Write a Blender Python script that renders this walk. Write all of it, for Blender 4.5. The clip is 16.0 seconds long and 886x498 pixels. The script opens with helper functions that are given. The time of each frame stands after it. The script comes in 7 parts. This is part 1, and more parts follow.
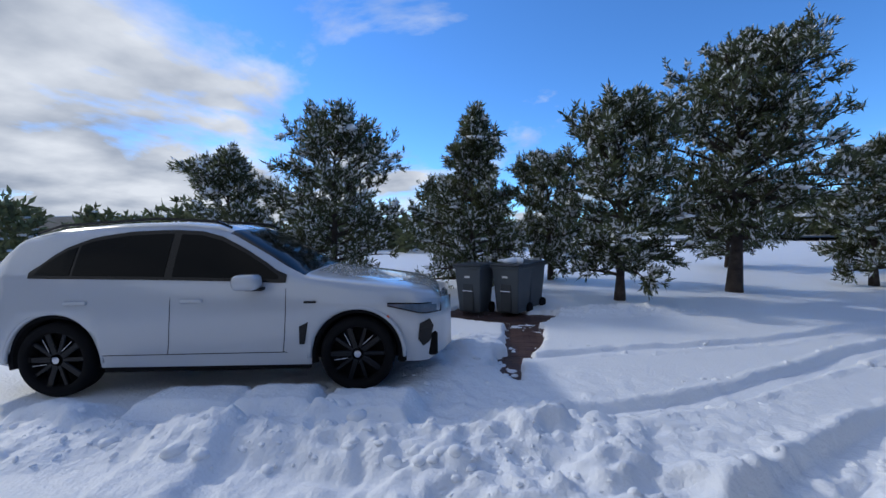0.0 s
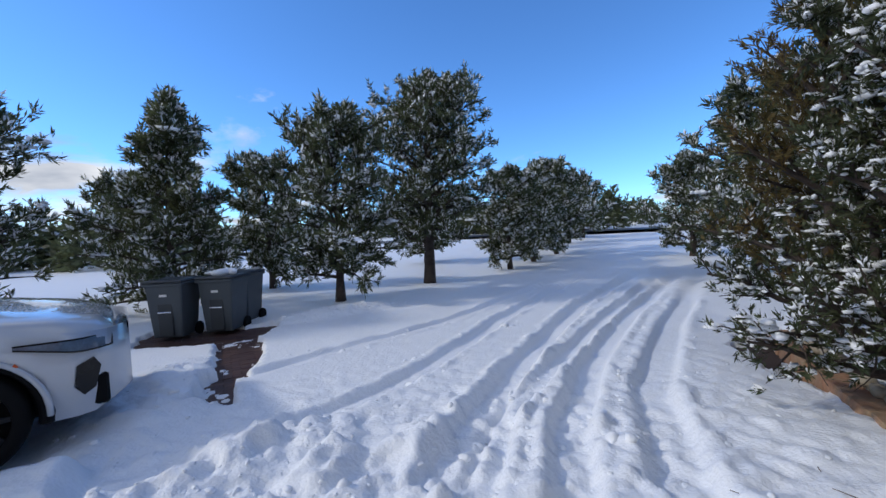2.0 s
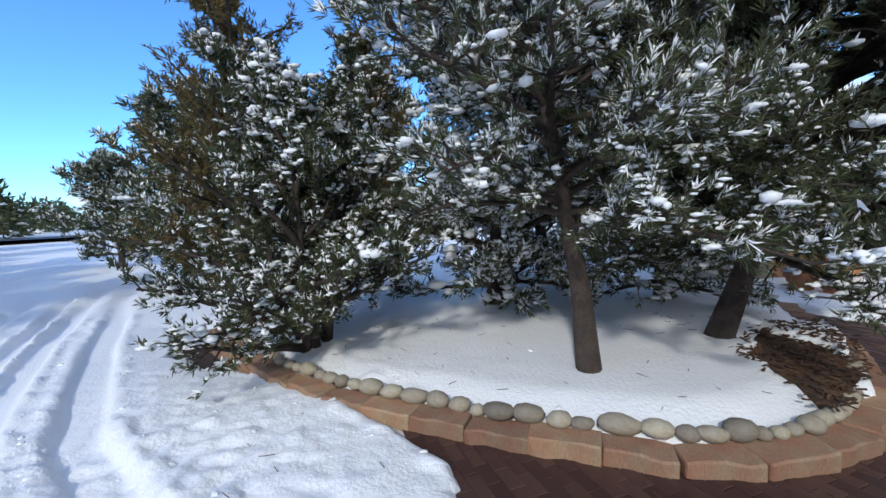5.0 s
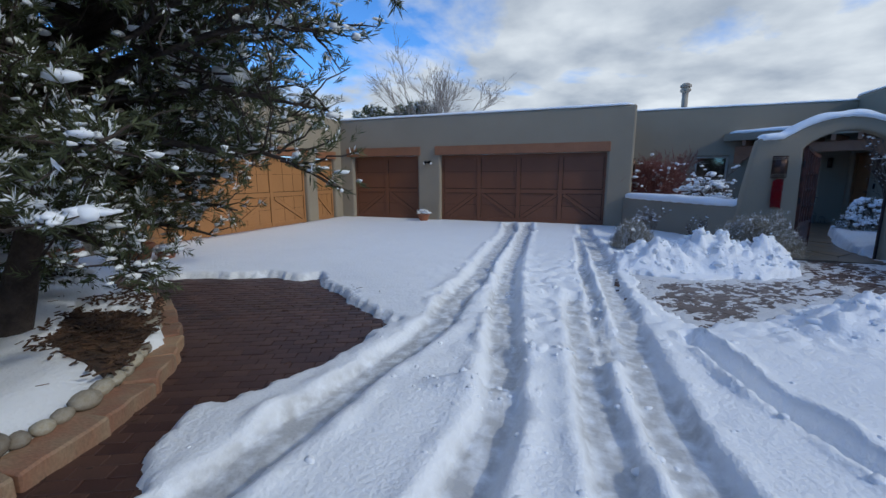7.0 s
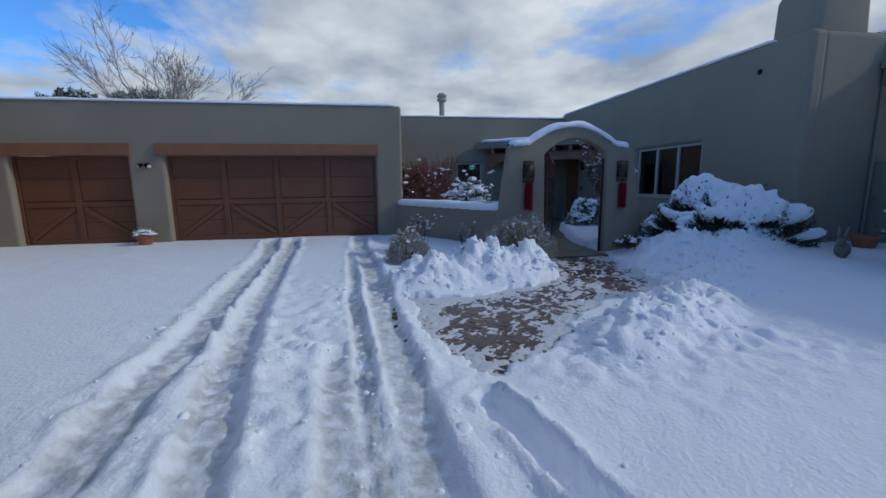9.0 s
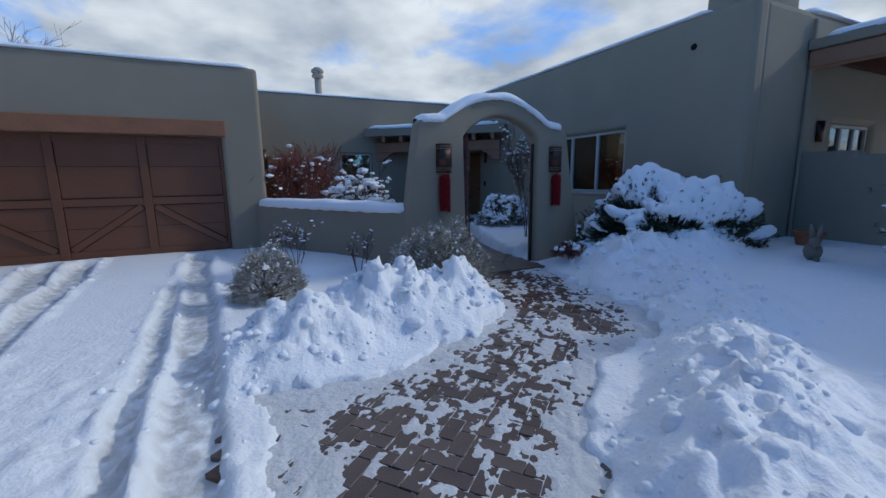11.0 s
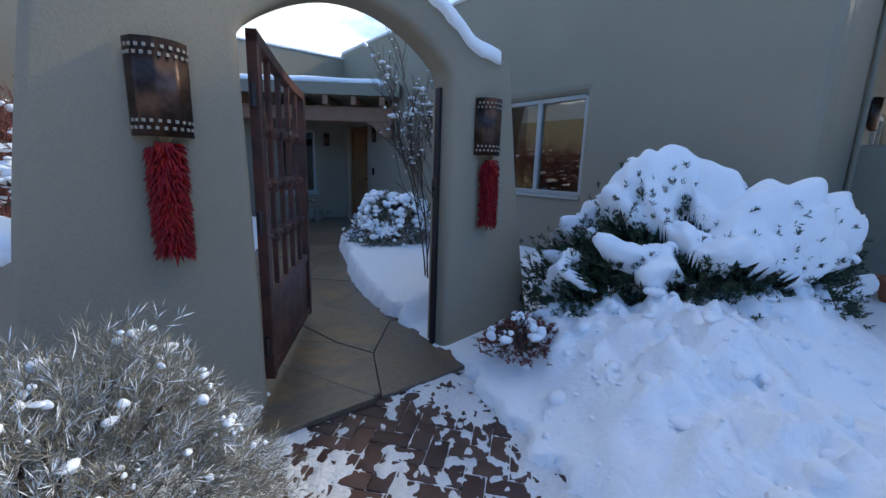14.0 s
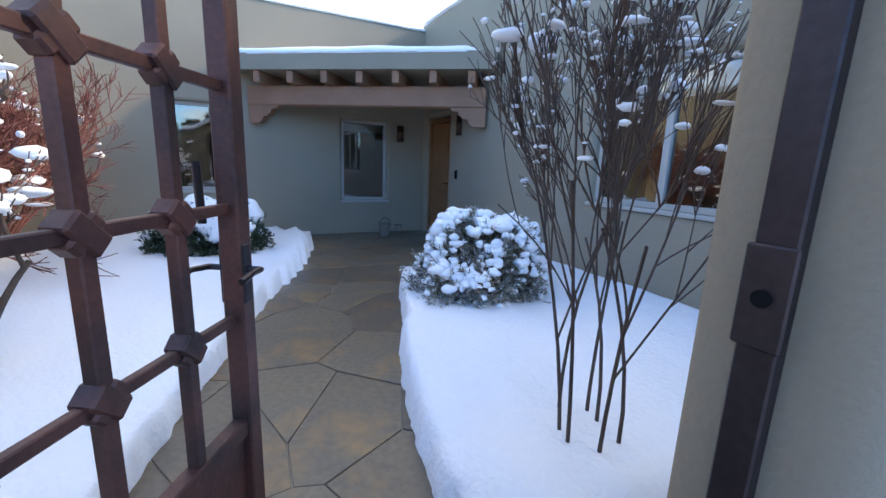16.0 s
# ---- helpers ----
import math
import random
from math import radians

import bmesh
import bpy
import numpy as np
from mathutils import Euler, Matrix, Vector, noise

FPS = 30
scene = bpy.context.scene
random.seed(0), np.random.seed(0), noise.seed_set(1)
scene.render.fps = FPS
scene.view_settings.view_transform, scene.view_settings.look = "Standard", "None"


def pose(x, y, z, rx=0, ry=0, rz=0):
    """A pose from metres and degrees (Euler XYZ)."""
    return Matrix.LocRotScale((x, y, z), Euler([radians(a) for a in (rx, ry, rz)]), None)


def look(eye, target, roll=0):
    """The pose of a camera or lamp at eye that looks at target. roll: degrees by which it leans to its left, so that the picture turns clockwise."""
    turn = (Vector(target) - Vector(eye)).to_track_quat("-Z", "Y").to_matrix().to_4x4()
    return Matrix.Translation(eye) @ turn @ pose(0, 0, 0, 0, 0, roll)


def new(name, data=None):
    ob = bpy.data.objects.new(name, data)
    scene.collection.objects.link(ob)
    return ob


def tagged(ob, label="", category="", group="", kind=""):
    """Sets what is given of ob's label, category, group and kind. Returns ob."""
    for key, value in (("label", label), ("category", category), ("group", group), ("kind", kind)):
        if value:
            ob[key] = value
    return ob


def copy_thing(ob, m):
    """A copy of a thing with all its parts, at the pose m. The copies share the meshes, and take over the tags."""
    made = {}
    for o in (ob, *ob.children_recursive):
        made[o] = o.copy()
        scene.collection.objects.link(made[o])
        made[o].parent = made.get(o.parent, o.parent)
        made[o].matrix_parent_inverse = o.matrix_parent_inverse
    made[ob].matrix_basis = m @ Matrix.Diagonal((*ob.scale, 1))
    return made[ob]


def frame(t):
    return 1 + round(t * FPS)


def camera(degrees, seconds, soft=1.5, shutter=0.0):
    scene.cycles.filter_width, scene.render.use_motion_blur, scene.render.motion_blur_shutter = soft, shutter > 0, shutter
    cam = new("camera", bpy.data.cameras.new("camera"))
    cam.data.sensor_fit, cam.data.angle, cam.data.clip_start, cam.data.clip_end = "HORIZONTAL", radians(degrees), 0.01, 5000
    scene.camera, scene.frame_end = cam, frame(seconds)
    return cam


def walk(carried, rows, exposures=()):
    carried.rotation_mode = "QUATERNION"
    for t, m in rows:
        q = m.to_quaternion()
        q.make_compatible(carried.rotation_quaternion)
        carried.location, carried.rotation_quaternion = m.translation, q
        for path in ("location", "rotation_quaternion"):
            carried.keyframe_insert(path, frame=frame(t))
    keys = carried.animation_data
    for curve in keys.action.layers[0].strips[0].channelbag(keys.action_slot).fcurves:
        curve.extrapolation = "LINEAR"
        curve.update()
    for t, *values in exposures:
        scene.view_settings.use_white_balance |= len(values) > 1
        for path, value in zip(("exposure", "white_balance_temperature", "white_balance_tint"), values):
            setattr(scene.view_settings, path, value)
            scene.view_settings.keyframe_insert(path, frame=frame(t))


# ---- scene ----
cam = camera(94.6, 16.0)
PATH = [
    (0, (0.292, 0.147, 1.46), (0.986, -1.727, 1.383), -0.9),
    (0.5, (0.19, 0.073, 1.463), (0.518, -1.898, 1.38), -1.0),
    (1, (0.154, 0.072, 1.463), (0.138, -1.926, 1.38), -1.3),
    (1.5, (0.143, 0.092, 1.459), (-0.17, -1.882, 1.374), -1.8),
    (2, (0.122, 0.118, 1.457), (-0.447, -1.797, 1.367), -2.5),
    (2.5, (0.055, 0.15, 1.475), (-0.758, -1.674, 1.377), -3.0),
    (3, (-0.071, 0.129, 1.466), (-1.148, -1.553, 1.363), -3.4),
    (3.2, (-0.109, 0.122, 1.469), (-1.302, -1.48, 1.363), -3.5),
    (5.3, (-0.014, 0.047, 1.496), (-1.992, 0.268, 1.302), -2.1),
    (5.5, (-0.018, 0.086, 1.487), (-1.952, 0.55, 1.273), -2.1),
    (6, (-0.014, 0.278, 1.45), (-1.689, 1.339, 1.189), -1.7),
    (6.5, (0.077, 0.552, 1.448), (-1.141, 2.107, 1.135), -0.7),
    (7, (0.167, 0.821, 1.391), (-0.502, 2.674, 1.048), -0.1),
    (7.5, (0.233, 1.144, 1.38), (-0.032, 3.093, 1.021), -0.1),
    (8, (0.273, 1.518, 1.371), (0.255, 3.487, 1.019), -0.3),
    (8.5, (0.338, 1.972, 1.382), (0.52, 3.935, 1.048), -0.6),
    (9, (0.369, 2.512, 1.386), (0.706, 4.458, 1.066), -0.7),
    (9.2, (0.387, 2.735, 1.373), (0.778, 4.67, 1.057), -0.7),
    (11.3, (0.993, 5.245, 1.302), (1.945, 6.97, 0.958), -0.7),
    (11.5, (1.109, 5.461, 1.307), (2.134, 7.143, 0.962), -0.6),
    (12, (1.487, 5.983, 1.314), (2.666, 7.559, 0.963), -0.2),
    (12.5, (1.88, 6.516, 1.323), (3.172, 7.999, 0.963), 0.2),
    (13, (2.342, 6.996, 1.302), (3.665, 8.448, 0.926), 0.6),
    (13.5, (2.781, 7.488, 1.275), (4.067, 8.974, 0.898), 1.1),
    (14, (3.234, 7.969, 1.291), (4.459, 9.499, 0.895), 1.8),
    (14.5, (3.645, 8.462, 1.299), (4.78, 10.059, 0.896), 2.1),
    (15, (3.984, 8.984, 1.311), (5.036, 10.636, 0.904), 2.4),
    (15.5, (4.274, 9.539, 1.29), (5.241, 11.242, 0.883), 2.3),
    (16, (4.464, 10.122, 1.284), (5.358, 11.865, 0.881), 2.2),
]
walk(cam, [(t, look(e, g, r)) for t, e, g, r in PATH], exposures=((0, 0.05, 6150, 9), (1.5, 0.2, 6450, 10), (3.2, 0.4, 6400, 9), (5.5, 0.8, 6450, 6), (7, 0.1, 6150, 5), (8, -0.05, 6100, 4), (9, -0.1, 6100, 5), (11.5, 0.15, 6150, 5), (12.5, 0.32, 6300, 5), (13.5, 0.75, 6650, 5), (14.5, 1.5, 7400, 5), (15, 1.9, 7500, 7), (15.5, 2.1, 7500, 8), (16, 2.15, 7700, 8)))

# ---- world, sun ----
SUN_EL, SUN_AZ = radians(33), radians(103)      # azimuth measured clockwise from +y
world = bpy.data.worlds.new("sky_world")
scene.world = world
world.use_nodes = True
wn = world.node_tree.nodes
wl = world.node_tree.links
wn.clear()
w_out = wn.new("ShaderNodeOutputWorld")
w_bg = wn.new("ShaderNodeBackground")
w_sky = wn.new("ShaderNodeTexSky")
w_sky.sky_type = 'NISHITA'
w_sky.sun_disc = False
w_sky.sun_elevation, w_sky.sun_rotation = SUN_EL, SUN_AZ
w_sky.air_density, w_sky.dust_density, w_sky.ozone_density = 1.0, 0.2, 2.5
w_sky.altitude = 2000
w_bg.inputs["Strength"].default_value = 0.12
# clouds: noise on the sky dome, thicker towards the sun's quarter
w_co = wn.new("ShaderNodeTexCoord")
w_sep = wn.new("ShaderNodeSeparateXYZ")
wl.new(w_co.outputs["Generated"], w_sep.inputs[0])
w_zz = wn.new("ShaderNodeMath"); w_zz.operation = 'ADD'; w_zz.inputs[1].default_value = 0.22
wl.new(w_sep.outputs["Z"], w_zz.inputs[0])
w_dx = wn.new("ShaderNodeMath"); w_dx.operation = 'DIVIDE'
w_dy = wn.new("ShaderNodeMath"); w_dy.operation = 'DIVIDE'
wl.new(w_sep.outputs["X"], w_dx.inputs[0]); wl.new(w_zz.outputs[0], w_dx.inputs[1])
wl.new(w_sep.outputs["Y"], w_dy.inputs[0]); wl.new(w_zz.outputs[0], w_dy.inputs[1])
w_cmb = wn.new("ShaderNodeCombineXYZ")
wl.new(w_dx.outputs[0], w_cmb.inputs[0]); wl.new(w_dy.outputs[0], w_cmb.inputs[1])
w_n = wn.new("ShaderNodeTexNoise")
w_n.inputs["Scale"].default_value = 1.0
w_n.inputs["Detail"].default_value = 9
w_n.inputs["Roughness"].default_value = 0.56
w_n.inputs["Distortion"].default_value = 0.25
wl.new(w_cmb.outputs[0], w_n.inputs["Vector"])
# coverage grows towards +x +y (the bright quarter)
w_cov = wn.new("ShaderNodeVectorMath"); w_cov.operation = 'DOT_PRODUCT'
w_cov.inputs[1].default_value = (0.60, 0.55, 0.0)
wl.new(w_co.outputs["Generated"], w_cov.inputs[0])
w_c2 = wn.new("ShaderNodeMath"); w_c2.operation = 'MULTIPLY_ADD'
w_c2.inputs[1].default_value = 0.24; w_c2.inputs[2].default_value = 0.0
wl.new(w_cov.outputs["Value"], w_c2.inputs[0])
# low cumulus along the horizon
w_low = wn.new("ShaderNodeMapRange")
w_low.inputs[1].default_value, w_low.inputs[2].default_value = 0.0, 0.26
w_low.inputs[3].default_value, w_low.inputs[4].default_value = 0.13, 0.0
wl.new(w_sep.outputs["Z"], w_low.inputs[0])
w_c3 = wn.new("ShaderNodeMath"); w_c3.operation = 'ADD'
wl.new(w_c2.outputs[0], w_c3.inputs[0]); wl.new(w_low.outputs[0], w_c3.inputs[1])
w_add = wn.new("ShaderNodeMath"); w_add.operation = 'ADD'
wl.new(w_n.outputs["Fac"], w_add.inputs[0]); wl.new(w_c3.outputs[0], w_add.inputs[1])
w_r = wn.new("ShaderNodeValToRGB")
w_r.color_ramp.elements[0].position = 0.475
w_r.color_ramp.elements[1].position = 0.59
wl.new(w_add.outputs[0], w_r.inputs["Fac"])
w_n2 = wn.new("ShaderNodeTexNoise")
w_n2.inputs["Scale"].default_value = 2.1
w_n2.inputs["Detail"].default_value = 7
wl.new(w_cmb.outputs[0], w_n2.inputs["Vector"])
w_cc = wn.new("ShaderNodeValToRGB")
w_cc.color_ramp.elements[0].position = 0.32
w_cc.color_ramp.elements[0].color = (2.7, 3.05, 3.75, 1)
w_cc.color_ramp.elements[1].position = 0.66
w_cc.color_ramp.elements[1].color = (6.2, 6.35, 6.7, 1)
wl.new(w_n2.outputs["Fac"], w_cc.inputs["Fac"])
w_tint = wn.new("ShaderNodeMix"); w_tint.data_type = 'RGBA'; w_tint.blend_type = 'MULTIPLY'
w_tint.inputs[0].default_value = 1.0
w_tint.inputs[7].default_value = (0.72, 1.2, 1.7, 1)
wl.new(w_sky.outputs[0], w_tint.inputs[6])
w_mix = wn.new("ShaderNodeMix"); w_mix.data_type = 'RGBA'
wl.new(w_r.outputs["Color"], w_mix.inputs[0])
wl.new(w_tint.outputs[2], w_mix.inputs[6]); wl.new(w_cc.outputs["Color"], w_mix.inputs[7])
wl.new(w_mix.outputs[2], w_bg.inputs["Color"])
wl.new(w_bg.outputs[0], w_out.inputs[0])

sun = new("sun", bpy.data.lights.new("sun", "SUN"))
sun.data.energy, sun.data.angle, sun.data.color = 1.25, radians(4), (1.0, 0.95, 0.87)
sdir = Vector((math.sin(SUN_AZ) * math.cos(SUN_EL), math.cos(SUN_AZ) * math.cos(SUN_EL), math.sin(SUN_EL)))
sun.matrix_world = look(sdir * 60, (0, 0, 0))


# ---- small helpers ----
def mesh_ob(name, bm, material, parent=None, label="", smooth=False):
    me = bpy.data.meshes.new(name)
    bm.to_mesh(me)
    bm.free()
    if smooth:
        for p in me.polygons:
            p.use_smooth = True
    me.materials.append(material)
    ob = new(name, me)
    if parent:
        ob.parent = parent
    return tagged(ob, label)


def part(name, bm, material, parent, label="", smooth=False):
    return mesh_ob(name, bm, material, parent, label, smooth)


def thing(name, label, category, at=(0, 0, 0), rz=0, group="", kind=""):
    ob = new(name)
    ob.empty_display_size = 0.2
    ob.matrix_basis = pose(at[0], at[1], at[2], 0, 0, rz)
    return tagged(ob, label, category, group, kind)


def box(bm, x0, x1, y0, y1, z0, z1, bevel=0.0, m=None, seg=1):
    r = bmesh.ops.create_cube(bm, size=1.0)
    vs = r["verts"]
    for v in vs:
        v.co = Vector((x0 + (v.co.x + 0.5) * (x1 - x0), y0 + (v.co.y + 0.5) * (y1 - y0), z0 + (v.co.z + 0.5) * (z1 - z0)))
        if m is not None:
            v.co = m @ v.co
    if bevel > 0:
        es = list({e for v in vs for e in v.link_edges})
        bmesh.ops.bevel(bm, geom=es, offset=bevel, segments=seg, profile=0.5, affect='EDGES')
    return bm


def nb():
    return bmesh.new()


def boxob(name, dims, material, parent=None, label="", bevel=0.006, m=None, seg=1, smooth=False):
    bm = nb()
    box(bm, *dims, bevel=bevel, m=m, seg=seg)
    return mesh_ob(name, bm, material, parent, label, smooth)


def tube(bm, pts, radii, sides=8, cap=True):
    """A tapered tube along a polyline."""
    rings = []
    prev = None
    n = len(pts)
    for i, p in enumerate(pts):
        p = Vector(p)
        d = (Vector(pts[min(i + 1, n - 1)]) - Vector(pts[max(i - 1, 0)]))
        d = d.normalized() if d.length > 1e-9 else Vector((0, 0, 1))
        a = Vector((1, 0, 0)) if abs(d.x) < 0.9 else Vector((0, 1, 0))
        if prev is not None:
            a = prev
        u = (a - d * a.dot(d)).normalized()
        prev = u
        w = d.cross(u)
        r = radii[i] if hasattr(radii, "__len__") else radii
        rings.append([bm.verts.new(p + (u * math.cos(2 * math.pi * k / sides) + w * math.sin(2 * math.pi * k / sides)) * r) for k in range(sides)])
    for a, b in zip(rings, rings[1:]):
        for k in range(sides):
            bm.faces.new((a[k], a[(k + 1) % sides], b[(k + 1) % sides], b[k]))
    if cap:
        bm.faces.new(rings[0][::-1])
        bm.faces.new(rings[-1])
    return bm


def lathe(bm, prof, sides=24, m=None):
    """prof: (radius, z) pairs, turned round z."""
    rings = []
    for r, z in prof:
        ring = []
        for k in range(sides):
            a = 2 * math.pi * k / sides
            co = Vector((r * math.cos(a), r * math.sin(a), z))
            ring.append(bm.verts.new(m @ co if m is not None else co))
        rings.append(ring)
    for a, b in zip(rings, rings[1:]):
        for k in range(sides):
            bm.faces.new((a[k], a[(k + 1) % sides], b[(k + 1) % sides], b[k]))
    bm.faces.new(rings[0][::-1])
    bm.faces.new(rings[-1])
    return bm


def prism(bm, poly, y0, y1, m=None):
    """A polygon in x, z (counter-clockwise seen from -y) drawn out along y."""
    a = [Vector((x, y0, z)) for x, z in poly]
    b = [Vector((x, y1, z)) for x, z in poly]
    if m is not None:
        a, b = [m @ v for v in a], [m @ v for v in b]
    va, vb = [bm.verts.new(v) for v in a], [bm.verts.new(v) for v in b]
    n = len(va)
    bm.faces.new(va)
    bm.faces.new(vb[::-1])
    for i in range(n):
        bm.faces.new((va[(i + 1) % n], va[i], vb[i], vb[(i + 1) % n]))
    return bm


def arrays_ob(name, verts, faces, material, parent=None, label="", smooth=False):
    """A mesh from computed arrays; all faces have the same number of corners."""
    me = bpy.data.meshes.new(name)
    verts = np.asarray(verts, np.float32)
    faces = np.asarray(faces, np.int32)
    k = faces.shape[1]
    me.vertices.add(len(verts))
    me.vertices.foreach_set("co", verts.ravel())
    me.loops.add(faces.size)
    me.loops.foreach_set("vertex_index", faces.ravel())
    me.polygons.add(len(faces))
    me.polygons.foreach_set("loop_start", np.arange(0, faces.size, k, dtype=np.int32))
    if smooth:
        me.polygons.foreach_set("use_smooth", np.ones(len(faces), bool))
    me.update(calc_edges=True)
    me.materials.append(material)
    ob = new(name, me)
    if parent:
        ob.parent = parent
    return tagged(ob, label)


# value noise in the plane, summed over octaves
def vnoise(x, y, seed=0):
    xi, yi = np.floor(x).astype(np.int64), np.floor(y).astype(np.int64)
    fx, fy = x - xi, y - yi
    fx, fy = fx * fx * (3 - 2 * fx), fy * fy * (3 - 2 * fy)

    def hsh(a, b):
        n = (a * 374761393 + b * 668265263 + seed * 974711) & 0x7FFFFFFF
        n = ((n ^ (n >> 13)) * 1274126177) & 0x7FFFFFFF
        return ((n ^ (n >> 16)) & 0xFFFF) / 65535.0
    a, b, c, d = hsh(xi, yi), hsh(xi + 1, yi), hsh(xi, yi + 1), hsh(xi + 1, yi + 1)
    return (a * (1 - fx) + b * fx) * (1 - fy) + (c * (1 - fx) + d * fx) * fy


def fbm(x, y, octaves=4, seed=0):
    t, amp, tot = 0.0, 1.0, 0.0
    for o in range(octaves):
        t = t + amp * (vnoise(x * 2 ** o, y * 2 ** o, seed + o) - 0.5)
        tot += amp
        amp *= 0.55
    return t / tot * 2


def smooth01(a):
    a = np.clip(a, 0, 1)
    return a * a * (3 - 2 * a)


def poly_dist(x, y, poly, closed=False):
    """Distance to a polyline."""
    best = np.full(np.shape(x), 1e9)
    n = len(poly)
    for i in range(n if closed else n - 1):
        ax, ay = poly[i]
        bx, by = poly[(i + 1) % n]
        dx, dy = bx - ax, by - ay
        t = np.clip(((x - ax) * dx + (y - ay) * dy) / (dx * dx + dy * dy + 1e-12), 0, 1)
        best = np.minimum(best, np.hypot(x - ax - t * dx, y - ay - t * dy))
    return best


def inside(x, y, poly):
    c = np.zeros(np.shape(x), bool)
    n = len(poly)
    for i in range(n):
        ax, ay = poly[i]
        bx, by = poly[(i + 1) % n]
        hit_ = ((ay > y) != (by > y)) & (x < (bx - ax) * (y - ay) / (by - ay + 1e-12) + ax)
        c ^= hit_
    return c


def signed(x, y, poly):
    """Positive inside the polygon."""
    d = poly_dist(x, y, poly, True)
    return np.where(inside(x, y, poly), d, -d)


# ---- materials ----
def material(name, base, rough=0.6, metal=0.0, var=0.12, scale=3.0, fine=60.0, bump=0.15, dist=0.01, spec=0.5, tint=None, island=0.0, objrand=0.0, coat=0.0, sub=0.0, stain=None, stain_scale=0.7):
    m = bpy.data.materials.new(name)
    m.use_nodes = True
    n, l = m.node_tree.nodes, m.node_tree.links
    b = n["Principled BSDF"]
    b.inputs["Roughness"].default_value = rough
    b.inputs["Metallic"].default_value = metal
    b.inputs["Specular IOR Level"].default_value = spec
    b.inputs["Coat Weight"].default_value = coat
    b.inputs["Coat Roughness"].default_value = 0.05
    if sub:
        b.inputs["Subsurface Weight"].default_value = sub
        b.inputs["Subsurface Radius"].default_value = (0.03, 0.04, 0.05)
    co = n.new("ShaderNodeTexCoord")
    big = n.new("ShaderNodeTexNoise")
    big.inputs["Scale"].default_value = scale
    big.inputs["Detail"].default_value = 5
    sm = n.new("ShaderNodeTexNoise")
    sm.inputs["Scale"].default_value = fine
    sm.inputs["Detail"].default_value = 4
    for k in (big, sm):
        l.new(co.outputs["Object"], k.inputs["Vector"])
    base = Vector(base)
    tintc = Vector(tint) if tint else base * 0.7
    mix = n.new("ShaderNodeMix"); mix.data_type = 'RGBA'
    r = n.new("ShaderNodeMapRange")
    r.inputs[1].default_value, r.inputs[2].default_value = 0.3, 0.7
    l.new(big.outputs["Fac"], r.inputs[0])
    l.new(r.outputs[0], mix.inputs[0])
    mix.inputs[6].default_value = (*base, 1)
    mix.inputs[7].default_value = (*(base.lerp(tintc, min(1, var * 4))), 1)
    mul = n.new("ShaderNodeMix"); mul.data_type = 'RGBA'; mul.blend_type = 'MULTIPLY'
    mul.inputs[0].default_value = 1.0
    r2 = n.new("ShaderNodeMapRange")
    r2.inputs[1].default_value, r2.inputs[2].default_value = 0.25, 0.75
    r2.inputs[3].default_value, r2.inputs[4].default_value = 1 - var, 1 + var * 0.5
    l.new(sm.outputs["Fac"], r2.inputs[0])
    l.new(mix.outputs[2], mul.inputs[6])
    l.new(r2.outputs[0], mul.inputs[7])
    last = mul.outputs[2]
    if stain:
        st = n.new("ShaderNodeTexNoise")
        st.inputs["Scale"].default_value = stain_scale
        st.inputs["Detail"].default_value = 8
        st.inputs["Roughness"].default_value = 0.65
        l.new(co.outputs["Object"], st.inputs["Vector"])
        rs = n.new("ShaderNodeMapRange")
        rs.inputs[1].default_value, rs.inputs[2].default_value = 0.52, 0.66
        l.new(st.outputs["Fac"], rs.inputs[0])
        ms = n.new("ShaderNodeMix"); ms.data_type = 'RGBA'
        l.new(rs.outputs[0], ms.inputs[0])
        l.new(last, ms.inputs[6])
        ms.inputs[7].default_value = (*stain, 1)
        last = ms.outputs[2]
    if island or objrand:
        if island:
            g = n.new("ShaderNodeNewGeometry"); src = g.outputs["Random Per Island"]
        else:
            g = n.new("ShaderNodeObjectInfo"); src = g.outputs["Random"]
        amt = island or objrand
        hv = n.new("ShaderNodeHueSaturation")
        rr = n.new("ShaderNodeMapRange")
        rr.inputs[3].default_value, rr.inputs[4].default_value = 1 - amt, 1 + amt
        l.new(src, rr.inputs[0])
        l.new(rr.outputs[0], hv.inputs["Value"])
        rh = n.new("ShaderNodeMapRange")
        rh.inputs[3].default_value, rh.inputs[4].default_value = 0.5 - 0.03 * amt, 0.5 + 0.03 * amt
        l.new(src, rh.inputs[0])
        l.new(rh.outputs[0], hv.inputs["Hue"])
        l.new(last, hv.inputs["Color"])
        last = hv.outputs[0]
    l.new(last, b.inputs["Base Color"])
    rv = n.new("ShaderNodeMapRange")
    rv.inputs[3].default_value, rv.inputs[4].default_value = max(0.02, rough - 0.1), min(1, rough + 0.1)
    l.new(big.outputs["Fac"], rv.inputs[0])
    l.new(rv.outputs[0], b.inputs["Roughness"])
    if bump:
        bp = n.new("ShaderNodeBump")
        bp.inputs["Strength"].default_value = bump
        bp.inputs["Distance"].default_value = dist
        l.new(sm.outputs["Fac"], bp.inputs["Height"])
        l.new(bp.outputs[0], b.inputs["Normal"])
    return m


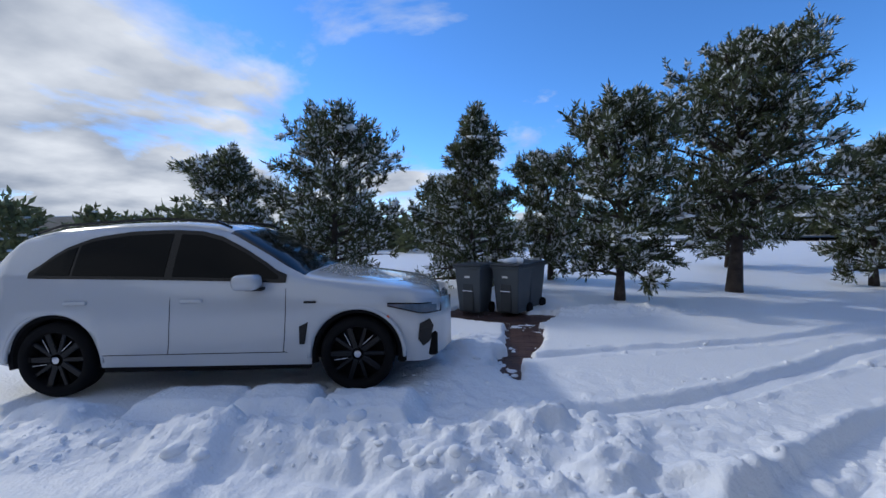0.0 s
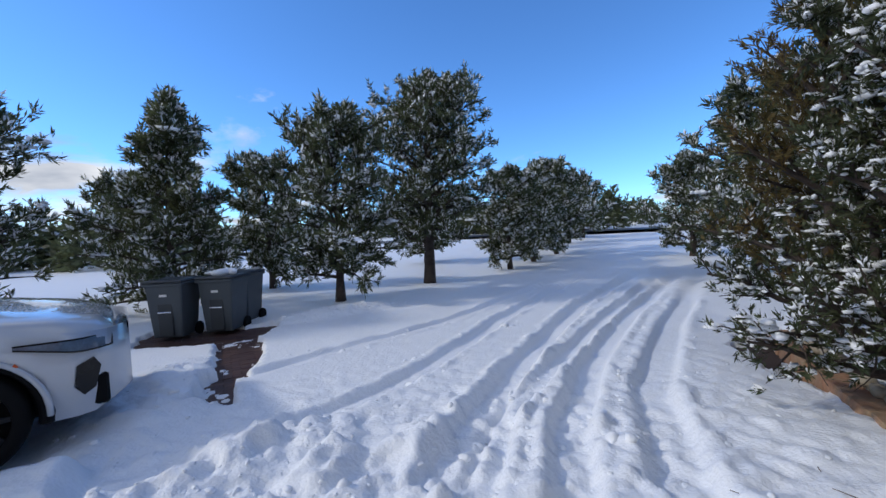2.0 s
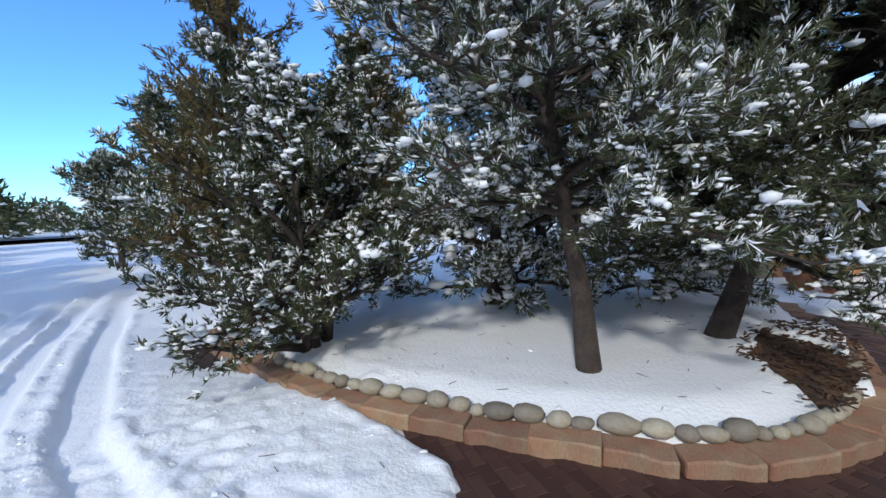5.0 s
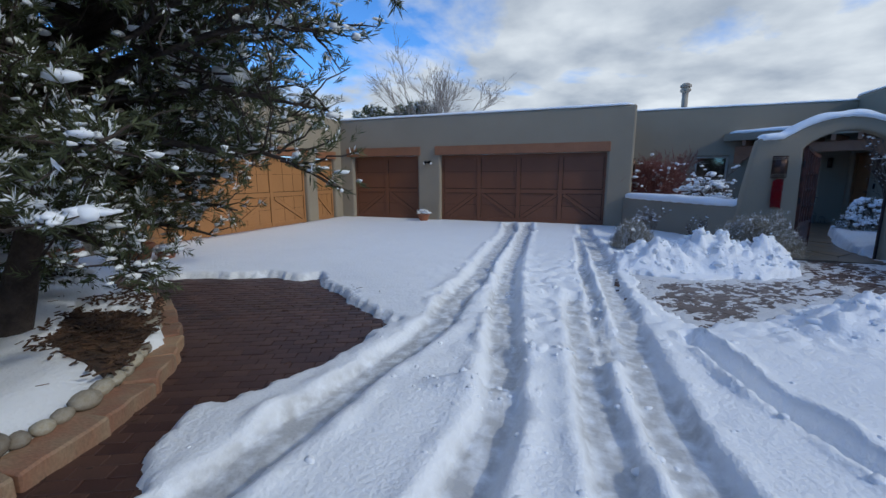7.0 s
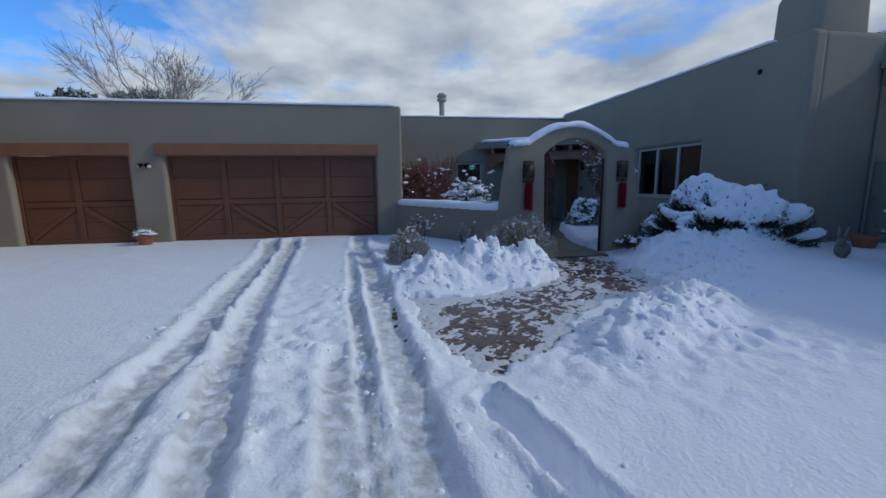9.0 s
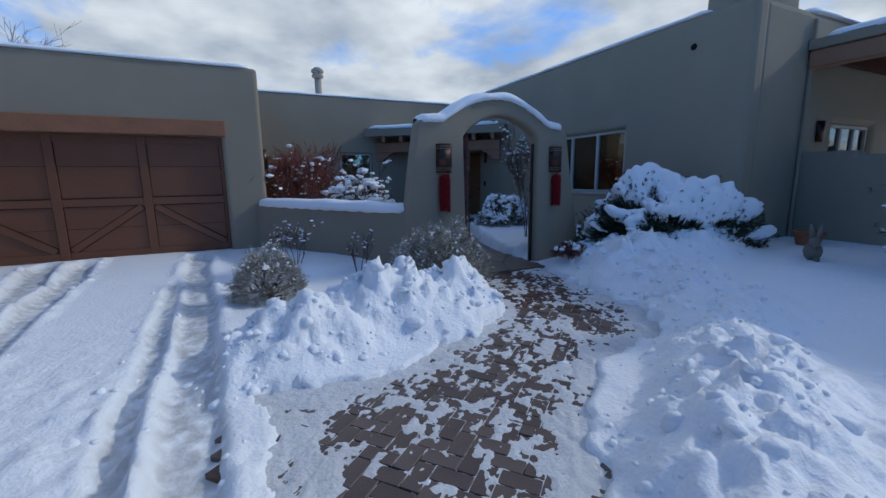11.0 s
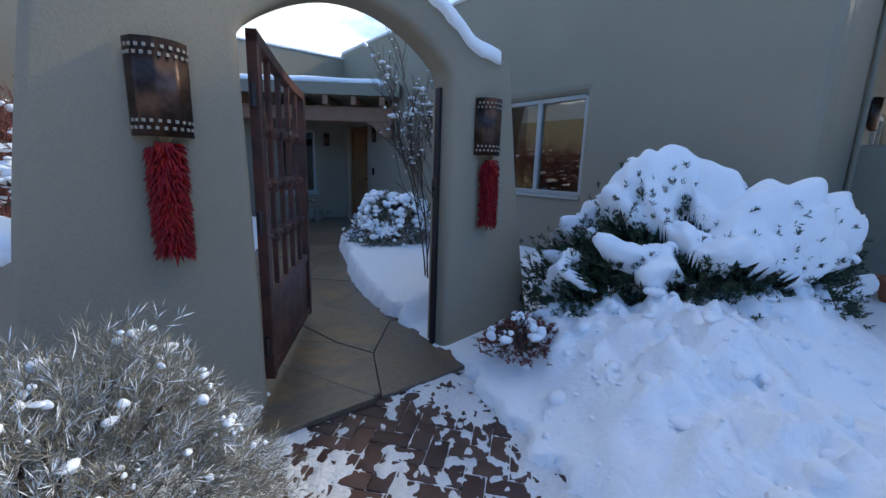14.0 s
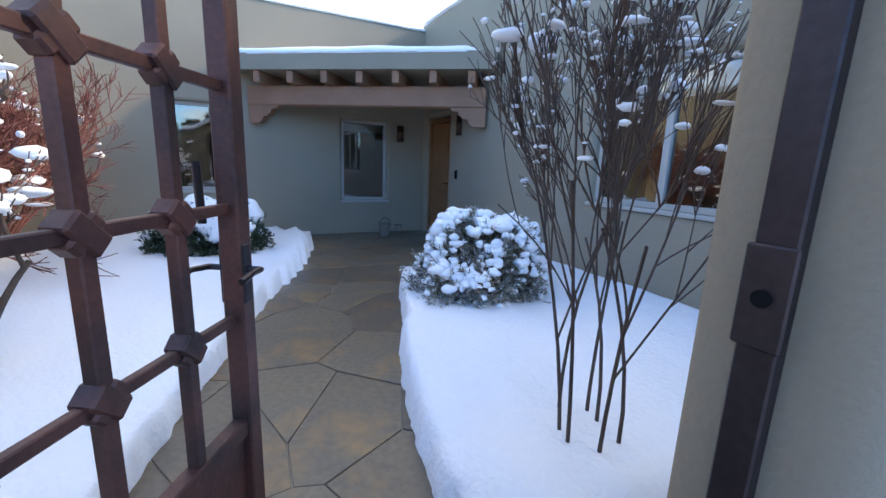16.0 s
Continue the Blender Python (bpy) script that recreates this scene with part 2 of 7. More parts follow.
def glass(name, tint=(0.9, 0.95, 0.95), rough=0.02, mixg=0.25):
    m = bpy.data.materials.new(name)
    m.use_nodes = True
    n, l = m.node_tree.nodes, m.node_tree.links
    n.clear()
    o = n.new("ShaderNodeOutputMaterial")
    t = n.new("ShaderNodeBsdfTransparent"); t.inputs[0].default_value = (*tint, 1)
    g = n.new("ShaderNodeBsdfGlossy"); g.inputs["Roughness"].default_value = rough
    f = n.new("ShaderNodeFresnel"); f.inputs["IOR"].default_value = 1.5
    a = n.new("ShaderNodeMath"); a.operation = 'ADD'; a.inputs[1].default_value = mixg * 0.3
    mx = n.new("ShaderNodeMixShader")
    l.new(f.outputs[0], a.inputs[0]); l.new(a.outputs[0], mx.inputs[0])
    l.new(t.outputs[0], mx.inputs[1]); l.new(g.outputs[0], mx.inputs[2])
    l.new(mx.outputs[0], o.inputs[0])
    return m


SNOW = material("snow", (0.86, 0.88, 0.91), rough=0.55, var=0.02, scale=1.2, fine=30, bump=0.42, dist=0.03, spec=0.3)
# wheels have pressed the snow grey in the ruts
sn_n, sn_l = SNOW.node_tree.nodes, SNOW.node_tree.links
sn_b = sn_n["Principled BSDF"]
sn_a = sn_n.new("ShaderNodeAttribute"); sn_a.attribute_name = "packed"
sn_t = sn_n.new("ShaderNodeTexNoise"); sn_t.inputs["Scale"].default_value = 9; sn_t.inputs["Detail"].default_value = 6
sn_c = sn_n.new("ShaderNodeTexCoord"); sn_l.new(sn_c.outputs["Object"], sn_t.inputs["Vector"])
sn_r = sn_n.new("ShaderNodeMapRange"); sn_r.inputs[1].default_value, sn_r.inputs[2].default_value = 0.3, 0.6
sn_l.new(sn_t.outputs["Fac"], sn_r.inputs[0])
sn_m = sn_n.new("ShaderNodeMath"); sn_m.operation = 'MULTIPLY'
sn_l.new(sn_a.outputs["Fac"], sn_m.inputs[0]); sn_l.new(sn_r.outputs[0], sn_m.inputs[1])
sn_x = sn_n.new("ShaderNodeMix"); sn_x.data_type = 'RGBA'
sn_l.new(sn_b.inputs["Base Color"].links[0].from_socket, sn_x.inputs[6])
sn_x.inputs[7].default_value = (0.50, 0.50, 0.50, 1)
sn_l.new(sn_m.outputs[0], sn_x.inputs[0]); sn_l.new(sn_x.outputs[2], sn_b.inputs["Base Color"])
SNOW_SOFT = material("snow_cap", (0.87, 0.89, 0.92), rough=0.55, var=0.02, scale=2, fine=16, bump=0.35, dist=0.02, spec=0.3)
STUCCO = material("stucco", (0.31, 0.265, 0.2), rough=0.92, var=0.09, scale=0.9, fine=90, bump=0.35, dist=0.006, spec=0.2, stain=(0.285, 0.24, 0.178), stain_scale=0.5)
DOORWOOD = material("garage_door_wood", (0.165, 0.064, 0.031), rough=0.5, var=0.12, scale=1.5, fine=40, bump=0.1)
# the same door wood for the wing, with sunlight painted into a lighter colour
DOORWOOD_LIT = material("sunlit_door_wood", (0.40, 0.19, 0.07), rough=0.5, var=0.1, scale=1.5, fine=40, bump=0.1)
LINTEL = material("lintel_wood", (0.29, 0.125, 0.06), rough=0.6, var=0.15, scale=2.5, fine=50, bump=0.2)
BEAMWOOD = material("porch_wood", (0.33, 0.165, 0.095), rough=0.65, var=0.15, scale=2.5, fine=50, bump=0.2)
DARKWOOD = material("dark_stained_wood", (0.085, 0.034, 0.02), spec=0.15, rough=0.85, var=0.15, scale=2.5, fine=50, bump=0.2)
ENTRYWOOD = material("entry_door_wood", (0.26, 0.12, 0.05), rough=0.45, var=0.15, scale=3, fine=45, bump=0.1)
BLACK = material("black_rubber", (0.007, 0.007, 0.008), rough=0.8, var=0.1, fine=120, bump=0.1, spec=0.15)
BLACKGLOSS = material("gloss_black", (0.006, 0.006, 0.007), rough=0.25, var=0.05, bump=0, spec=0.3)
IRON = material("rusty_iron", (0.165, 0.06, 0.043), rough=0.5, metal=0.35, var=0.25, scale=6, fine=70, bump=0.35, dist=0.003, tint=(0.05, 0.03, 0.03))
BAR = material("dark_steel", (0.06, 0.05, 0.055), rough=0.45, metal=0.7, var=0.2, scale=5, fine=60, bump=0.1)
BRONZE = material("bronze_sheet", (0.13, 0.075, 0.055), rough=0.38, metal=0.8, var=0.3, scale=9, fine=40, bump=0.05, tint=(0.03, 0.02, 0.02))
CHILI = material("dried_chili", (0.31, 0.003, 0.010), spec=0.3, rough=0.45, var=0.25, scale=20, fine=90, bump=0.2, island=0.22)
STRAW = material("straw_tie", (0.45, 0.35, 0.2), rough=0.8, var=0.15)
PAINT = material("white_car_paint", (0.50, 0.52, 0.55), rough=0.22, var=0.01, bump=0, coat=1.0)
CARGLASS = material("tinted_car_glass", (0.003, 0.004, 0.005), rough=0.05, var=0.02, bump=0, spec=0.1)
LAMPGLASS = material("headlamp_glass", (0.10, 0.16, 0.24), rough=0.08, var=0.3, scale=9, bump=0, coat=1.0)
AMBER = material("amber_reflector", (0.7, 0.13, 0.04), rough=0.25, var=0.05, bump=0)
REDLENS = material("red_lens", (0.25, 0.01, 0.015), rough=0.2, var=0.05, bump=0)
CHROME = material("bright_metal", (0.6, 0.6, 0.62), rough=0.2, metal=1.0, var=0.05, bump=0)
BINGREY = material("grey_plastic", (0.06, 0.073, 0.085), rough=0.5, var=0.1, fine=80, bump=0.1)
BINDARK = material("dark_plastic", (0.03, 0.036, 0.042), rough=0.5, var=0.1)
WHITELABEL = material("white_label", (0.7, 0.7, 0.7), rough=0.5, var=0.05, bump=0)
BARK = material("bark", (0.085, 0.062, 0.05), rough=0.95, var=0.35, scale=5, fine=38, bump=1.0, dist=0.02, tint=(0.03, 0.022, 0.018))
TWIG = material("grey_twig", (0.12, 0.085, 0.07), rough=0.9, var=0.3, scale=9, fine=60, bump=0.3)
PALETWIG = material("pale_twig", (0.27, 0.23, 0.20), rough=0.9, var=0.25, scale=9, fine=60, bump=0.2)
REDTWIG = material("red_twig", (0.22, 0.075, 0.06), rough=0.9, var=0.3, scale=9, fine=60, bump=0.2, island=0.3)
NEEDLE = material("pine_needles", (0.12, 0.135, 0.06), rough=0.65, var=0.2, scale=3, fine=30, bump=0, island=0.45, tint=(0.085, 0.105, 0.058))
JUNIPER = material("juniper_scales", (0.115, 0.125, 0.055), rough=0.7, var=0.25, scale=2, fine=30, bump=0, island=0.45, tint=(0.05, 0.07, 0.035))
RUSTJUN = material("rusty_juniper_scales", (0.22, 0.14, 0.045), rough=0.7, var=0.25, scale=2, fine=30, bump=0, island=0.4, tint=(0.09, 0.085, 0.03))
YEW = material("dark_evergreen", (0.03, 0.055, 0.026), rough=0.55, var=0.2, scale=3, fine=30, bump=0, island=0.4)
SAGE = material("grey_sage", (0.34, 0.31, 0.25), rough=0.9, var=0.25, scale=5, fine=40, bump=0, island=0.35)
PAVER = material("brown_paver", (0.082, 0.036, 0.027), rough=0.55, var=0.25, scale=2.2, fine=70, bump=0.35, dist=0.004, objrand=0.28, tint=(0.05, 0.026, 0.022))
PAVER_ISL = material("brown_paver_field", (0.082, 0.036, 0.027), rough=0.55, var=0.25, scale=2.2, fine=70, bump=0.35, dist=0.004, island=0.28, tint=(0.05, 0.026, 0.022))
PAVER_GREY = material("wet_grey_paver", (0.115, 0.078, 0.07), rough=0.45, var=0.25, scale=2.2, fine=70, bump=0.35, dist=0.004, objrand=0.25, tint=(0.07, 0.05, 0.047))
JOINT = material("sand_joint", (0.045, 0.028, 0.022), rough=0.9, var=0.3, scale=3, fine=90, bump=0.3)
FLAG = material("wet_flagstone", (0.16, 0.12, 0.078), rough=0.38, var=0.3, scale=1.1, fine=25, bump=0.2, dist=0.006, objrand=0.18, tint=(0.10, 0.09, 0.078), stain=(0.24, 0.145, 0.065), stain_scale=1.3)
SLAB = material("red_sandstone", (0.30, 0.135, 0.08), rough=0.85, var=0.25, scale=3, fine=35, bump=0.6, dist=0.01, objrand=0.25, tint=(0.31, 0.22, 0.14))
COBBLE = material("river_cobble", (0.33, 0.30, 0.25), rough=0.75, var=0.25, scale=6, fine=60, bump=0.35, dist=0.005, objrand=0.42, tint=(0.27, 0.225, 0.16))
MULCH = material("bark_mulch", (0.12, 0.058, 0.03), rough=0.95, var=0.4, scale=8, fine=70, bump=1.0, dist=0.02, tint=(0.05, 0.03, 0.02), island=0.3)
TERRA = material("terracotta", (0.34, 0.13, 0.065), rough=0.8, var=0.15, scale=6, fine=60, bump=0.15)
CONCRETE = material("tan_concrete", (0.36, 0.31, 0.25), rough=0.85, var=0.12, scale=1.5, fine=60, bump=0.2)
ASPHALT = material("wet_asphalt", (0.045, 0.05, 0.058), rough=0.5, var=0.2, scale=0.5, fine=50, bump=0.3)
FRAMEMAT = material("window_frame_paint", (0.42, 0.40, 0.36), rough=0.5, var=0.06)
BLIND = material("white_blind", (0.62, 0.63, 0.64), rough=0.8, var=0.05)
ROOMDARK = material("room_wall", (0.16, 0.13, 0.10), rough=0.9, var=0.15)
PANE = glass("window_pane", (0.75, 0.8, 0.8), 0.01, 0.35)
SLUSH = material("trampled_slush", (0.66, 0.67, 0.69), rough=0.5, var=0.12, scale=3, fine=45, bump=0.7, dist=0.012, spec=0.4, tint=(0.5, 0.49, 0.49))
for leafy in (NEEDLE, JUNIPER, RUSTJUN):
    ln_, ll_ = leafy.node_tree.nodes, leafy.node_tree.links
    pb_ = ln_["Principled BSDF"]
    tl_ = ln_.new("ShaderNodeBsdfTranslucent")
    mx_ = ln_.new("ShaderNodeMixShader")
    mx_.inputs[0].default_value = 0.45
    ll_.new(pb_.inputs["Base Color"].links[0].from_socket, tl_.inputs["Color"])
    ll_.new(pb_.outputs[0], mx_.inputs[1]); ll_.new(tl_.outputs[0], mx_.inputs[2])
    ll_.new(mx_.outputs[0], ln_["Material Output"].inputs["Surface"])
STONEGREY = material("carved_stone", (0.20, 0.18, 0.15), rough=0.9, var=0.2, scale=8, fine=60, bump=0.4)


# ---- ground ----
BED = [(-5.5, -3.65), (-4.24, -2.26), (-3.67, -1.5), (-3.3, -0.76), (-2.95, 0.1), (-2.73, 0.85), (-2.58, 1.54), (-2.64, 2.12), (-2.87, 2.68), (-3.38, 3.28),
       (-4.4, 4.0), (-5.3, 4.4), (-6.5, 4.9), (-8.4, 5.2), (-14, 3.0), (-14, -7.0), (-8, -5.2)]
EDGE = BED[:13]
BARE_A = [(-3.2, -0.3), (-2.24, 0.05), (-2.01, 0.74), (-1.9, 1.9), (-2.13, 2.2), (-2.25, 2.66), (-1.98, 3.1), (-1.82, 4.08), (-1.78, 4.6), (-2.9, 5.4),
          (-3.85, 6.0), (-5.0, 5.8), (-5.9, 5.4), (-6.6, 5.0), (-5.3, 4.0), (-3.6, 2.6), (-2.9, 1.2)]
BARE_B = [(0.86, 7.65), (0.94, 6.23), (1.3, 5.46), (1.87, 5.84), (2.35, 6.4), (3.3, 7.1), (4.15, 7.3), (4.55, 7.8), (4.75, 9.0), (5.0, 10.2),
          (5.1, 11.3), (3.9, 11.0), (3.8, 10.2), (3.35, 9.2), (3.3, 8.4), (2.6, 8.0), (1.58, 7.55)]
PATHWAY = [(3.7, 10.4), (5.05, 10.4), (5.1, 11.3), (5.35, 12.35), (6.05, 14.2), (7.2, 15.6), (8.0, 15.8), (8.0, 18.1), (5.1, 18.1), (5.55, 16.8), (5.3, 15.8),
           (4.5, 13.7), (4.0, 11.9)]
BARE_C = [(3.2, -7.3), (1.75, -7.1), (1.5, -5.6), (1.45, -4.5), (1.1, -4.4), (1.0, -6.0), (1.2, -7.2), (1.0, -8.3), (3.2, -8.6)]
BARE_D = [(-4.3, -2.7), (-5.0, -3.9), (-6.4, -5.0), (-6.0, -3.9), (-4.1, -2.2)]
MULCHED = [(-2.98, 2.58), (-3.46, 3.2), (-4.44, 3.93), (-5.2, 4.3), (-4.9, 3.4), (-4.1, 2.7)]
RUTS = [
    ([(-3.5, -0.9), (-1.7, 1.2), (-1.5, 2.6), (-1.3, 4.6), (-1.4, 6.5), (-1.9, 12.0), (-2.2, 13.6)], 0.30, 0.075),
    ([(-1.0, -1.0), (-0.35, 1.8), (-0.3, 3.2), (-0.6, 4.6), (-0.95, 6.5), (-1.65, 13.7)], 0.26, 0.085),
    ([(0.55, 1.0), (0.35, 3.2), (0.2, 4.3), (0.02, 5.9)], 0.22, 0.06),
    ([(0.4, 4.2), (0.28, 5.3), (0.1, 7.4), (-0.1, 11.4)], 0.14, 0.07),
    ([(1.1, 1.2), (0.75, 3.2), (0.6, 4.6), (0.42, 7.8), (0.0, 13.4)], 0.28, 0.07),
    ([(2.6, 1.6), (1.75, 3.1), (1.35, 4.1), (1.15, 5.0)], 0.17, 0.12),
    ([(-30, -29), (-10.8, -13.9), (-3.0, -6.7), (-0.9, -4.5), (0.9, -3.2)], 0.24, 0.07),
    ([(-30, -27), (-17.9, -17.1), (-5.0, -7.2), (-2.5, -4.7), (-1.2, -3.3), (-0.5, -2.4)], 0.26, 0.09),
    ([(-30, -25), (-18.9, -16.3), (-5.2, -6.0), (-3.0, -4.1), (-1.7, -2.7), (-0.9, -1.4)], 0.26, 0.09),
    ([(-30, -24), (-23.2, -19.3), (-5.0, -4.9), (-2.9, -3.1), (-1.9, -1.8), (-1.5, 0.2)], 0.30, 0.08),
    ([(-30, -30), (-16.0, -18.5), (-2.1, -7.0), (1.0, -5.2)], 0.22, 0.05),
    ([(-22.5, -20.0), (-4.8, -6.1), (-1.3, -3.1), (-0.2, -1.5)], 0.20, 0.08),
]
MOUNDS = [  # x, y, rx, ry, height, turn: shovelled heaps
    (-0.42, 5.95, 0.5, 0.12, 0.09, 8), (-0.2, 4.15, 0.36, 0.12, 0.08, -6), (-0.5, 3.4, 0.4, 0.13, 0.08, 10),
    (1.5, 8.5, 0.9, 0.55, 0.34, 10), (2.45, 8.7, 0.85, 0.65, 0.40, 0), (0.95, 8.1, 0.5, 0.4, 0.15, 0), (3.0, 9.0, 0.35, 0.5, 0.20, 0),
    (2.9, 5.9, 0.8, 0.45, 0.22, 35), (3.8, 6.4, 0.8, 0.5, 0.26, 30), (4.9, 7.2, 0.7, 0.6, 0.25, 30), (5.3, 8.3, 0.55, 0.9, 0.28, 0),
    (5.75, 9.2, 0.5, 0.8, 0.30, 0), (6.6, 8.7, 0.9, 0.6, 0.35, 0), (7.3, 8.9, 0.6, 0.5, 0.30, 0),
    (1.6, -2.5, 0.9, 0.3, 0.18, 20), (2.9, -2.2, 1.0, 0.35, 0.18, 20), (4.3, -1.7, 0.8, 0.4, 0.16, 20), (0.6, -3.2, 0.7, 0.5, 0.12, 20), (1.9, -4.8, 0.6, 1.2, 0.18, 0),
    (-0.2, -8.8, 1.4, 0.5, 0.15, 20), (0.7, -2.3, 0.6, 0.3, 0.1, 0),
]


BLOCKS = [  # x, y, half length, half width, height, turn: slabs of crusted snow pushed aside
    (3.75, -2.55, 0.42, 0.22, 0.17, 18), (2.95, -2.75, 0.33, 0.24, 0.2, 24), (2.15, -2.95, 0.40, 0.26, 0.2, 14), (3.0, -1.75, 0.28, 0.42, 0.12, 20),
    (4.6, -2.0, 0.36, 0.2, 0.13, 10), (0.75, -3.2, 0.22, 0.16, 0.13, 40), (0.15, -2.75, 0.24, 0.12, 0.12, 50), (-0.55, -2.9, 0.24, 0.12, 0.11, 40), (1.3, -2.2, 0.3, 0.14, 0.1, 60),
]


def base_level(x, y):
    s = np.where(y < 0, -0.10 + 0.08 * np.clip(y / 8.0, -1, 0), -0.10 + 0.07 * smooth01(y / 6.0))
    far = np.hypot(x, y + 2)
    s = s + np.clip(far - 13, 0, 45) * smooth01((far - 13) / 10) * (0.004 + 0.024 * smooth01((-y - 4) / 8) * smooth01((6 - x) / 14))
    return s


def ground_level(x, y):
    """Height of the snow sheet; it dips below the paving where that lies bare."""
    s = base_level(x, y)
    z = s + 0.025 * fbm(x * 0.35, y * 0.35, 3, 3) + 0.008 * fbm(x * 3.1, y * 3.1, 3, 9)
    z = z + 0.22 * smooth01((x - 4.2) / 2.6) * smooth01((y - 4.5) / 3) * (1 - smooth01((y - 9.8) / 0.5))
    z = z + 0.10 * smooth01((x - 1.5) / 3) * smooth01((y - 1.5) / 2) * (1 - smooth01((y - 5) / 2))
    yard = smooth01((y - 10.7) / 0.3) * smooth01((x - 1.2) / 0.3) * (1 - smooth01((x - 7.9) / 0.2))
    z = z + yard * (0.10 + 0.03 * fbm(x * 2.2, y * 2.2, 3, 21)) + yard * smooth01((x - 5.0) / 0.4) * 0.10
    sb = signed(x, y, BED)
    z = z + 0.12 * smooth01((sb - 0.10) / 0.5) + 0.07 * smooth01((sb - 0.5) / 3)
    # chopped snow where people and wheels went
    chop = np.exp(-((x + 0.2) / 3.2) ** 2 - ((y + 2.2) / 1.9) ** 2) + 0.7 * np.exp(-((x + 0.4) / 1.3) ** 2 - ((y - 6.2) / 2.5) ** 2)
    chop = chop + 0.9 * np.exp(-((x - 3.2) / 1.8) ** 2 - ((y - 5.6) / 0.9) ** 2)
    lump = np.abs(fbm(x * 4.2, y * 4.2, 3, 31)) * 0.11 + 0.04 * fbm(x * 11, y * 11, 2, 35)
    z = z + np.clip(chop, 0, 1) * (lump - 0.04)
    for pts, w, dep in RUTS:
        d = poly_dist(x + 0.06 * fbm(x * 0.9, y * 0.9, 2, 40), y, pts) / w
        soft = 0.75 + 0.5 * vnoise(x * 1.3, y * 1.3, 44)
        dep = dep * 1.05
        z = z - dep * soft * (1 - smooth01((d - 0.42) / 0.3))
        berm = np.exp(-((d - 0.9) / 0.22) ** 2)
        z = z + berm * dep * (0.25 + 0.6 * fbm(x * 4, y * 4, 3, 45))
        z = z + 0.003 * np.sin((x * 0.35 + y) * 62) * (1 - smooth01((d - 0.2) / 0.3)) * (np.hypot(x, y - 3) < 6)
    for mx, my, rx, ry, hh, turn in MOUNDS:
        c, q = math.cos(radians(turn)), math.sin(radians(turn))
        u, v = ((x - mx) * c + (y - my) * q) / rx, (-(x - mx) * q + (y - my) * c) / ry
        e = smooth01(1.25 - np.hypot(u, v))
        lumps = 0.55 * np.abs(fbm(x * 3.2, y * 3.2, 2, 51)) + 0.22 * (1 - np.abs(fbm(x * 7.5, y * 7.5, 2, 55)) * 2) + 0.16 * fbm(x * 17, y * 17, 2, 57)
        e = e ** 0.7
        z = z + hh * e * (0.55 + lumps)
    for mx, my, rx, ry, hh, turn in BLOCKS:
        c, q = math.cos(radians(turn)), math.sin(radians(turn))
        wx, wy = x + 0.05 * fbm(x * 2.5, y * 2.5, 2, 58), y + 0.05 * fbm(x * 2.5, y * 2.5, 2, 59)
        u, v = np.abs((wx - mx) * c + (wy - my) * q) - rx, np.abs(-(wx - mx) * q + (wy - my) * c) - ry
        e = 1 - smooth01((np.maximum(u, v) + 0.05) / 0.13)
        z = z + hh * e * (0.85 + 0.25 * fbm(x * 2, y * 2, 2, 60))
    rag = 0.16 * fbm(x * 2.6, y * 2.6, 4, 61) + 0.05 * fbm(x * 12, y * 12, 2, 65)
    low = s - 0.30 + 0.09 * (x < 0)
    for poly in (BARE_A, BARE_B, BARE_D):
        out = np.clip(-signed(x, y, poly), 0, 9)
        z = z - 0.055 * np.exp(-(out / 0.45) ** 2) * (sb < 0)
    for poly, patch in ((BARE_A, 0), (BARE_B, 1), (PATHWAY, 2), (BARE_C, 1), (BARE_D, 1), (MULCHED, 3)):
        sd = signed(x, y, poly) + rag * (0.35 if patch == 2 else 1.0)
        m = smooth01(sd / (0.15 if patch == 0 else 0.07) + 0.5)
        if patch == 0:
            m = m * (1 - smooth01((sb - 0.06) / 0.1))
        z = z * (1 - m) + (s + 0.09 if patch == 3 else low) * m
        if patch == 1:
            ice = fbm(x * 3.4 + 1.2 * y, y * 5.0 - 1.6 * x, 4, 71) + 0.4 * fbm(x * 11, y * 11, 2, 75)
            cover = smooth01((ice - 0.12 - 0.2 * (y < 7)) / 0.08) * m * (poly is not BARE_B)
            z = np.where(cover > 0.5, np.maximum(z, s - 0.105 + 0.03 * cover * (0.6 + ice)), z)
        if patch == 3:
            ice = fbm(x * 2.5, y * 2.5, 3, 81)
            z = np.where((ice > 0.3) & (m > 0.5), s + 0.15, z)
    # under the buildings
    house = ((x > 8.1) & (y > 9.05)) | ((y > 18.15) & (y < 34) & (x > -9) & (x < 20)) | ((x > -8.35) & (x < 1.2) & (y > 14.05) & (y < 34)) | ((x < -8.6) & (x > -16) & (y > 5.6) & (y < 34))
    z = np.where(house & (x < 26), s - 0.4, z)
    return z


def axis(lo, hi, step, reach):
    a = list(np.arange(lo, hi + 1e-6, step))
    d, s_ = hi, step
    while d < reach:
        s_ *= 1.13
        d += s_
        a.append(d)
    d, s_ = lo, step
    while d > -reach:
        s_ *= 1.13
        d -= s_
        a.insert(0, d)
    return np.array(a)


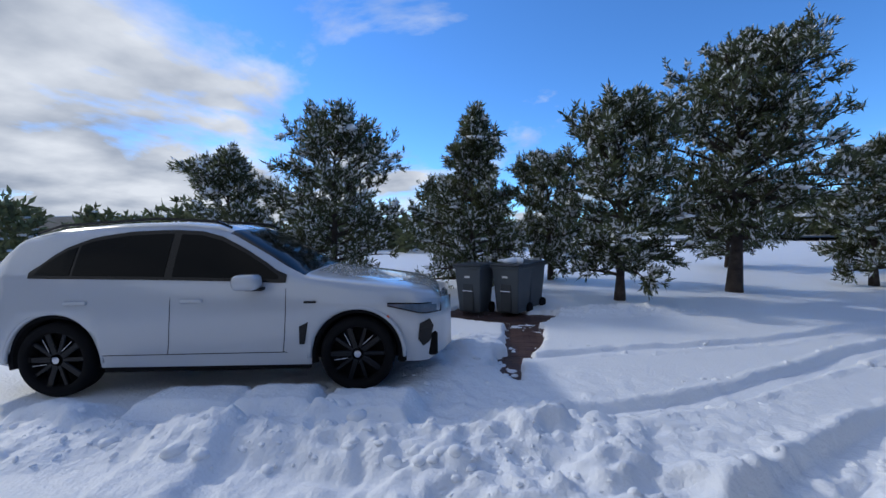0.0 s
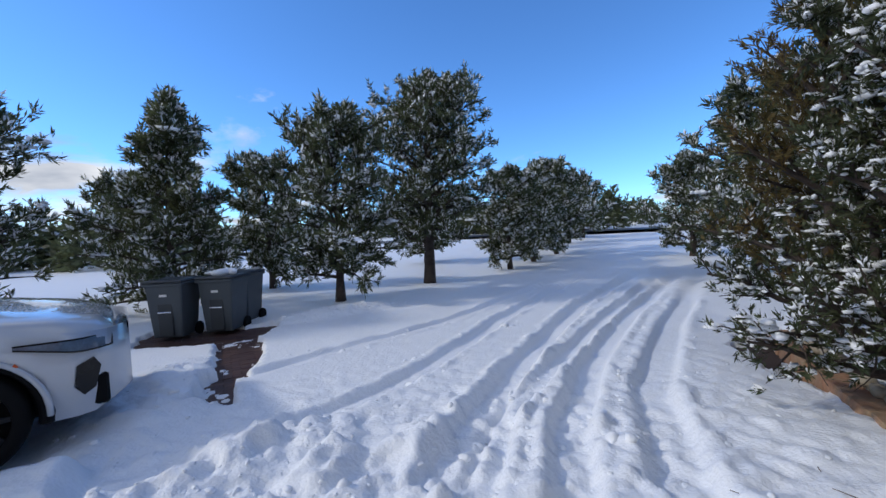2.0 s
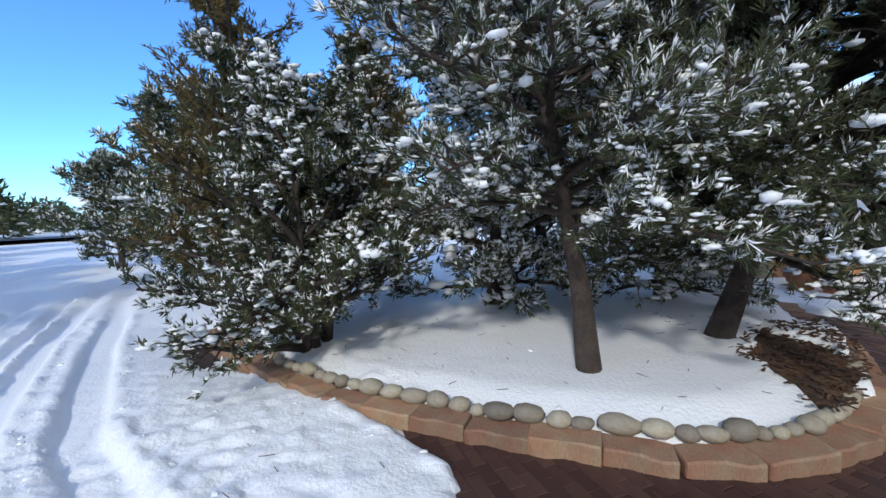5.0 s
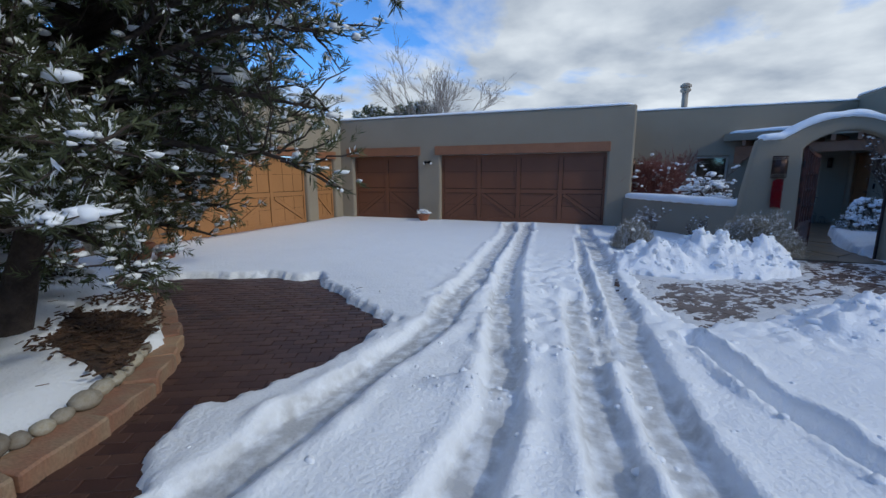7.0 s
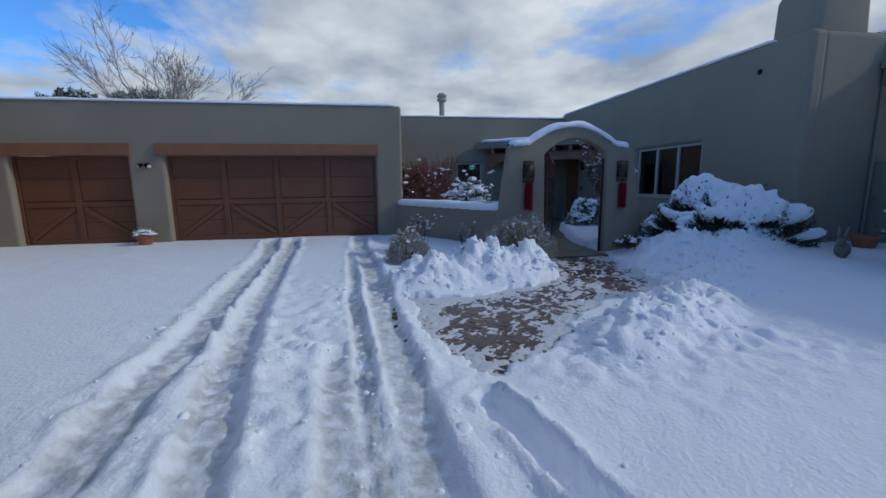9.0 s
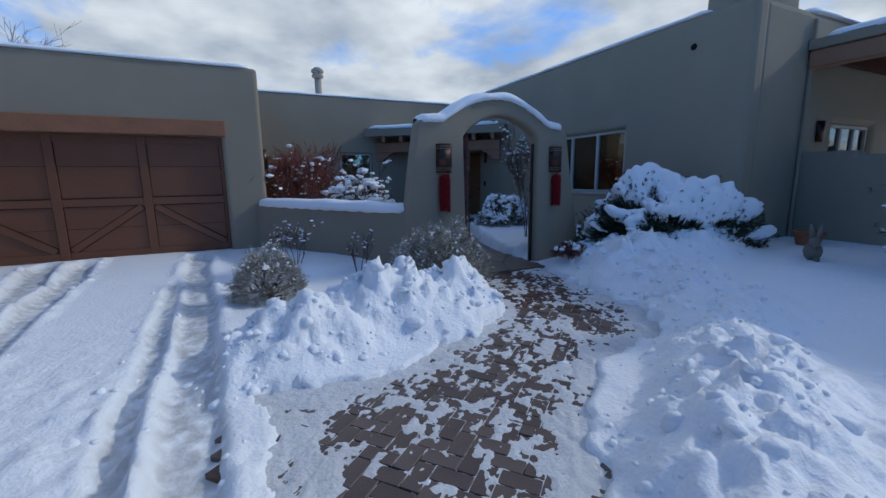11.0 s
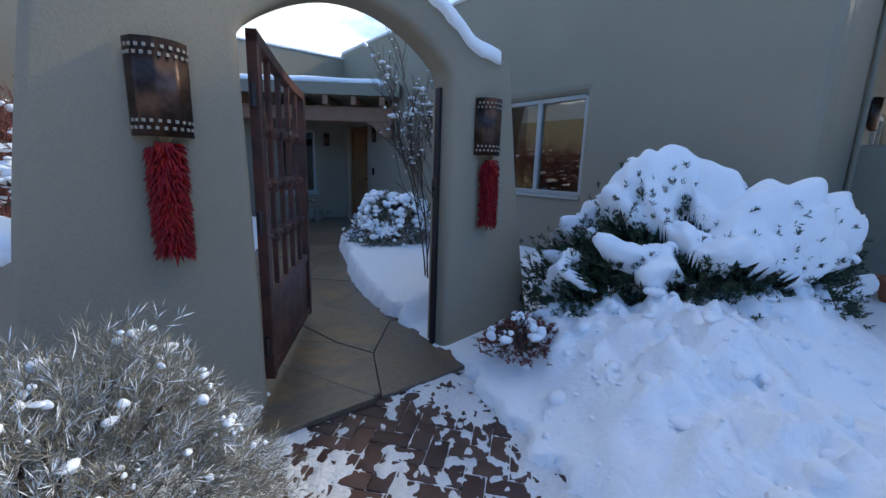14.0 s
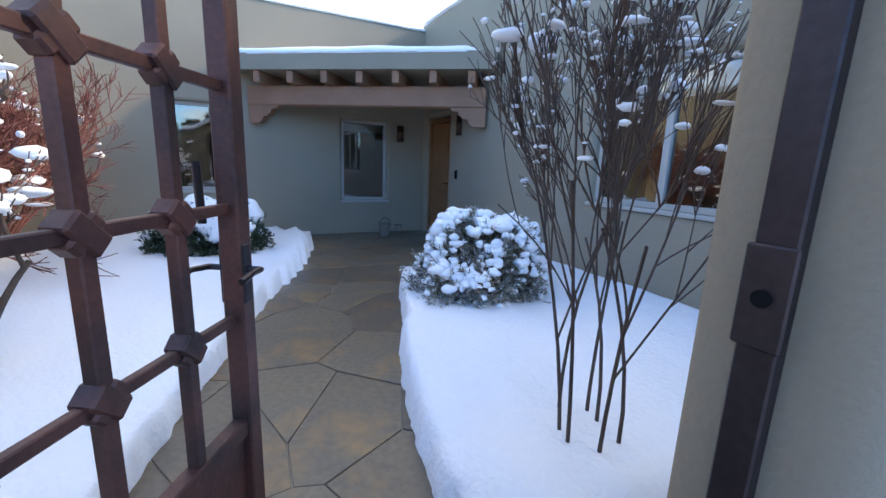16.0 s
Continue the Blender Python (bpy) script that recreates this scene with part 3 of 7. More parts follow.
gx, gy = axis(-6.6, 8.3, 0.036, 900), axis(-8.6, 13.0, 0.036, 900)
GX, GY = np.meshgrid(gx, gy)
GZ = ground_level(GX, GY)
gv = np.stack([GX.ravel(), GY.ravel(), GZ.ravel()], 1)
nx_, ny_ = len(gx), len(gy)
gi = (np.arange(ny_ - 1)[:, None] * nx_ + np.arange(nx_ - 1)[None, :]).ravel()
gf = np.stack([gi, gi + 1, gi + 1 + nx_, gi + nx_], 1)
ground = arrays_ob("ground", gv, gf, SNOW, smooth=True)
fx_, fy_ = GX.ravel(), GY.ravel()
near_ = (np.abs(fx_) < 4.2) & (fy_ > -1) & (fy_ < 14)
pk = np.zeros(len(fx_), np.float32)
for pts, w, dep in RUTS[:5]:
    d = poly_dist(fx_[near_] + 0.06 * fbm(fx_[near_] * 0.9, fy_[near_] * 0.9, 2, 40), fy_[near_], pts) / w
    pk[near_] = np.maximum(pk[near_], 1 - smooth01((d + 0.35 * fbm(fx_[near_] * 3, fy_[near_] * 1.2, 3, 91) - 0.35) / 0.35))
ground.data.attributes.new("packed", 'FLOAT', 'POINT').data.foreach_set("value", pk)
tagged(ground, "white snow with tyre ruts and shovelled heaps", "snow ground", kind="structure")


def gz(x, y):
    return float(ground_level(np.array([float(x)]), np.array([float(y)]))[0])


# the bedding that shows between and under the paving
for nm, x0, x1, y0, y1, z, mat, lab in (
        ("pavement_bed", -7.4, -1.55, -0.75, 6.5, -0.235, JOINT, "dark sand under the brown pavers"),
        ("pavement_kerb", -6.8, -3.9, -5.2, -2.1, -0.285, JOINT, "dark wet pavers at the end of the bed"),
        ("pavement_gate", 0.56, 5.3, 5.2, 11.2, -0.155, JOINT, "dark sand under the entrance pavers"),
        ("pavement_bins", 0.6, 3.8, -9.4, -3.9, -0.285, JOINT, "dark sand under the pavers by the bins"),
        ("pavement_yard", 3.4, 8.0, 11.2, 18.1, -0.099, CONCRETE, "mortar bed under the flagstones")):
    tagged(boxob(nm, (x0, x1, y0, y1, z - 0.1, z), mat, bevel=0), lab, "pavement", kind="structure")
bm = nb()
mv = [[bm.verts.new((x, y, z)) for x, y in MULCHED] for z in (-0.2, 0.035)]
bm.faces.new(mv[1])
for i in range(len(MULCHED)):
    j = (i + 1) % len(MULCHED)
    bm.faces.new((mv[0][i], mv[0][j], mv[1][j], mv[1][i]))
bmesh.ops.recalc_face_normals(bm, faces=bm.faces[:])
tagged(mesh_ob("ground_mulch", bm, MULCH), "brown bark mulch in the planting bed", "mulch", kind="structure")
tagged(boxob("pavement_apron", (-8.5, -7.55, 5.6, 13.6, -0.25, -0.045), CONCRETE, bevel=0.01), "tan concrete apron before the garage doors", "pavement", kind="structure")

# trodden slush smeared over the entrance pavers
sx_, sy_ = np.meshgrid(np.arange(0.45, 5.25, 0.017), np.arange(5.3, 10.0, 0.017))
wu, wv = sx_ * 0.55 + sy_ * 0.83, -sx_ * 0.83 + sy_ * 0.55
sn_ = 0.5 * fbm(sx_ * 1.3, sy_ * 1.3, 3, 101) + 0.55 * fbm(wu * 3.2, wv * 7.5, 4, 103) + 0.55 * fbm(wu * 11, wv * 21, 3, 107) + 0.5 * fbm(sx_ * 27, sy_ * 27, 2, 111)
sn_ = sn_ + 0.28 * smooth01((sy_ - 6.0) / 1.2) - 0.22 + 0.45 * (1 - smooth01((signed(sx_, sy_, BARE_B) + 0.02) / 0.4))
sh_ = np.clip(sn_ * 0.017, -0.03, 0.016) + 0.003 * fbm(sx_ * 24, sy_ * 24, 2, 109)
sf_ = (np.arange(sx_.shape[0] - 1)[:, None] * sx_.shape[1] + np.arange(sx_.shape[1] - 1)[None, :]).ravel()
sf_ = sf_[(sh_[:-1, :-1].ravel() > -0.008) & (signed(sx_[:-1, :-1], sy_[:-1, :-1], BARE_B).ravel() > -0.25)]
sw_ = sx_.shape[1]
tagged(arrays_ob("slush", np.stack([sx_.ravel(), sy_.ravel(), -0.119 + sh_.ravel()], 1), np.stack([sf_, sf_ + 1, sf_ + 1 + sw_, sf_ + sw_], 1), SLUSH, smooth=True),
       "thin trampled slush smeared over the entrance pavers", "slush", kind="stuff")

# ---- far road ----
bm = nb()
rp = [(-80, -4), (-52, -20), (-35, -31), (-14, -42), (20, -48), (60, -50)]
for i, (x, y) in enumerate(rp):
    z = float(base_level(np.array([float(x)]), np.array([float(y)]))[0]) + 0.12
    dx, dy = (rp[min(i + 1, 5)][0] - rp[max(i - 1, 0)][0], rp[min(i + 1, 5)][1] - rp[max(i - 1, 0)][1])
    q = math.hypot(dx, dy)
    for s_ in (-5.0, 5.0):
        bm.verts.new((x - dy / q * s_, y + dx / q * s_, z))
bm.verts.ensure_lookup_table()
for i in range(5):
    bm.faces.new((bm.verts[2 * i], bm.verts[2 * i + 2], bm.verts[2 * i + 3], bm.verts[2 * i + 1]))
tagged(mesh_ob("road", bm, ASPHALT), "cleared dark asphalt road beyond the drive", "road", kind="structure")

# ---- house walls ----


def wall(name, axis_, at, thick, a0, a1, z0, z1, holes=(), mat=STUCCO, label="tan stucco adobe wall", bevel=0.05):
    """A wall along x (axis_ 'x', faces at y=at..at+thick) or along y, with openings (a0, a1, z0, z1)."""
    bm = nb()
    us = sorted({a0, a1, *[h[0] for h in holes], *[h[1] for h in holes]})
    zs = sorted({z0, z1, *[h[2] for h in holes], *[h[3] for h in holes]})
    def solid(u, z):
        return a0 < u < a1 and z0 < z < z1 and not any(h[0] < u < h[1] and h[2] < z < h[3] for h in holes)
    cache = {}
    def vert(u, z, d):
        k = (u, z, d)
        if k not in cache:
            c = at + d * thick
            cache[k] = bm.verts.new((u, c, z) if axis_ == 'x' else (c, u, z))
        return cache[k]
    for i in range(len(us) - 1):
        for j in range(len(zs) - 1):
            um, zm = (us[i] + us[i + 1]) / 2, (zs[j] + zs[j + 1]) / 2
            if not solid(um, zm):
                continue
            q = [(us[i], zs[j]), (us[i + 1], zs[j]), (us[i + 1], zs[j + 1]), (us[i], zs[j + 1])]
            bm.faces.new([vert(u, z, 0) for u, z in q])
            bm.faces.new([vert(u, z, 1) for u, z in q[::-1]])
            for (p, r, du, dz) in ((q[0], q[1], 0, -1), (q[1], q[2], 1, 0), (q[2], q[3], 0, 1), (q[3], q[0], -1, 0)):
                if not solid(um + du * (us[i + 1] - us[i]) / 2 + du * 1e-4, zm + dz * (zs[j + 1] - zs[j]) / 2 + dz * 1e-4):
                    bm.faces.new((vert(*p, 0), vert(*p, 1), vert(*r, 1), vert(*r, 0)))
    bmesh.ops.recalc_face_normals(bm, faces=bm.faces[:])
    sharp = [e for e in bm.edges if len(e.link_faces) == 2 and e.calc_face_angle(0) > 0.5]
    if bevel:
        bmesh.ops.bevel(bm, geom=sharp, offset=bevel, segments=3, profile=0.5, affect='EDGES')
    ob = mesh_ob(name, bm, mat)
    return tagged(ob, label, "wall", kind="structure")


GY0 = 13.9
wall("wall_garage_front", 'x', GY0, 0.32, -8.85, 1.24, -0.5, 3.42,
     [(-4.64, 0.53, -0.45, 2.14), (-8.0, -5.47, -0.45, 2.14)], label="tan stucco garage front with two door openings", bevel=0.07)
wall("wall_garage_side", 'y', 0.92, 0.32, 14.18, 18.05, -0.5, 3.38, label="tan stucco side of the garage")
wall("wall_wing", 'y', -8.85, 0.35, 5.45, 13.95, -0.5, 3.42, [(6.05, 11.95, -0.45, 2.05), (12.48, 13.5, -0.45, 2.05)], label="sunlit tan stucco garage wing with door openings", bevel=0.07)
wall("wall_wing_end", 'x', 5.45, 0.32, -14.0, -8.8, -0.5, 3.40, label="tan stucco end of the garage wing")
wall("wall_back", 'x', 18.0, 0.3, 1.2, 8.2, -0.5, 3.80, [(3.62, 4.62, 0.72, 2.12), (6.3, 7.2, 0.55, 2.05)], label="tan stucco back wall of the courtyard")
wall("wall_right", 'y', 7.95, 0.35, 8.8, 18.3, -0.5, 3.95, [(11.1, 13.45, 0.95, 2.25), (16.88, 17.82, -0.1, 2.16)], label="tan stucco house wall with a triple window and the entry door", bevel=0.1)
wall("wall_end", 'x', 8.806, 0.3, 8.18, 14.5, -0.5, 3.95, [(10.7, 12.3, 1.55, 2.2)], label="shaded tan stucco end wall of the house", bevel=0.12)

# chimney, battered a little and rounded
bm = nb()
box(bm, 8.0, 9.3, 8.84, 9.7, 3.2, 4.75)
for v in bm.verts:
    if v.co.z > 4:
        v.co.x += 0.06 if v.co.x < 8.5 else -0.12
bmesh.ops.bevel(bm, geom=bm.edges[:], offset=0.16, segments=4, profile=0.5, affect='EDGES')
tagged(mesh_ob("wall_chimney", bm, STUCCO, smooth=True), "tan stucco chimney rising from the house corner", "chimney", kind="structure")

# roofs
for nm, d in (("roof_garage", (-14, 1.0, 14.1, 34, 3.0, 3.12)), ("roof_wing", (-14, -8.7, 5.6, 14.1, 3.0, 3.12)),
              ("roof_house", (8.1, 20, 9.05, 34, 3.5, 3.62)), ("roof_back", (1.0, 8.1, 18.1, 34, 3.4, 3.52))):
    tagged(boxob(nm, d, SNOW_SOFT, bevel=0), "flat roof under snow", "roof", kind="structure")
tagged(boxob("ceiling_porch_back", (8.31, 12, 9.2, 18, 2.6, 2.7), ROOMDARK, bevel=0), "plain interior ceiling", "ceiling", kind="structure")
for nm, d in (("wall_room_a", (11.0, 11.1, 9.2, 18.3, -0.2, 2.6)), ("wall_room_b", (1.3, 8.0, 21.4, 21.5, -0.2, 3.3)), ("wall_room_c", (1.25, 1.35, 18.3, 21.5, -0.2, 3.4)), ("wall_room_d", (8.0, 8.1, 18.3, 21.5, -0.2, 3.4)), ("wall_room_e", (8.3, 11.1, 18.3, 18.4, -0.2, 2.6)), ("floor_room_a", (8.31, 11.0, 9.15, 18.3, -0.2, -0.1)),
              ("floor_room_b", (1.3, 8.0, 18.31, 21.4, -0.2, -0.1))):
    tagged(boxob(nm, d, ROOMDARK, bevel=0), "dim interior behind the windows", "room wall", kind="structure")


def snow_ridge(name, pts, w, h, seed, label, sag=0.5, sides=10, over=0.0):
    """A soft bank of snow lying along a polyline (x, y, z)."""
    rs = np.random.RandomState(seed)
    dense = []
    for a, b in zip(pts, pts[1:]):
        a, b = Vector(a), Vector(b)
        n = max(2, int((b - a).length / 0.10))
        for i in range(n):
            dense.append(a.lerp(b, i / n))
    dense.append(Vector(pts[-1]))
    verts, faces = [], []
    n = len(dense)
    for i, p in enumerate(dense):
        d = dense[min(i + 1, n - 1)] - dense[max(i - 1, 0)]
        d.z = 0
        d = d.normalized() if d.length > 1e-6 else Vector((1, 0, 0))
        s_ = Vector((-d.y, d.x, 0))
        u = i * 0.13
        k = 0.85 + 0.3 * noise.noise(Vector((u, seed, 0)))
        end = min(1.0, (min(i, n - 1 - i) + 0.25) / 2.0)
        end = math.sqrt(end)
        for j in range(sides + 1):
            t = math.pi * j / sides
            ww = w * 0.5 * (1 + 0.10 * noise.noise(Vector((u * 1.7, j * 0.9, seed + 3)))) * end
            hh = h * k * end
            z = math.sin(t) ** 0.7 * hh - (over * (0.6 + 0.8 * abs(noise.noise(Vector((u * 2.3, 5.0 * (j > sides / 2), seed))))) if j in (0, sides) else 0)
            verts.append(p + s_ * (-math.cos(t) * ww) + Vector((0, 0, z)))
    m = sides + 1
    for i in range(n - 1):
        for j in range(sides):
            faces.append((i * m + j, (i + 1) * m + j, (i + 1) * m + j + 1, i * m + j + 1))
        faces.append((i * m + sides, (i + 1) * m + sides, (i + 1) * m, i * m))
    ob = arrays_ob(name, [tuple(v) for v in verts], [f[::-1] for f in faces], SNOW_SOFT, smooth=True)
    return tagged(ob, label, "snow")


snow_ridge("parapet_snow", [(-8.7, 14.05, 3.41), (1.15, 14.05, 3.41)], 0.36, 0.09, 1, "thin snow lying along the garage parapet")
snow_ridge("parapet_snow", [(1.3, 18.15, 3.79), (8.1, 18.15, 3.79)], 0.34, 0.09, 2, "thin snow lying along the courtyard parapet")
snow_ridge("parapet_snow", [(8.12, 18.3, 3.94), (8.12, 9.5, 3.94)], 0.38, 0.09, 3, "thin snow lying along the house parapet")
snow_ridge("parapet_snow", [(9.5, 8.95, 3.94), (14.3, 8.95, 3.94)], 0.34, 0.12, 4, "snow lying along the end wall's parapet")
snow_ridge("parapet_snow", [(-8.68, 5.6, 3.41), (-8.68, 13.8, 3.41)], 0.38, 0.09, 5, "thin snow lying along the wing's parapet")

# low courtyard wall, running aslant from the garage corner to the gateway
LW = pose(1.15, 13.98, 0, 0, 0, -62.6)
bm = nb()
box(bm, 0.0, 4.12, -0.15, 0.15, -0.5, 0.86)
bmesh.ops.subdivide_edges(bm, edges=[e for e in bm.edges if abs(e.verts[0].co.x - e.verts[1].co.x) > 1], cuts=12)
bmesh.ops.bevel(bm, geom=[e for e in bm.edges if e.calc_face_angle(0) > 0.9], offset=0.08, segments=3, profile=0.5, affect='EDGES')
for v in bm.verts:
    v.co.y += 0.012 * noise.noise(v.co * 0.9)
    v.co.z += 0.015 * noise.noise(v.co * 0.7) * (v.co.z > 0)
bm.transform(LW)
tagged(mesh_ob("wall_low", bm, STUCCO, smooth=True), "low tan stucco courtyard wall", "wall", kind="structure")
snow_ridge("wall_snow", [tuple(LW @ Vector((u, 0, 0.855))) for u in (0.02, 1.3, 2.7, 4.0)], 0.40, 0.14, 6, "thick rounded snow on the low courtyard wall", over=0.05)


# ---- gate arch ----
def arch_z(x):
    """Top of the arch over x."""
    if x < 3.45:
        return 2.11 + 0.05 * (x - 3.0)
    if x > 5.3:
        return 2.12 - 0.12 * (x - 5.3)
    t = (x - 3.45) / 1.85
    return 2.13 - 0.02 * t + 0.37 * math.sin(math.pi * t) ** 0.85


outer, inner = [], []
N = 15
for i in range(N + 1):                      # left flank upward
    t = i / N
    outer.append((2.78 + 0.27 * t ** 1.5, -0.3 + 2.38 * t))
    inner.append((3.82 - 0.05 * t, -0.3 + 2.20 * t))
M = 28
for i in range(1, M):
    t = i / M
    x = 3.05 + 2.62 * t
    outer.append((x, arch_z(x)))
    xi = 3.77 + 1.33 * t
    inner.append((xi, 1.90 + 0.31 * math.sin(math.pi * t) ** 0.75))
for i in range(N + 1):
    t = 1 - i / N
    outer.append((6.22 - 0.53 * t ** 0.7, -0.3 + 2.36 * t))
    inner.append((5.10, -0.3 + 2.20 * t))
bm = nb()
AY0, AY1 = 10.26, 10.50
vs = []
for (ox, oz), (ix, iz) in zip(outer, inner):
    vs.append([bm.verts.new((ox, AY0, oz)), bm.verts.new((ix, AY0, iz)), bm.verts.new((ix, AY1, iz)), bm.verts.new((ox, AY1, oz))])
for a, b in zip(vs, vs[1:]):
    for k in range(4):
        bm.faces.new((a[k], a[(k + 1) % 4], b[(k + 1) % 4], b[k]))
bm.faces.new(vs[0][::-1])
bm.faces.new(vs[-1])
bmesh.ops.recalc_face_normals(bm, faces=bm.faces[:])
longe = [e for e in bm.edges if len(e.link_faces) == 2 and e.calc_face_angle(0) > 0.9]
bmesh.ops.bevel(bm, geom=longe, offset=0.05, segments=3, profile=0.5, affect='EDGES')
tagged(mesh_ob("wall_arch", bm, STUCCO, smooth=True), "tan stucco garden gateway with a rounded arch", "archway", kind="structure")
snow_ridge("arch_snow", [(x, 10.44, arch_z(x) - 0.015) for x in np.linspace(3.08, 5.62, 30)], 0.44, 0.12, 8, "thick snow over the top of the arch", over=0.05)


# ---- trees ----
ico = nb()
bmesh.ops.create_icosphere(ico, subdivisions=1, radius=1.0)
ICO_V = np.array([v.co[:] for v in ico.verts])
ICO_F = np.array([[v.index for v in f.verts] for f in ico.faces])
ico.free()
ico = nb()
bmesh.ops.create_icosphere(ico, subdivisions=2, radius=1.0)
ICO2_V = np.array([v.co[:] for v in ico.verts])
ICO2_F = np.array([[v.index for v in f.verts] for f in ico.faces])
ico.free()


ico = nb()
bmesh.ops.create_icosphere(ico, subdivisions=3, radius=1.0)
ICO3_V = np.array([v.co[:] for v in ico.verts])
ICO3_F = np.array([[v.index for v in f.verts] for f in ico.faces])
ico.free()


def unit(a):
    return a / (np.linalg.norm(a, axis=-1, keepdims=True) + 1e-9)


def needles(P, D, k, length, width, spread, rs):
    """k thin triangles at each place, fanned about its direction."""
    n = len(P)
    R = unit(rs.normal(size=(n, k, 3)))
    dirs = unit(D[:, None, :] + R * spread)
    L = length * rs.uniform(0.6, 1.15, (n, k, 1))
    side = unit(np.cross(dirs, rs.normal(size=(n, k, 3)))) * width
    base = P[:, None, :] + D[:, None, :] * rs.uniform(-0.5, 0.6, (n, k, 1)) * length
    mid = base + dirs * L * 0.5
    tip = base + dirs * L
    V = np.stack([base, mid + side, tip, mid - side], 2).reshape(-1, 3)
    F = np.arange(n * k * 4).reshape(-1, 4)
    return V, F


def lumps(P, S, flat, rs, hi=False, long=2.1):
    """Soft irregular lumps of snow of sizes S at places P."""
    TV, TF = (ICO3_V, ICO3_F) if hi == 3 else (ICO2_V, ICO2_F) if hi else (ICO_V, ICO_F)
    n, m = len(P), len(TV)
    jit = 1 + rs.uniform(-0.05, 0.05, (n, m, 1))
    sc = np.stack([rs.uniform(0.7, long, n), rs.uniform(0.6, 1.2, n), flat * rs.uniform(0.6, 1.1, n)], 1)
    ph = rs.uniform(0, 6.28, (n, 1, 3))
    jit = jit + 0.11 * np.sin(TV[None] * 3.1 + ph).sum(-1, keepdims=True)
    a = rs.uniform(0, 6.28, n)
    V = TV[None] * jit * sc[:, None, :] * S[:, None, None]
    c, s_ = np.cos(a)[:, None], np.sin(a)[:, None]
    V = np.stack([V[..., 0] * c - V[..., 1] * s_, V[..., 0] * s_ + V[..., 1] * c, V[..., 2]], -1)
    V = (V + P[:, None, :]).reshape(-1, 3)
    F = (TF[None] + (np.arange(n) * m)[:, None, None]).reshape(-1, 3)
    return V, F


def tubes_np(paths, sides):
    """Many tapered tubes at once: each a list of points and radii of one length."""
    P = np.array([p for p, r in paths])
    R = np.array([r for p, r in paths])
    n, k, _ = P.shape
    D = np.empty_like(P)
    D[:, 1:-1] = P[:, 2:] - P[:, :-2]
    D[:, 0] = P[:, 1] - P[:, 0]
    D[:, -1] = P[:, -1] - P[:, -2]
    D = unit(D)
    ref = np.where(np.abs(D[..., :1]) < 0.8, np.array([1.0, 0, 0]), np.array([0, 1.0, 0]))
    U = unit(ref - D * np.sum(ref * D, -1, keepdims=True))
    W = np.cross(D, U)
    ang = np.arange(sides) * 2 * math.pi / sides
    V = P[:, :, None] + (U[:, :, None] * np.cos(ang)[None, None, :, None] + W[:, :, None] * np.sin(ang)[None, None, :, None]) * R[:, :, None, None]
    i = np.arange(n)[:, None, None] * k * sides
    j = np.arange(k - 1)[None, :, None] * sides
    q = np.arange(sides)[None, None, :]
    q2 = (q + 1) % sides
    F = np.stack([i + j + q, i + j + q2, i + j + sides + q2, i + j + sides + q], -1).reshape(-1, 4)
    return V.reshape(-1, 3), F


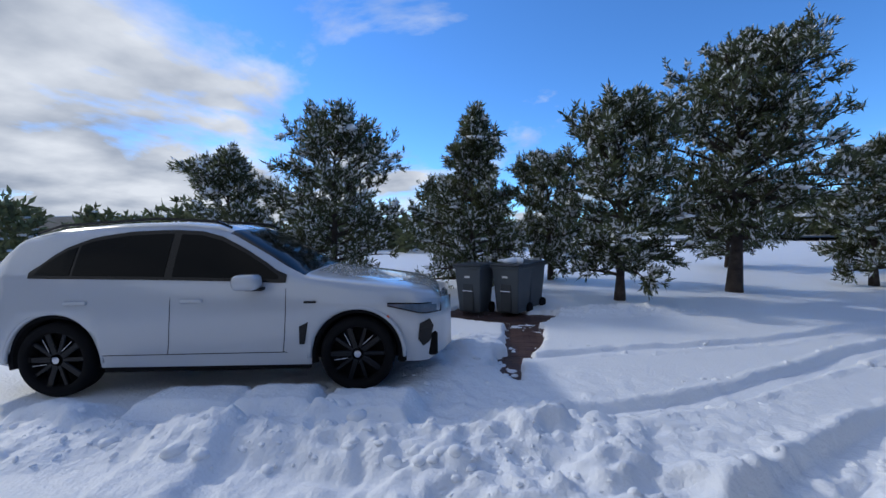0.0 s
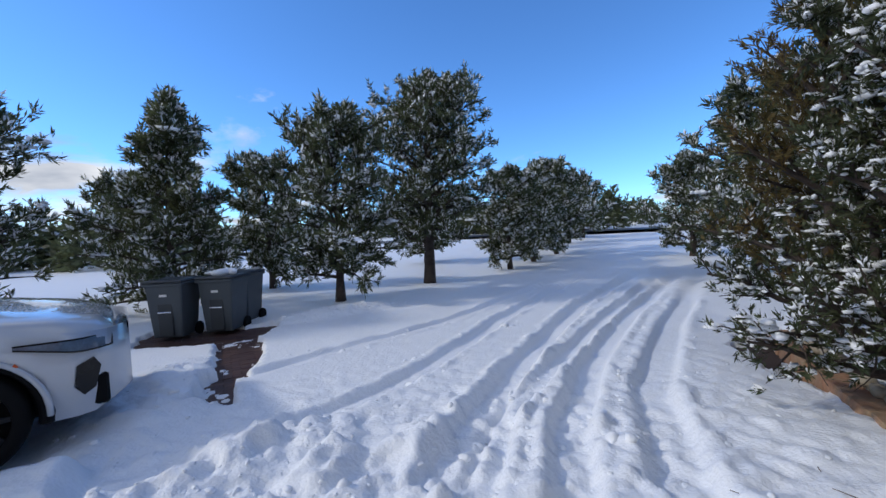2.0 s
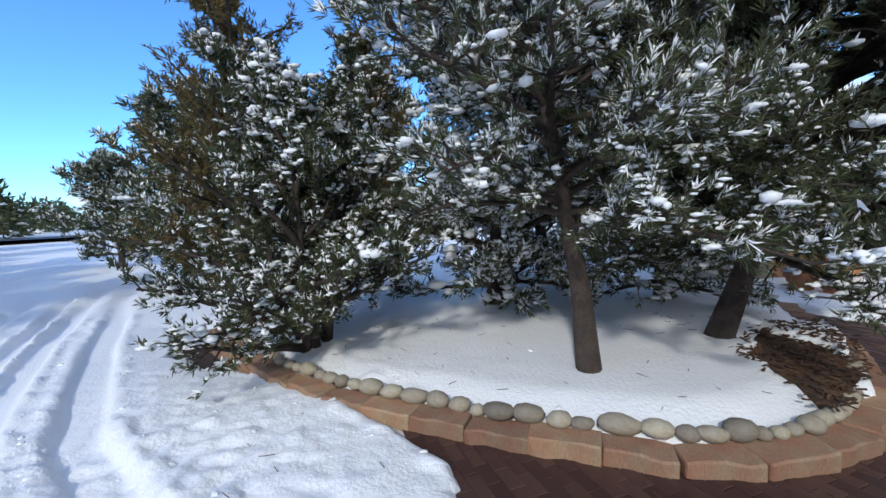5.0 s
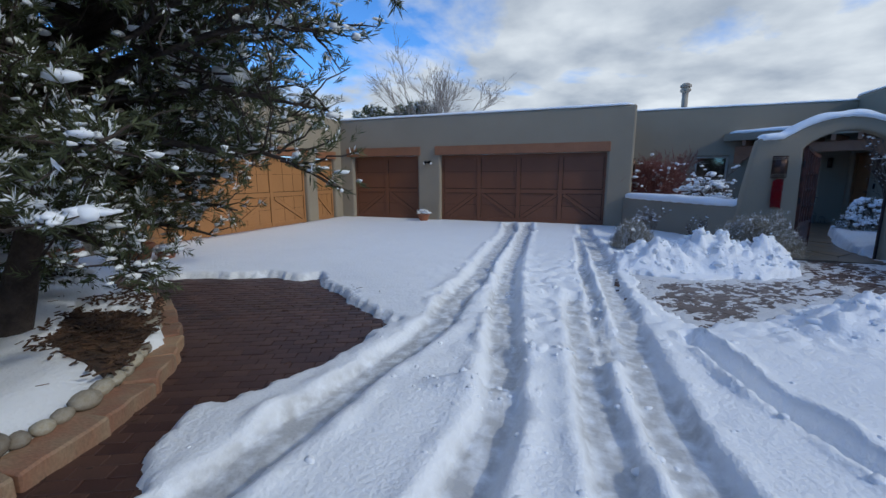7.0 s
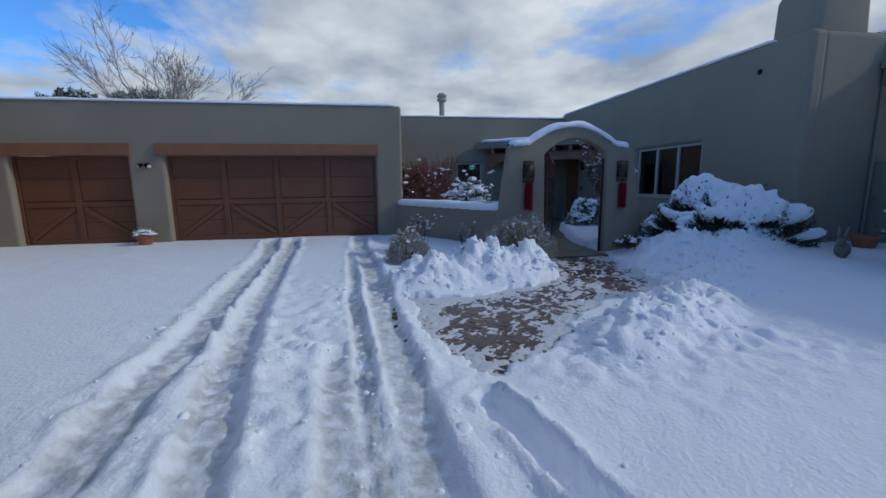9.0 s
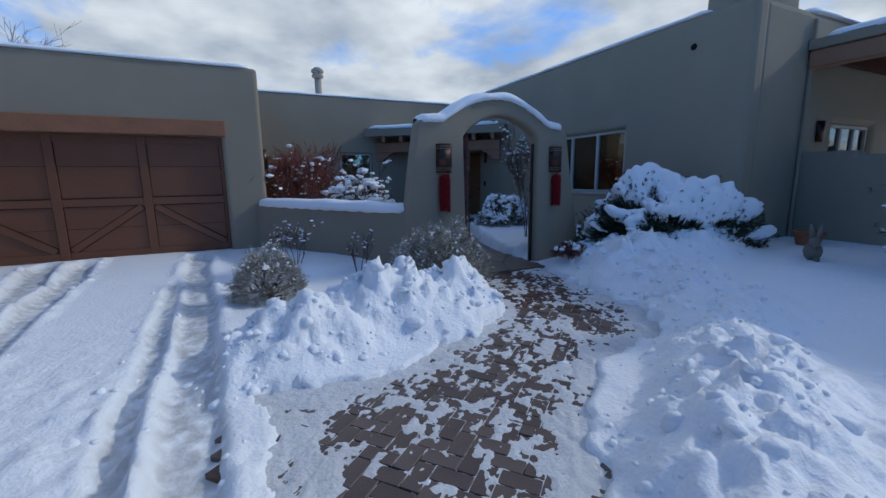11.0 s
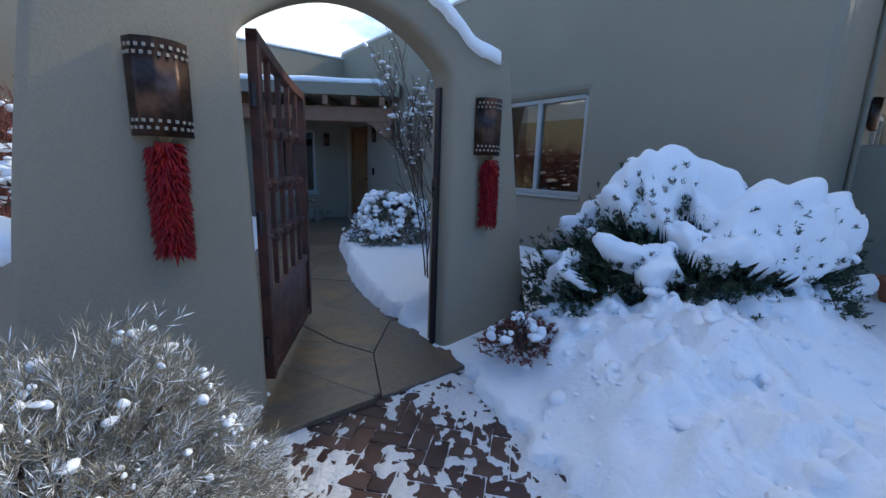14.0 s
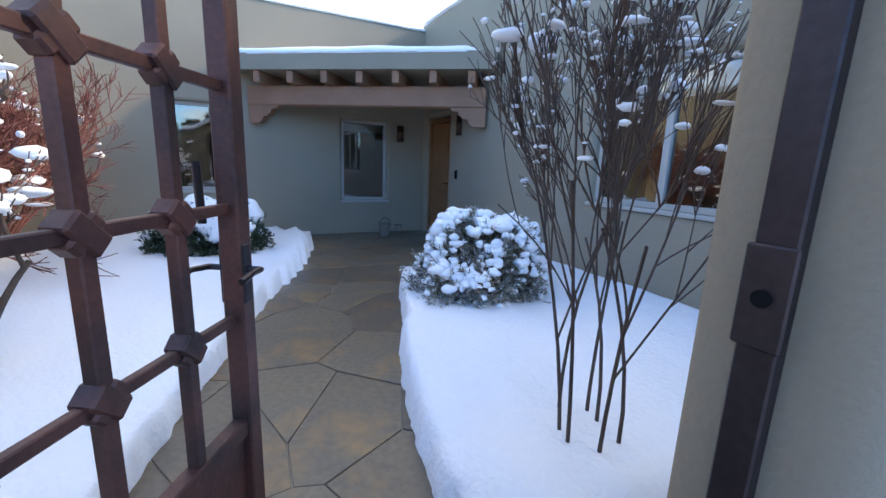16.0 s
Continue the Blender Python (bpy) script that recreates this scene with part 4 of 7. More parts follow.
def tree(name, label, x, y, h, r, low, seed, leaf=NEEDLE, limbs=46, subs=9, tufts=3, k=14, nl=0.10, nw=0.006, snow=0.35, lump=0.07,
         lean=(0, 0), trunk_r=0.11, stems=1, spread=0.75, profile="round", up=0.25, frost=0.35, big=8):
    rs = np.random.RandomState(seed)
    z0 = gz(x, y) - 0.08
    th = thing(name, label, "tree", (x, y, z0))
    mains, fine = [], []
    TP, TD = [], []
    for s_ in range(stems):
        a0 = rs.uniform(0, 6.28)
        sx, sy = (0, 0) if stems == 1 else (0.22 * math.cos(a0), 0.22 * math.sin(a0))
        tl = np.array(lean) if stems == 1 else np.array([math.cos(a0), math.sin(a0)]) * rs.uniform(0.15, 0.5) * r + np.array(lean)
        hh = h * (1 if stems == 1 else rs.uniform(0.75, 1.0))
        K = 8
        tt = np.linspace(0, 1, K)
        wob = np.cumsum(rs.normal(0, 0.035, (K, 2)), 0) * h * 0.22
        wob[0] = 0
        tp = np.stack([sx + tl[0] * tt ** 1.1 + wob[:, 0], sy + tl[1] * tt ** 1.1 + wob[:, 1], tt * hh], 1)
        tr = trunk_r / math.sqrt(stems) * (1 - tt * 0.88) * np.where(tt < 0.06, 1.3, 1)
        tr = tr * np.random.RandomState(seed + 500).uniform(0.88, 1.14, K)
        mains.append((tp, tr))
        nl_ = max(6, limbs // stems)
        for i in range(nl_):
            f = low + (0.985 - low) * ((i + rs.uniform(0, 1)) / nl_)
            c = np.array([np.interp(f, tt, tp[:, q]) for q in range(3)])
            az = i * 2.4 + rs.uniform(-0.5, 0.5)
            g = (f - low) / (1 - low)
            if profile == "round":
                pr = math.sin(math.pi * (0.16 + 0.80 * g)) ** 0.7
            elif profile == "cone":
                pr = 1.08 - 0.9 * g
            else:
                pr = 0.55 + 0.45 * math.sin(math.pi * (0.2 + 0.7 * g))
            ll = r * pr * rs.uniform(0.7, 1.15)
            el = up + 0.5 * g + rs.uniform(-0.25, 0.25)
            d = np.array([math.cos(az) * math.cos(el), math.sin(az) * math.cos(el), math.sin(el)])
            q = np.linspace(0, 1, 6)[:, None]
            droop = np.array([0, 0, -0.16 * ll * (1 - g)])
            lp = c + d * ll * q + droop * q ** 2 + np.cumsum(rs.normal(0, 0.03, (6, 3)), 0) * ll * q
            lr = trunk_r * 0.36 * (0.35 + 0.65 * (1 - g)) * (1 - 0.85 * q[:, 0]) + 0.004
            fine.append((lp, lr))
            for j in range(subs):
                u = rs.uniform(0.22, 1.0)
                b = np.array([np.interp(u, q[:, 0], lp[:, e]) for e in range(3)])
                sd = unit(d * 0.7 + rs.normal(0, 0.62, 3) + np.array([0, 0, 0.22]))
                sl = ll * rs.uniform(0.16, 0.36) * (1.15 - 0.5 * u) + 0.05
                sp = b + sd * sl * q + rs.normal(0, 0.03, (6, 3)) * sl
                fine.append((sp, 0.010 * (1 - 0.7 * q[:, 0]) * (0.5 + ll / 3)))
                for e in range(tufts):
                    v = (e + rs.uniform(0.3, 1.0)) / tufts
                    pos = b + sd * sl * v + rs.normal(0, 0.035, 3) * (1 + 2 * nl)
                    TP.append(pos)
                    TD.append(unit(sd * 0.8 + rs.normal(0, 0.4, 3) + np.array([0, 0, 0.25])))
    TP, TD = np.array(TP), np.array(TD)
    V1, F1 = tubes_np(mains, 10)
    V2, F2 = tubes_np([(p, r_) for p, r_ in fine], 5 if len(fine) < 500 else 4)
    V = np.concatenate([V1, V2]); F = np.concatenate([F1, F2 + len(V1)])
    arrays_ob("trunk", V, F, BARK, th, "dark furrowed trunk and limbs", smooth=True)
    V, F = needles(TP, TD, k, nl, nw, spread, rs)
    tagged(arrays_ob("crown", V, F, leaf, th), kind="stuff")
    # frost on part of the tufts, then snow lying on their upper side
    fr = rs.uniform(0, 1, len(TP)) < frost
    V, F = needles(TP[fr] + np.array([0, 0, nl * 0.12]), unit(TD[fr] + np.array([0, 0, 0.3])), max(4, k // 2), nl * 0.8, nw * 1.25, spread * 0.9, rs)
    tagged(arrays_ob("frosted_needles", V, F, SNOW_SOFT, th, "needles whitened with snow"), kind="stuff")
    # patches lie along whole sprays, each of several small overlapping lumps
    spray = np.repeat(rs.uniform(0, 1, len(TP) // tufts) < snow * 0.75, tufts)
    A = TP[spray]
    SP = np.concatenate([A, A + TD[spray] * nl * 0.4]) + rs.normal(0, 1, (2 * len(A), 3)) * lump * np.array([0.5, 0.5, 0.2]) + np.array([0, 0, nl * 0.2])
    V, F = lumps(SP, lump * 0.72 * np.exp(rs.normal(-0.3, 0.5, len(SP))), 0.6, rs)
    if big:
        idx = rs.choice(len(TP), big)
        t_ = np.tile(np.linspace(-1, 1, 9), big)[:, None]
        along_ = unit(TD[idx] * np.array([1, 1, 0.3]) + 1e-3)
        BP = np.repeat(TP[idx], 9, 0) + np.repeat(along_, 9, 0) * t_ * lump * 3.0 + rs.normal(0, 1, (big * 9, 3)) * np.array([0.8, 0.8, 0.4]) * lump
        Vb, Fb = lumps(BP, lump * rs.uniform(0.6, 1.7, len(BP)) * (1.1 - 0.5 * t_[:, 0] ** 2), 0.65, rs, True, 1.4)
        F = np.concatenate([F, Fb + len(V)]); V = np.concatenate([V, Vb])
    tagged(arrays_ob("snow_load", V, F, SNOW_SOFT, th, "clumps of snow caught in the branches", smooth=True), kind="stuff")
    return th


# planting bed beside the drive
tree("pinyon_pine", "snow-laden pinyon pine with a leaning trunk in the stone-edged bed", -3.71, 1.10, 5.4, 2.25, 0.25, 11, limbs=84, subs=15, tufts=5, k=24, nl=0.10, nw=0.0042,
     snow=0.8, lump=0.038, lean=(-0.3, -0.9), trunk_r=0.095, big=30, frost=0.7)
tree("pinyon_pine", "dark snow-laden pinyon pine reaching over the drive", -4.62, 2.74, 5.6, 2.4, 0.18, 12, limbs=200, subs=24, tufts=5, k=16, nl=0.095, nw=0.0052,
     snow=0.42, lump=0.034, lean=(1.95, 1.0), trunk_r=0.13, big=20, frost=0.32, up=0.12)
tree("juniper", "many-stemmed juniper bush weighed down with snow", -4.75, -1.95, 3.5, 1.7, 0.03, 13, leaf=JUNIPER, limbs=98, subs=12, tufts=5, k=14, nl=0.085, nw=0.008,
     snow=0.45, lump=0.04, stems=7, trunk_r=0.14, profile="cone", up=0.55, big=20, frost=0.4)
tree("juniper", "tall rusty-green juniper behind the bed", -6.0, -3.4, 7.0, 1.75, 0.05, 14, leaf=RUSTJUN, limbs=80, subs=10, tufts=4, k=12, nl=0.12, nw=0.010,
     snow=0.05, lump=0.06, frost=0.06, stems=3, trunk_r=0.14, profile="cone", up=0.6, big=5)
tree("juniper", "rusty-green juniper among the trees of the bed", -7.6, -1.1, 5.8, 1.5, 0.08, 15, leaf=RUSTJUN, limbs=60, subs=9, tufts=3, k=12, nl=0.12, nw=0.010,
     snow=0.1, lump=0.06, frost=0.15, stems=2, trunk_r=0.12, profile="cone", up=0.5, big=5)
for i, (tx, ty, hh, rr) in enumerate(((-6.4, 0.4, 5.6, 2.0), (-6.6, 3.1, 5.4, 1.9), (-8.8, 1.6, 6.0, 2.2))):
    tree("pinyon_pine", "snow-covered pinyon pine at the back of the bed", tx, ty, hh, rr, 0.03, 20 + i, frost=0.9, limbs=70, subs=12, tufts=4, k=11, nl=0.14, nw=0.012,
         snow=0.85, lump=0.06, trunk_r=0.13, big=12)

# across the drive
FAR = dict(frost=0.6, k=9, nl=0.19, nw=0.019, lump=0.06, subs=13, tufts=4)
tree("pinyon_pine", "dark pinyon pine with snow clumps behind the parked car", 7.2, -9.6, 4.8, 2.0, 0.1, 31, limbs=60, snow=0.16, profile="round", **FAR)
tree("pinyon_pine", "low pinyon pine with snow on its boughs", 9.7, -8.4, 3.7, 1.5, 0.1, 32, limbs=40, snow=0.22, **FAR)
tree("pinyon_pine", "olive-green pinyon pine behind the bins", 3.6, -11.0, 4.85, 1.95, 0.08, 33, limbs=54, snow=0.10, profile="cone", **FAR)
tree("pinyon_pine", "snow-dusted pinyon pine beside the drive", -0.27, -10.3, 4.4, 1.7, 0.15, 34, limbs=50, snow=0.18, profile="round", trunk_r=0.12, **FAR)
tree("juniper", "tall dark juniper with a bare twin trunk", -3.1, -12.35, 6.05, 2.4, 0.22, 35, limbs=84, snow=0.16, profile="round", trunk_r=0.17, lean=(-0.35, 0.1), **FAR)
proto = tree("pinyon_pine", "small snow-dusted pinyon by the drive", -7.0, -14.6, 3.7, 1.55, 0.12, 36, limbs=42, snow=0.22, **FAR)
tagged(proto, group="pines along the drive")
for i, (tx, ty, sc) in enumerate(((-9.1, -16.5, 1.05), (-11.6, -18.6, 1.15), (1.7, -14.2, 0.95), (5.6, -15.0, 0.95), (-4.8, -19.5, 0.9), (-16, -24, 1.1), (-20, -28, 1.2), (-12, -22, 0.9))):
    m_ = pose(tx, ty, gz(tx, ty) - 0.06, 0, 0, 53 * i + 20) @ Matrix.Diagonal((sc, sc, sc * (1.0 + 0.06 * (i % 3)), 1))
    copy_thing(proto, m_)
for i, (tx, ty, sc) in enumerate(((-12.5, -9.0, 1.2), (-10.5, -6.5, 1.25), (-15, -13.5, 1.1), (-12, -3, 1.3))):
    copy_thing(proto, pose(tx, ty, gz(tx, ty) - 0.06, 0, 0, 71 * i) @ Matrix.Diagonal((sc, sc, sc, 1)))


def woods():
    """Scrubby evergreen woods far round the place."""
    rs = np.random.RandomState(77)
    P, D, SP = [], [], []
    for i in range(420):
        a = rs.uniform(math.radians(150), math.radians(395))
        dist = rs.uniform(34, 120)
        cx, cy = dist * math.cos(a), dist * math.sin(a)
        if poly_dist(np.array([cx]), np.array([cy]), rp)[0] < 5.5 or (cx > 6 and cy > -6 and dist < 40):
            continue
        hh, rr = rs.uniform(2.6, 4.6), rs.uniform(1.4, 2.4)
        zb = float(base_level(np.array([cx]), np.array([cy]))[0])
        n = 150
        v = unit(rs.normal(size=(n, 3)))
        v[:, 2] = np.abs(v[:, 2])
        rad = rs.uniform(0.65, 1.05, (n, 1))
        p = np.array([cx, cy, zb]) + v * rad * np.array([rr, rr, hh])
        P.append(p); D.append(unit(v + rs.normal(0, 0.5, (n, 3))))
        SP.append(p[:26])
    P, D, SP = np.concatenate(P), np.concatenate(D), np.concatenate(SP)
    V, F = needles(P, D, 5, 0.75, 0.13, 0.9, rs)
    tagged(arrays_ob("far_woods", V, F, NEEDLE), "dark scrubby pinyon woods in the distance", "woods", kind="stuff")
    V, F = lumps(SP, rs.uniform(0.15, 0.4, len(SP)), 0.5, rs)
    tagged(arrays_ob("far_woods_snow", V, F, SNOW_SOFT, smooth=True), "snow lying on the distant woods", "snow", kind="stuff")


woods()
for i, (tx, ty, sc) in enumerate(((-13.2, 33, 1.4), (-15.4, 34, 1.4), (-17.5, 32, 1.35))):
    copy_thing(proto, pose(tx, ty, 1.6, 0, 0, 40 * i) @ Matrix.Diagonal((sc, sc, sc, 1)))


def bare_tree(name, label, x, y, h, seed, mat, base_r=0.09, levels=4, splay=0.5, stems=1, snow=0, z=None, tilt=0.0, minr=0.004, snow_s=0.032):
    rs = np.random.RandomState(seed)
    paths = []
    tips = []

    def grow(p, d, ln, r, lev):
        q = np.linspace(0, 1, 6)[:, None]
        bend = rs.normal(0, 0.12, 3)
        pts = p + d * ln * q + bend * ln * q ** 2
        paths.append((pts, r * (1 - 0.45 * q[:, 0]) + minr * 0.3))
        if lev == 0:
            tips.append(pts[-1]); tips.append(pts[3])
            return
        for c in range(rs.randint(3, 5)):
            u = rs.uniform(0.4, 1.0)
            b = np.array([np.interp(u, q[:, 0], pts[:, e]) for e in range(3)])
            nd = unit(d + rs.normal(0, splay, 3) + np.array([0, 0, 0.18]))
            grow(b, nd, ln * rs.uniform(0.5, 0.72), max(minr, r * 0.5), lev - 1)
    for s_ in range(stems):
        a = 6.28 * s_ / max(1, stems) + rs.uniform(-0.4, 0.4)
        off = np.array([math.cos(a), math.sin(a), 0]) * (0.17 * rs.uniform(0.4, 1.2) if stems == 7 else 0.05 if stems > 1 else 0)
        d = unit(np.array([math.cos(a) * tilt, math.sin(a) * tilt, 1.0]))
        grow(off, d, h * 0.42 * rs.uniform(0.85, 1.1), base_r, levels)
    th = thing(name, label, "tree" if h > 2.5 else "shrub", (x, y, gz(x, y) - 0.05 if z is None else z))
    V, F = tubes_np(paths, 5)
    tagged(arrays_ob("twig_crown", V, F, mat, th, smooth=True), kind="stuff")
    if snow:
        T = np.array(tips)
        T = T[rs.uniform(0, 1, len(T)) < snow]
        V, F = lumps(T, snow_s * np.exp(rs.normal(0, 0.5, len(T))), 0.7, rs, True)
        tagged(arrays_ob("snow_load", V, F, SNOW_SOFT, th, "small lumps of snow on the twigs", smooth=True), kind="stuff")
    return th


bare_tree("cottonwood_tree", "tall leafless tree behind the garage roof", -9.5, 27.0, 11.4, 9, PALETWIG, base_r=0.075, levels=5, splay=0.42, z=0.0, stems=4, tilt=0.22, minr=0.0055)
bare_tree("young_tree", "leafless many-stemmed young tree with snow on its twigs", 5.78, 11.25, 2.4, 6, TWIG, base_r=0.009, levels=4, splay=0.25, stems=7, tilt=0.05, snow=0.12, minr=0.002, snow_s=0.013)
bare_tree("red_shrub", "leafless reddish shrub dusted with snow", 2.0, 16.3, 2.5, 7, REDTWIG, base_r=0.02, levels=4, splay=0.45, stems=22, tilt=0.5, snow=0.02, minr=0.004)
bare_tree("red_shrub", "leafless reddish shrub dusted with snow", 1.9, 14.9, 2.4, 17, REDTWIG, base_r=0.02, levels=4, splay=0.45, stems=18, tilt=0.5, snow=0.02, minr=0.004)
bare_tree("rose_shrub", "leafless shrub with lumps of snow behind the low wall", 3.1, 13.0, 1.9, 8, TWIG, base_r=0.025, levels=4, splay=0.5, stems=4, tilt=0.3, snow=0.22, minr=0.004)


def bush(name, label, x, y, rx, ry, h, seed, leaf, n, k, nl, nw, snow_n, snow_s, spread=0.8, cap=0.5, z=None, cat="bush", turn=0, shell=0):
    """A rounded evergreen bush under a thick snow cover."""
    rs = np.random.RandomState(seed)
    th = thing(name, label, cat, (x, y, gz(x, y) - 0.05 if z is None else z), turn)
    v = unit(rs.normal(size=(n, 3)))
    v[:, 2] = np.abs(v[:, 2])
    wob = 1 + 0.18 * np.sin(v[:, 0] * 5 + seed) * np.cos(v[:, 1] * 6) + rs.normal(0, 0.05, n)
    P = v * np.array([rx, ry, h]) * (wob * rs.uniform(0.72, 1.0, n))[:, None]
    D = unit(v + rs.normal(0, 0.4, (n, 3)) + np.array([0, 0, 0.2]))
    V, F = needles(P, D, k, nl, nw, spread, rs)
    tagged(arrays_ob("foliage", V, F, leaf, th), kind="stuff")
    if leaf is SAGE:
        fr = rs.uniform(0, 1, n) < 0.4
        V, F = needles(P[fr] + np.array([0, 0, 0.01]), D[fr], max(4, k // 2), nl * 0.9, nw * 1.2, spread, rs)
        tagged(arrays_ob("frosted_twig_mass", V, F, SNOW_SOFT, th, "twigs whitened with frost"), kind="stuff")
    paths = []
    for i in range(26):
        e = P[rs.randint(n)] * 0.9
        q = np.linspace(0, 1, 5)[:, None]
        paths.append((e * q + rs.normal(0, 0.02, (5, 3)) + np.array([0, 0, 0.02]), 0.014 * (1 - 0.7 * q[:, 0])))
    V, F = tubes_np(paths, 5)
    tagged(arrays_ob("stems", V, F, TWIG, th, smooth=True), kind="stuff")
    if shell:
        nu, nw_ = 220, 70
        SV, keep_ = [], []
        for j in range(nw_):
            ph = math.pi * 0.5 * (1 - j / (nw_ - 1) * 0.98)
            for i in range(nu):
                az = 2 * math.pi * i / nu
                d = Vector((math.cos(az) * math.cos(ph), math.sin(az) * math.cos(ph), math.sin(ph)))
                q = Vector((d.x * rx, d.y * ry, d.z * h))
                lumpy = abs(noise.noise(q * 3.1 + Vector((seed, 0, 0)))) + 0.5 * abs(noise.noise(q * 6.7 + Vector((0, seed, 0))))
                gap = noise.noise(q * 2.1 + Vector((0, 3.3, seed))) + 1.0 * noise.noise(q * 5.6 + Vector((9, 0, seed))) + 1.5 * d.z - shell
                lift = float(smooth01((gap + 0.05) / 0.35))
                w2 = 1 + 0.18 * math.sin(d.x * 5 + seed) * math.cos(d.y * 6)
                k_ = w2 * (0.84 + 0.15 * lift ** 0.6 + 0.18 * lumpy * lift)
                SV.append((q.x * k_, q.y * k_, q.z * k_ + 0.03 * lift))
                keep_.append(gap > -0.05)
        SF = []
        for j in range(nw_ - 1):
            for i in range(nu):
                f4 = (j * nu + i, (j + 1) * nu + i, (j + 1) * nu + (i + 1) % nu, j * nu + (i + 1) % nu)
                if all(keep_[e] for e in f4):
                    SF.append(f4)
        tagged(arrays_ob("snow_cover", SV, SF, SNOW_SOFT, th, "thick lumpy cover of snow with dark gaps", smooth=True), kind="stuff")
    if snow_n:
        vs_ = unit(rs.normal(size=(snow_n * 4, 3)))
        vs_[:, 2] = np.abs(vs_[:, 2])
        keepm = rs.uniform(0, 1, len(vs_)) < smooth01((vs_[:, 2] - cap * 0.35) / 0.45) * 0.95 + 0.04
        clus = np.sin(vs_[:, 0] * 7 + seed * 2) * np.sin(vs_[:, 1] * 6 + seed) + rs.normal(0, 0.35, len(vs_))
        vs_ = vs_[keepm & (clus > -0.45)][:snow_n]
        w2 = 1 + 0.18 * np.sin(vs_[:, 0] * 5 + seed) * np.cos(vs_[:, 1] * 6)
        SP = vs_ * np.array([rx, ry, h]) * w2[:, None] * 1.0
        S = snow_s * np.exp(rs.normal(0, 0.35, len(SP))) * (0.6 + 0.6 * vs_[:, 2])
        V, F = lumps(SP, S, 0.9, rs, 3, 1.35)
        tagged(arrays_ob("snow_load", V, F, SNOW_SOFT, th, "thick soft pillows of snow", smooth=True), kind="stuff")
    return th


bush("evergreen_bush", "large dark evergreen bush under thick pillows of snow by the gateway", 6.85, 9.25, 1.3, 0.76, 1.10, 3, YEW, 11500, 14, 0.042, 0.0042, 26, 0.05, z=0.10, cap=0.6, turn=-36, shell=0.7)
bush("rounded_shrub", "rounded clipped shrub thickly covered with snow beside the path", 6.45, 13.2, 0.66, 0.55, 0.74, 4, SAGE, 1900, 10, 0.06, 0.006, 520, 0.034, z=0.10, cap=0.3)
bush("evergreen_bush", "low evergreen bush under snow in the courtyard", 4.15, 16.2, 0.75, 0.55, 0.60, 5, YEW, 1600, 10, 0.06, 0.007, 10, 0.05, z=0.08, shell=0.5)
bush("sage_shrub", "silvery dried sage shrub bent down with frost and snow", 3.0, 9.45, 0.62, 0.42, 0.66, 6, SAGE, 4200, 13, 0.062, 0.0013, 170, 0.010, spread=0.75, z=0.05)
bush("sage_shrub", "silvery dried shrub at the foot of the low wall", 1.0, 9.85, 0.38, 0.3, 0.55, 7, SAGE, 1900, 12, 0.06, 0.0015, 80, 0.012, spread=0.75, z=-0.02)
bare_tree("dried_perennial", "thin dried flower stalks with snow by the low wall", 2.25, 10.6, 0.95, 18, TWIG, base_r=0.006, levels=2, splay=0.3, stems=5, tilt=0.22, snow=0.3, minr=0.002, snow_s=0.007)
bare_tree("dried_perennial", "thin dried flower stalks with snow by the low wall", 1.45, 11.3, 0.9, 19, TWIG, base_r=0.006, levels=3, splay=0.4, stems=6, tilt=0.4, snow=0.25, minr=0.002, snow_s=0.008)
tree("spruce_tree", "small snow-covered evergreen beside the patio wall", 7.75, 6.3, 2.6, 0.85, 0.2, 41, limbs=60, subs=7, tufts=3, k=12, nl=0.07, nw=0.005, snow=0.5, lump=0.05, profile="cone", up=0.0, trunk_r=0.05)
bush("low_plant", "brown frosted plant poking out of the snow by the gate", 5.28, 9.65, 0.28, 0.22, 0.20, 9, REDTWIG, 420, 9, 0.035, 0.004, 16, 0.03, z=0.10)


# loose chunks of shovelled and churned snow
rsC = np.random.RandomState(61)
CP, CS = [], []
for mx, my, rx, ry, hh, turn in MOUNDS:
    n_ = int(85 * (rx + ry))
    a, q = rsC.uniform(0, 6.28, n_), np.sqrt(rsC.uniform(0, 1, n_)) * 1.25
    c, e = math.cos(radians(turn)), math.sin(radians(turn))
    u, v = np.cos(a) * q * rx, np.sin(a) * q * ry
    CP.append(np.stack([mx + u * c - v * e, my + u * e + v * c], 1))
    CS.append(0.03 * np.exp(rsC.normal(-0.3, 0.6, n_)) * (0.4 + hh * 2))
for pts, w, dep in RUTS[:12]:
    for (ax, ay), (bx, by) in zip(pts, pts[1:]):
        if math.hypot((ax + bx) / 2, (ay + by) / 2 - 2) > 12:
            continue
        n_ = int(7 * math.hypot(bx - ax, by - ay))
        t = rsC.uniform(0, 1, n_)
        sd = np.where(rsC.uniform(0, 1, n_) < 0.5, 1, -1) * (w + rsC.normal(0, 0.07, n_))
        d_ = math.hypot(bx - ax, by - ay)
        CP.append(np.stack([ax + (bx - ax) * t - (by - ay) / d_ * sd, ay + (by - ay) * t + (bx - ax) / d_ * sd], 1))
        CS.append(0.018 * np.exp(rsC.normal(0, 0.55, n_)))
n_ = 140
CP.append(np.stack([rsC.normal(0, 2.2, n_), rsC.normal(-2.3, 1.3, n_)], 1)); CS.append(0.022 * np.exp(rsC.normal(0, 0.6, n_)))
n_ = 260
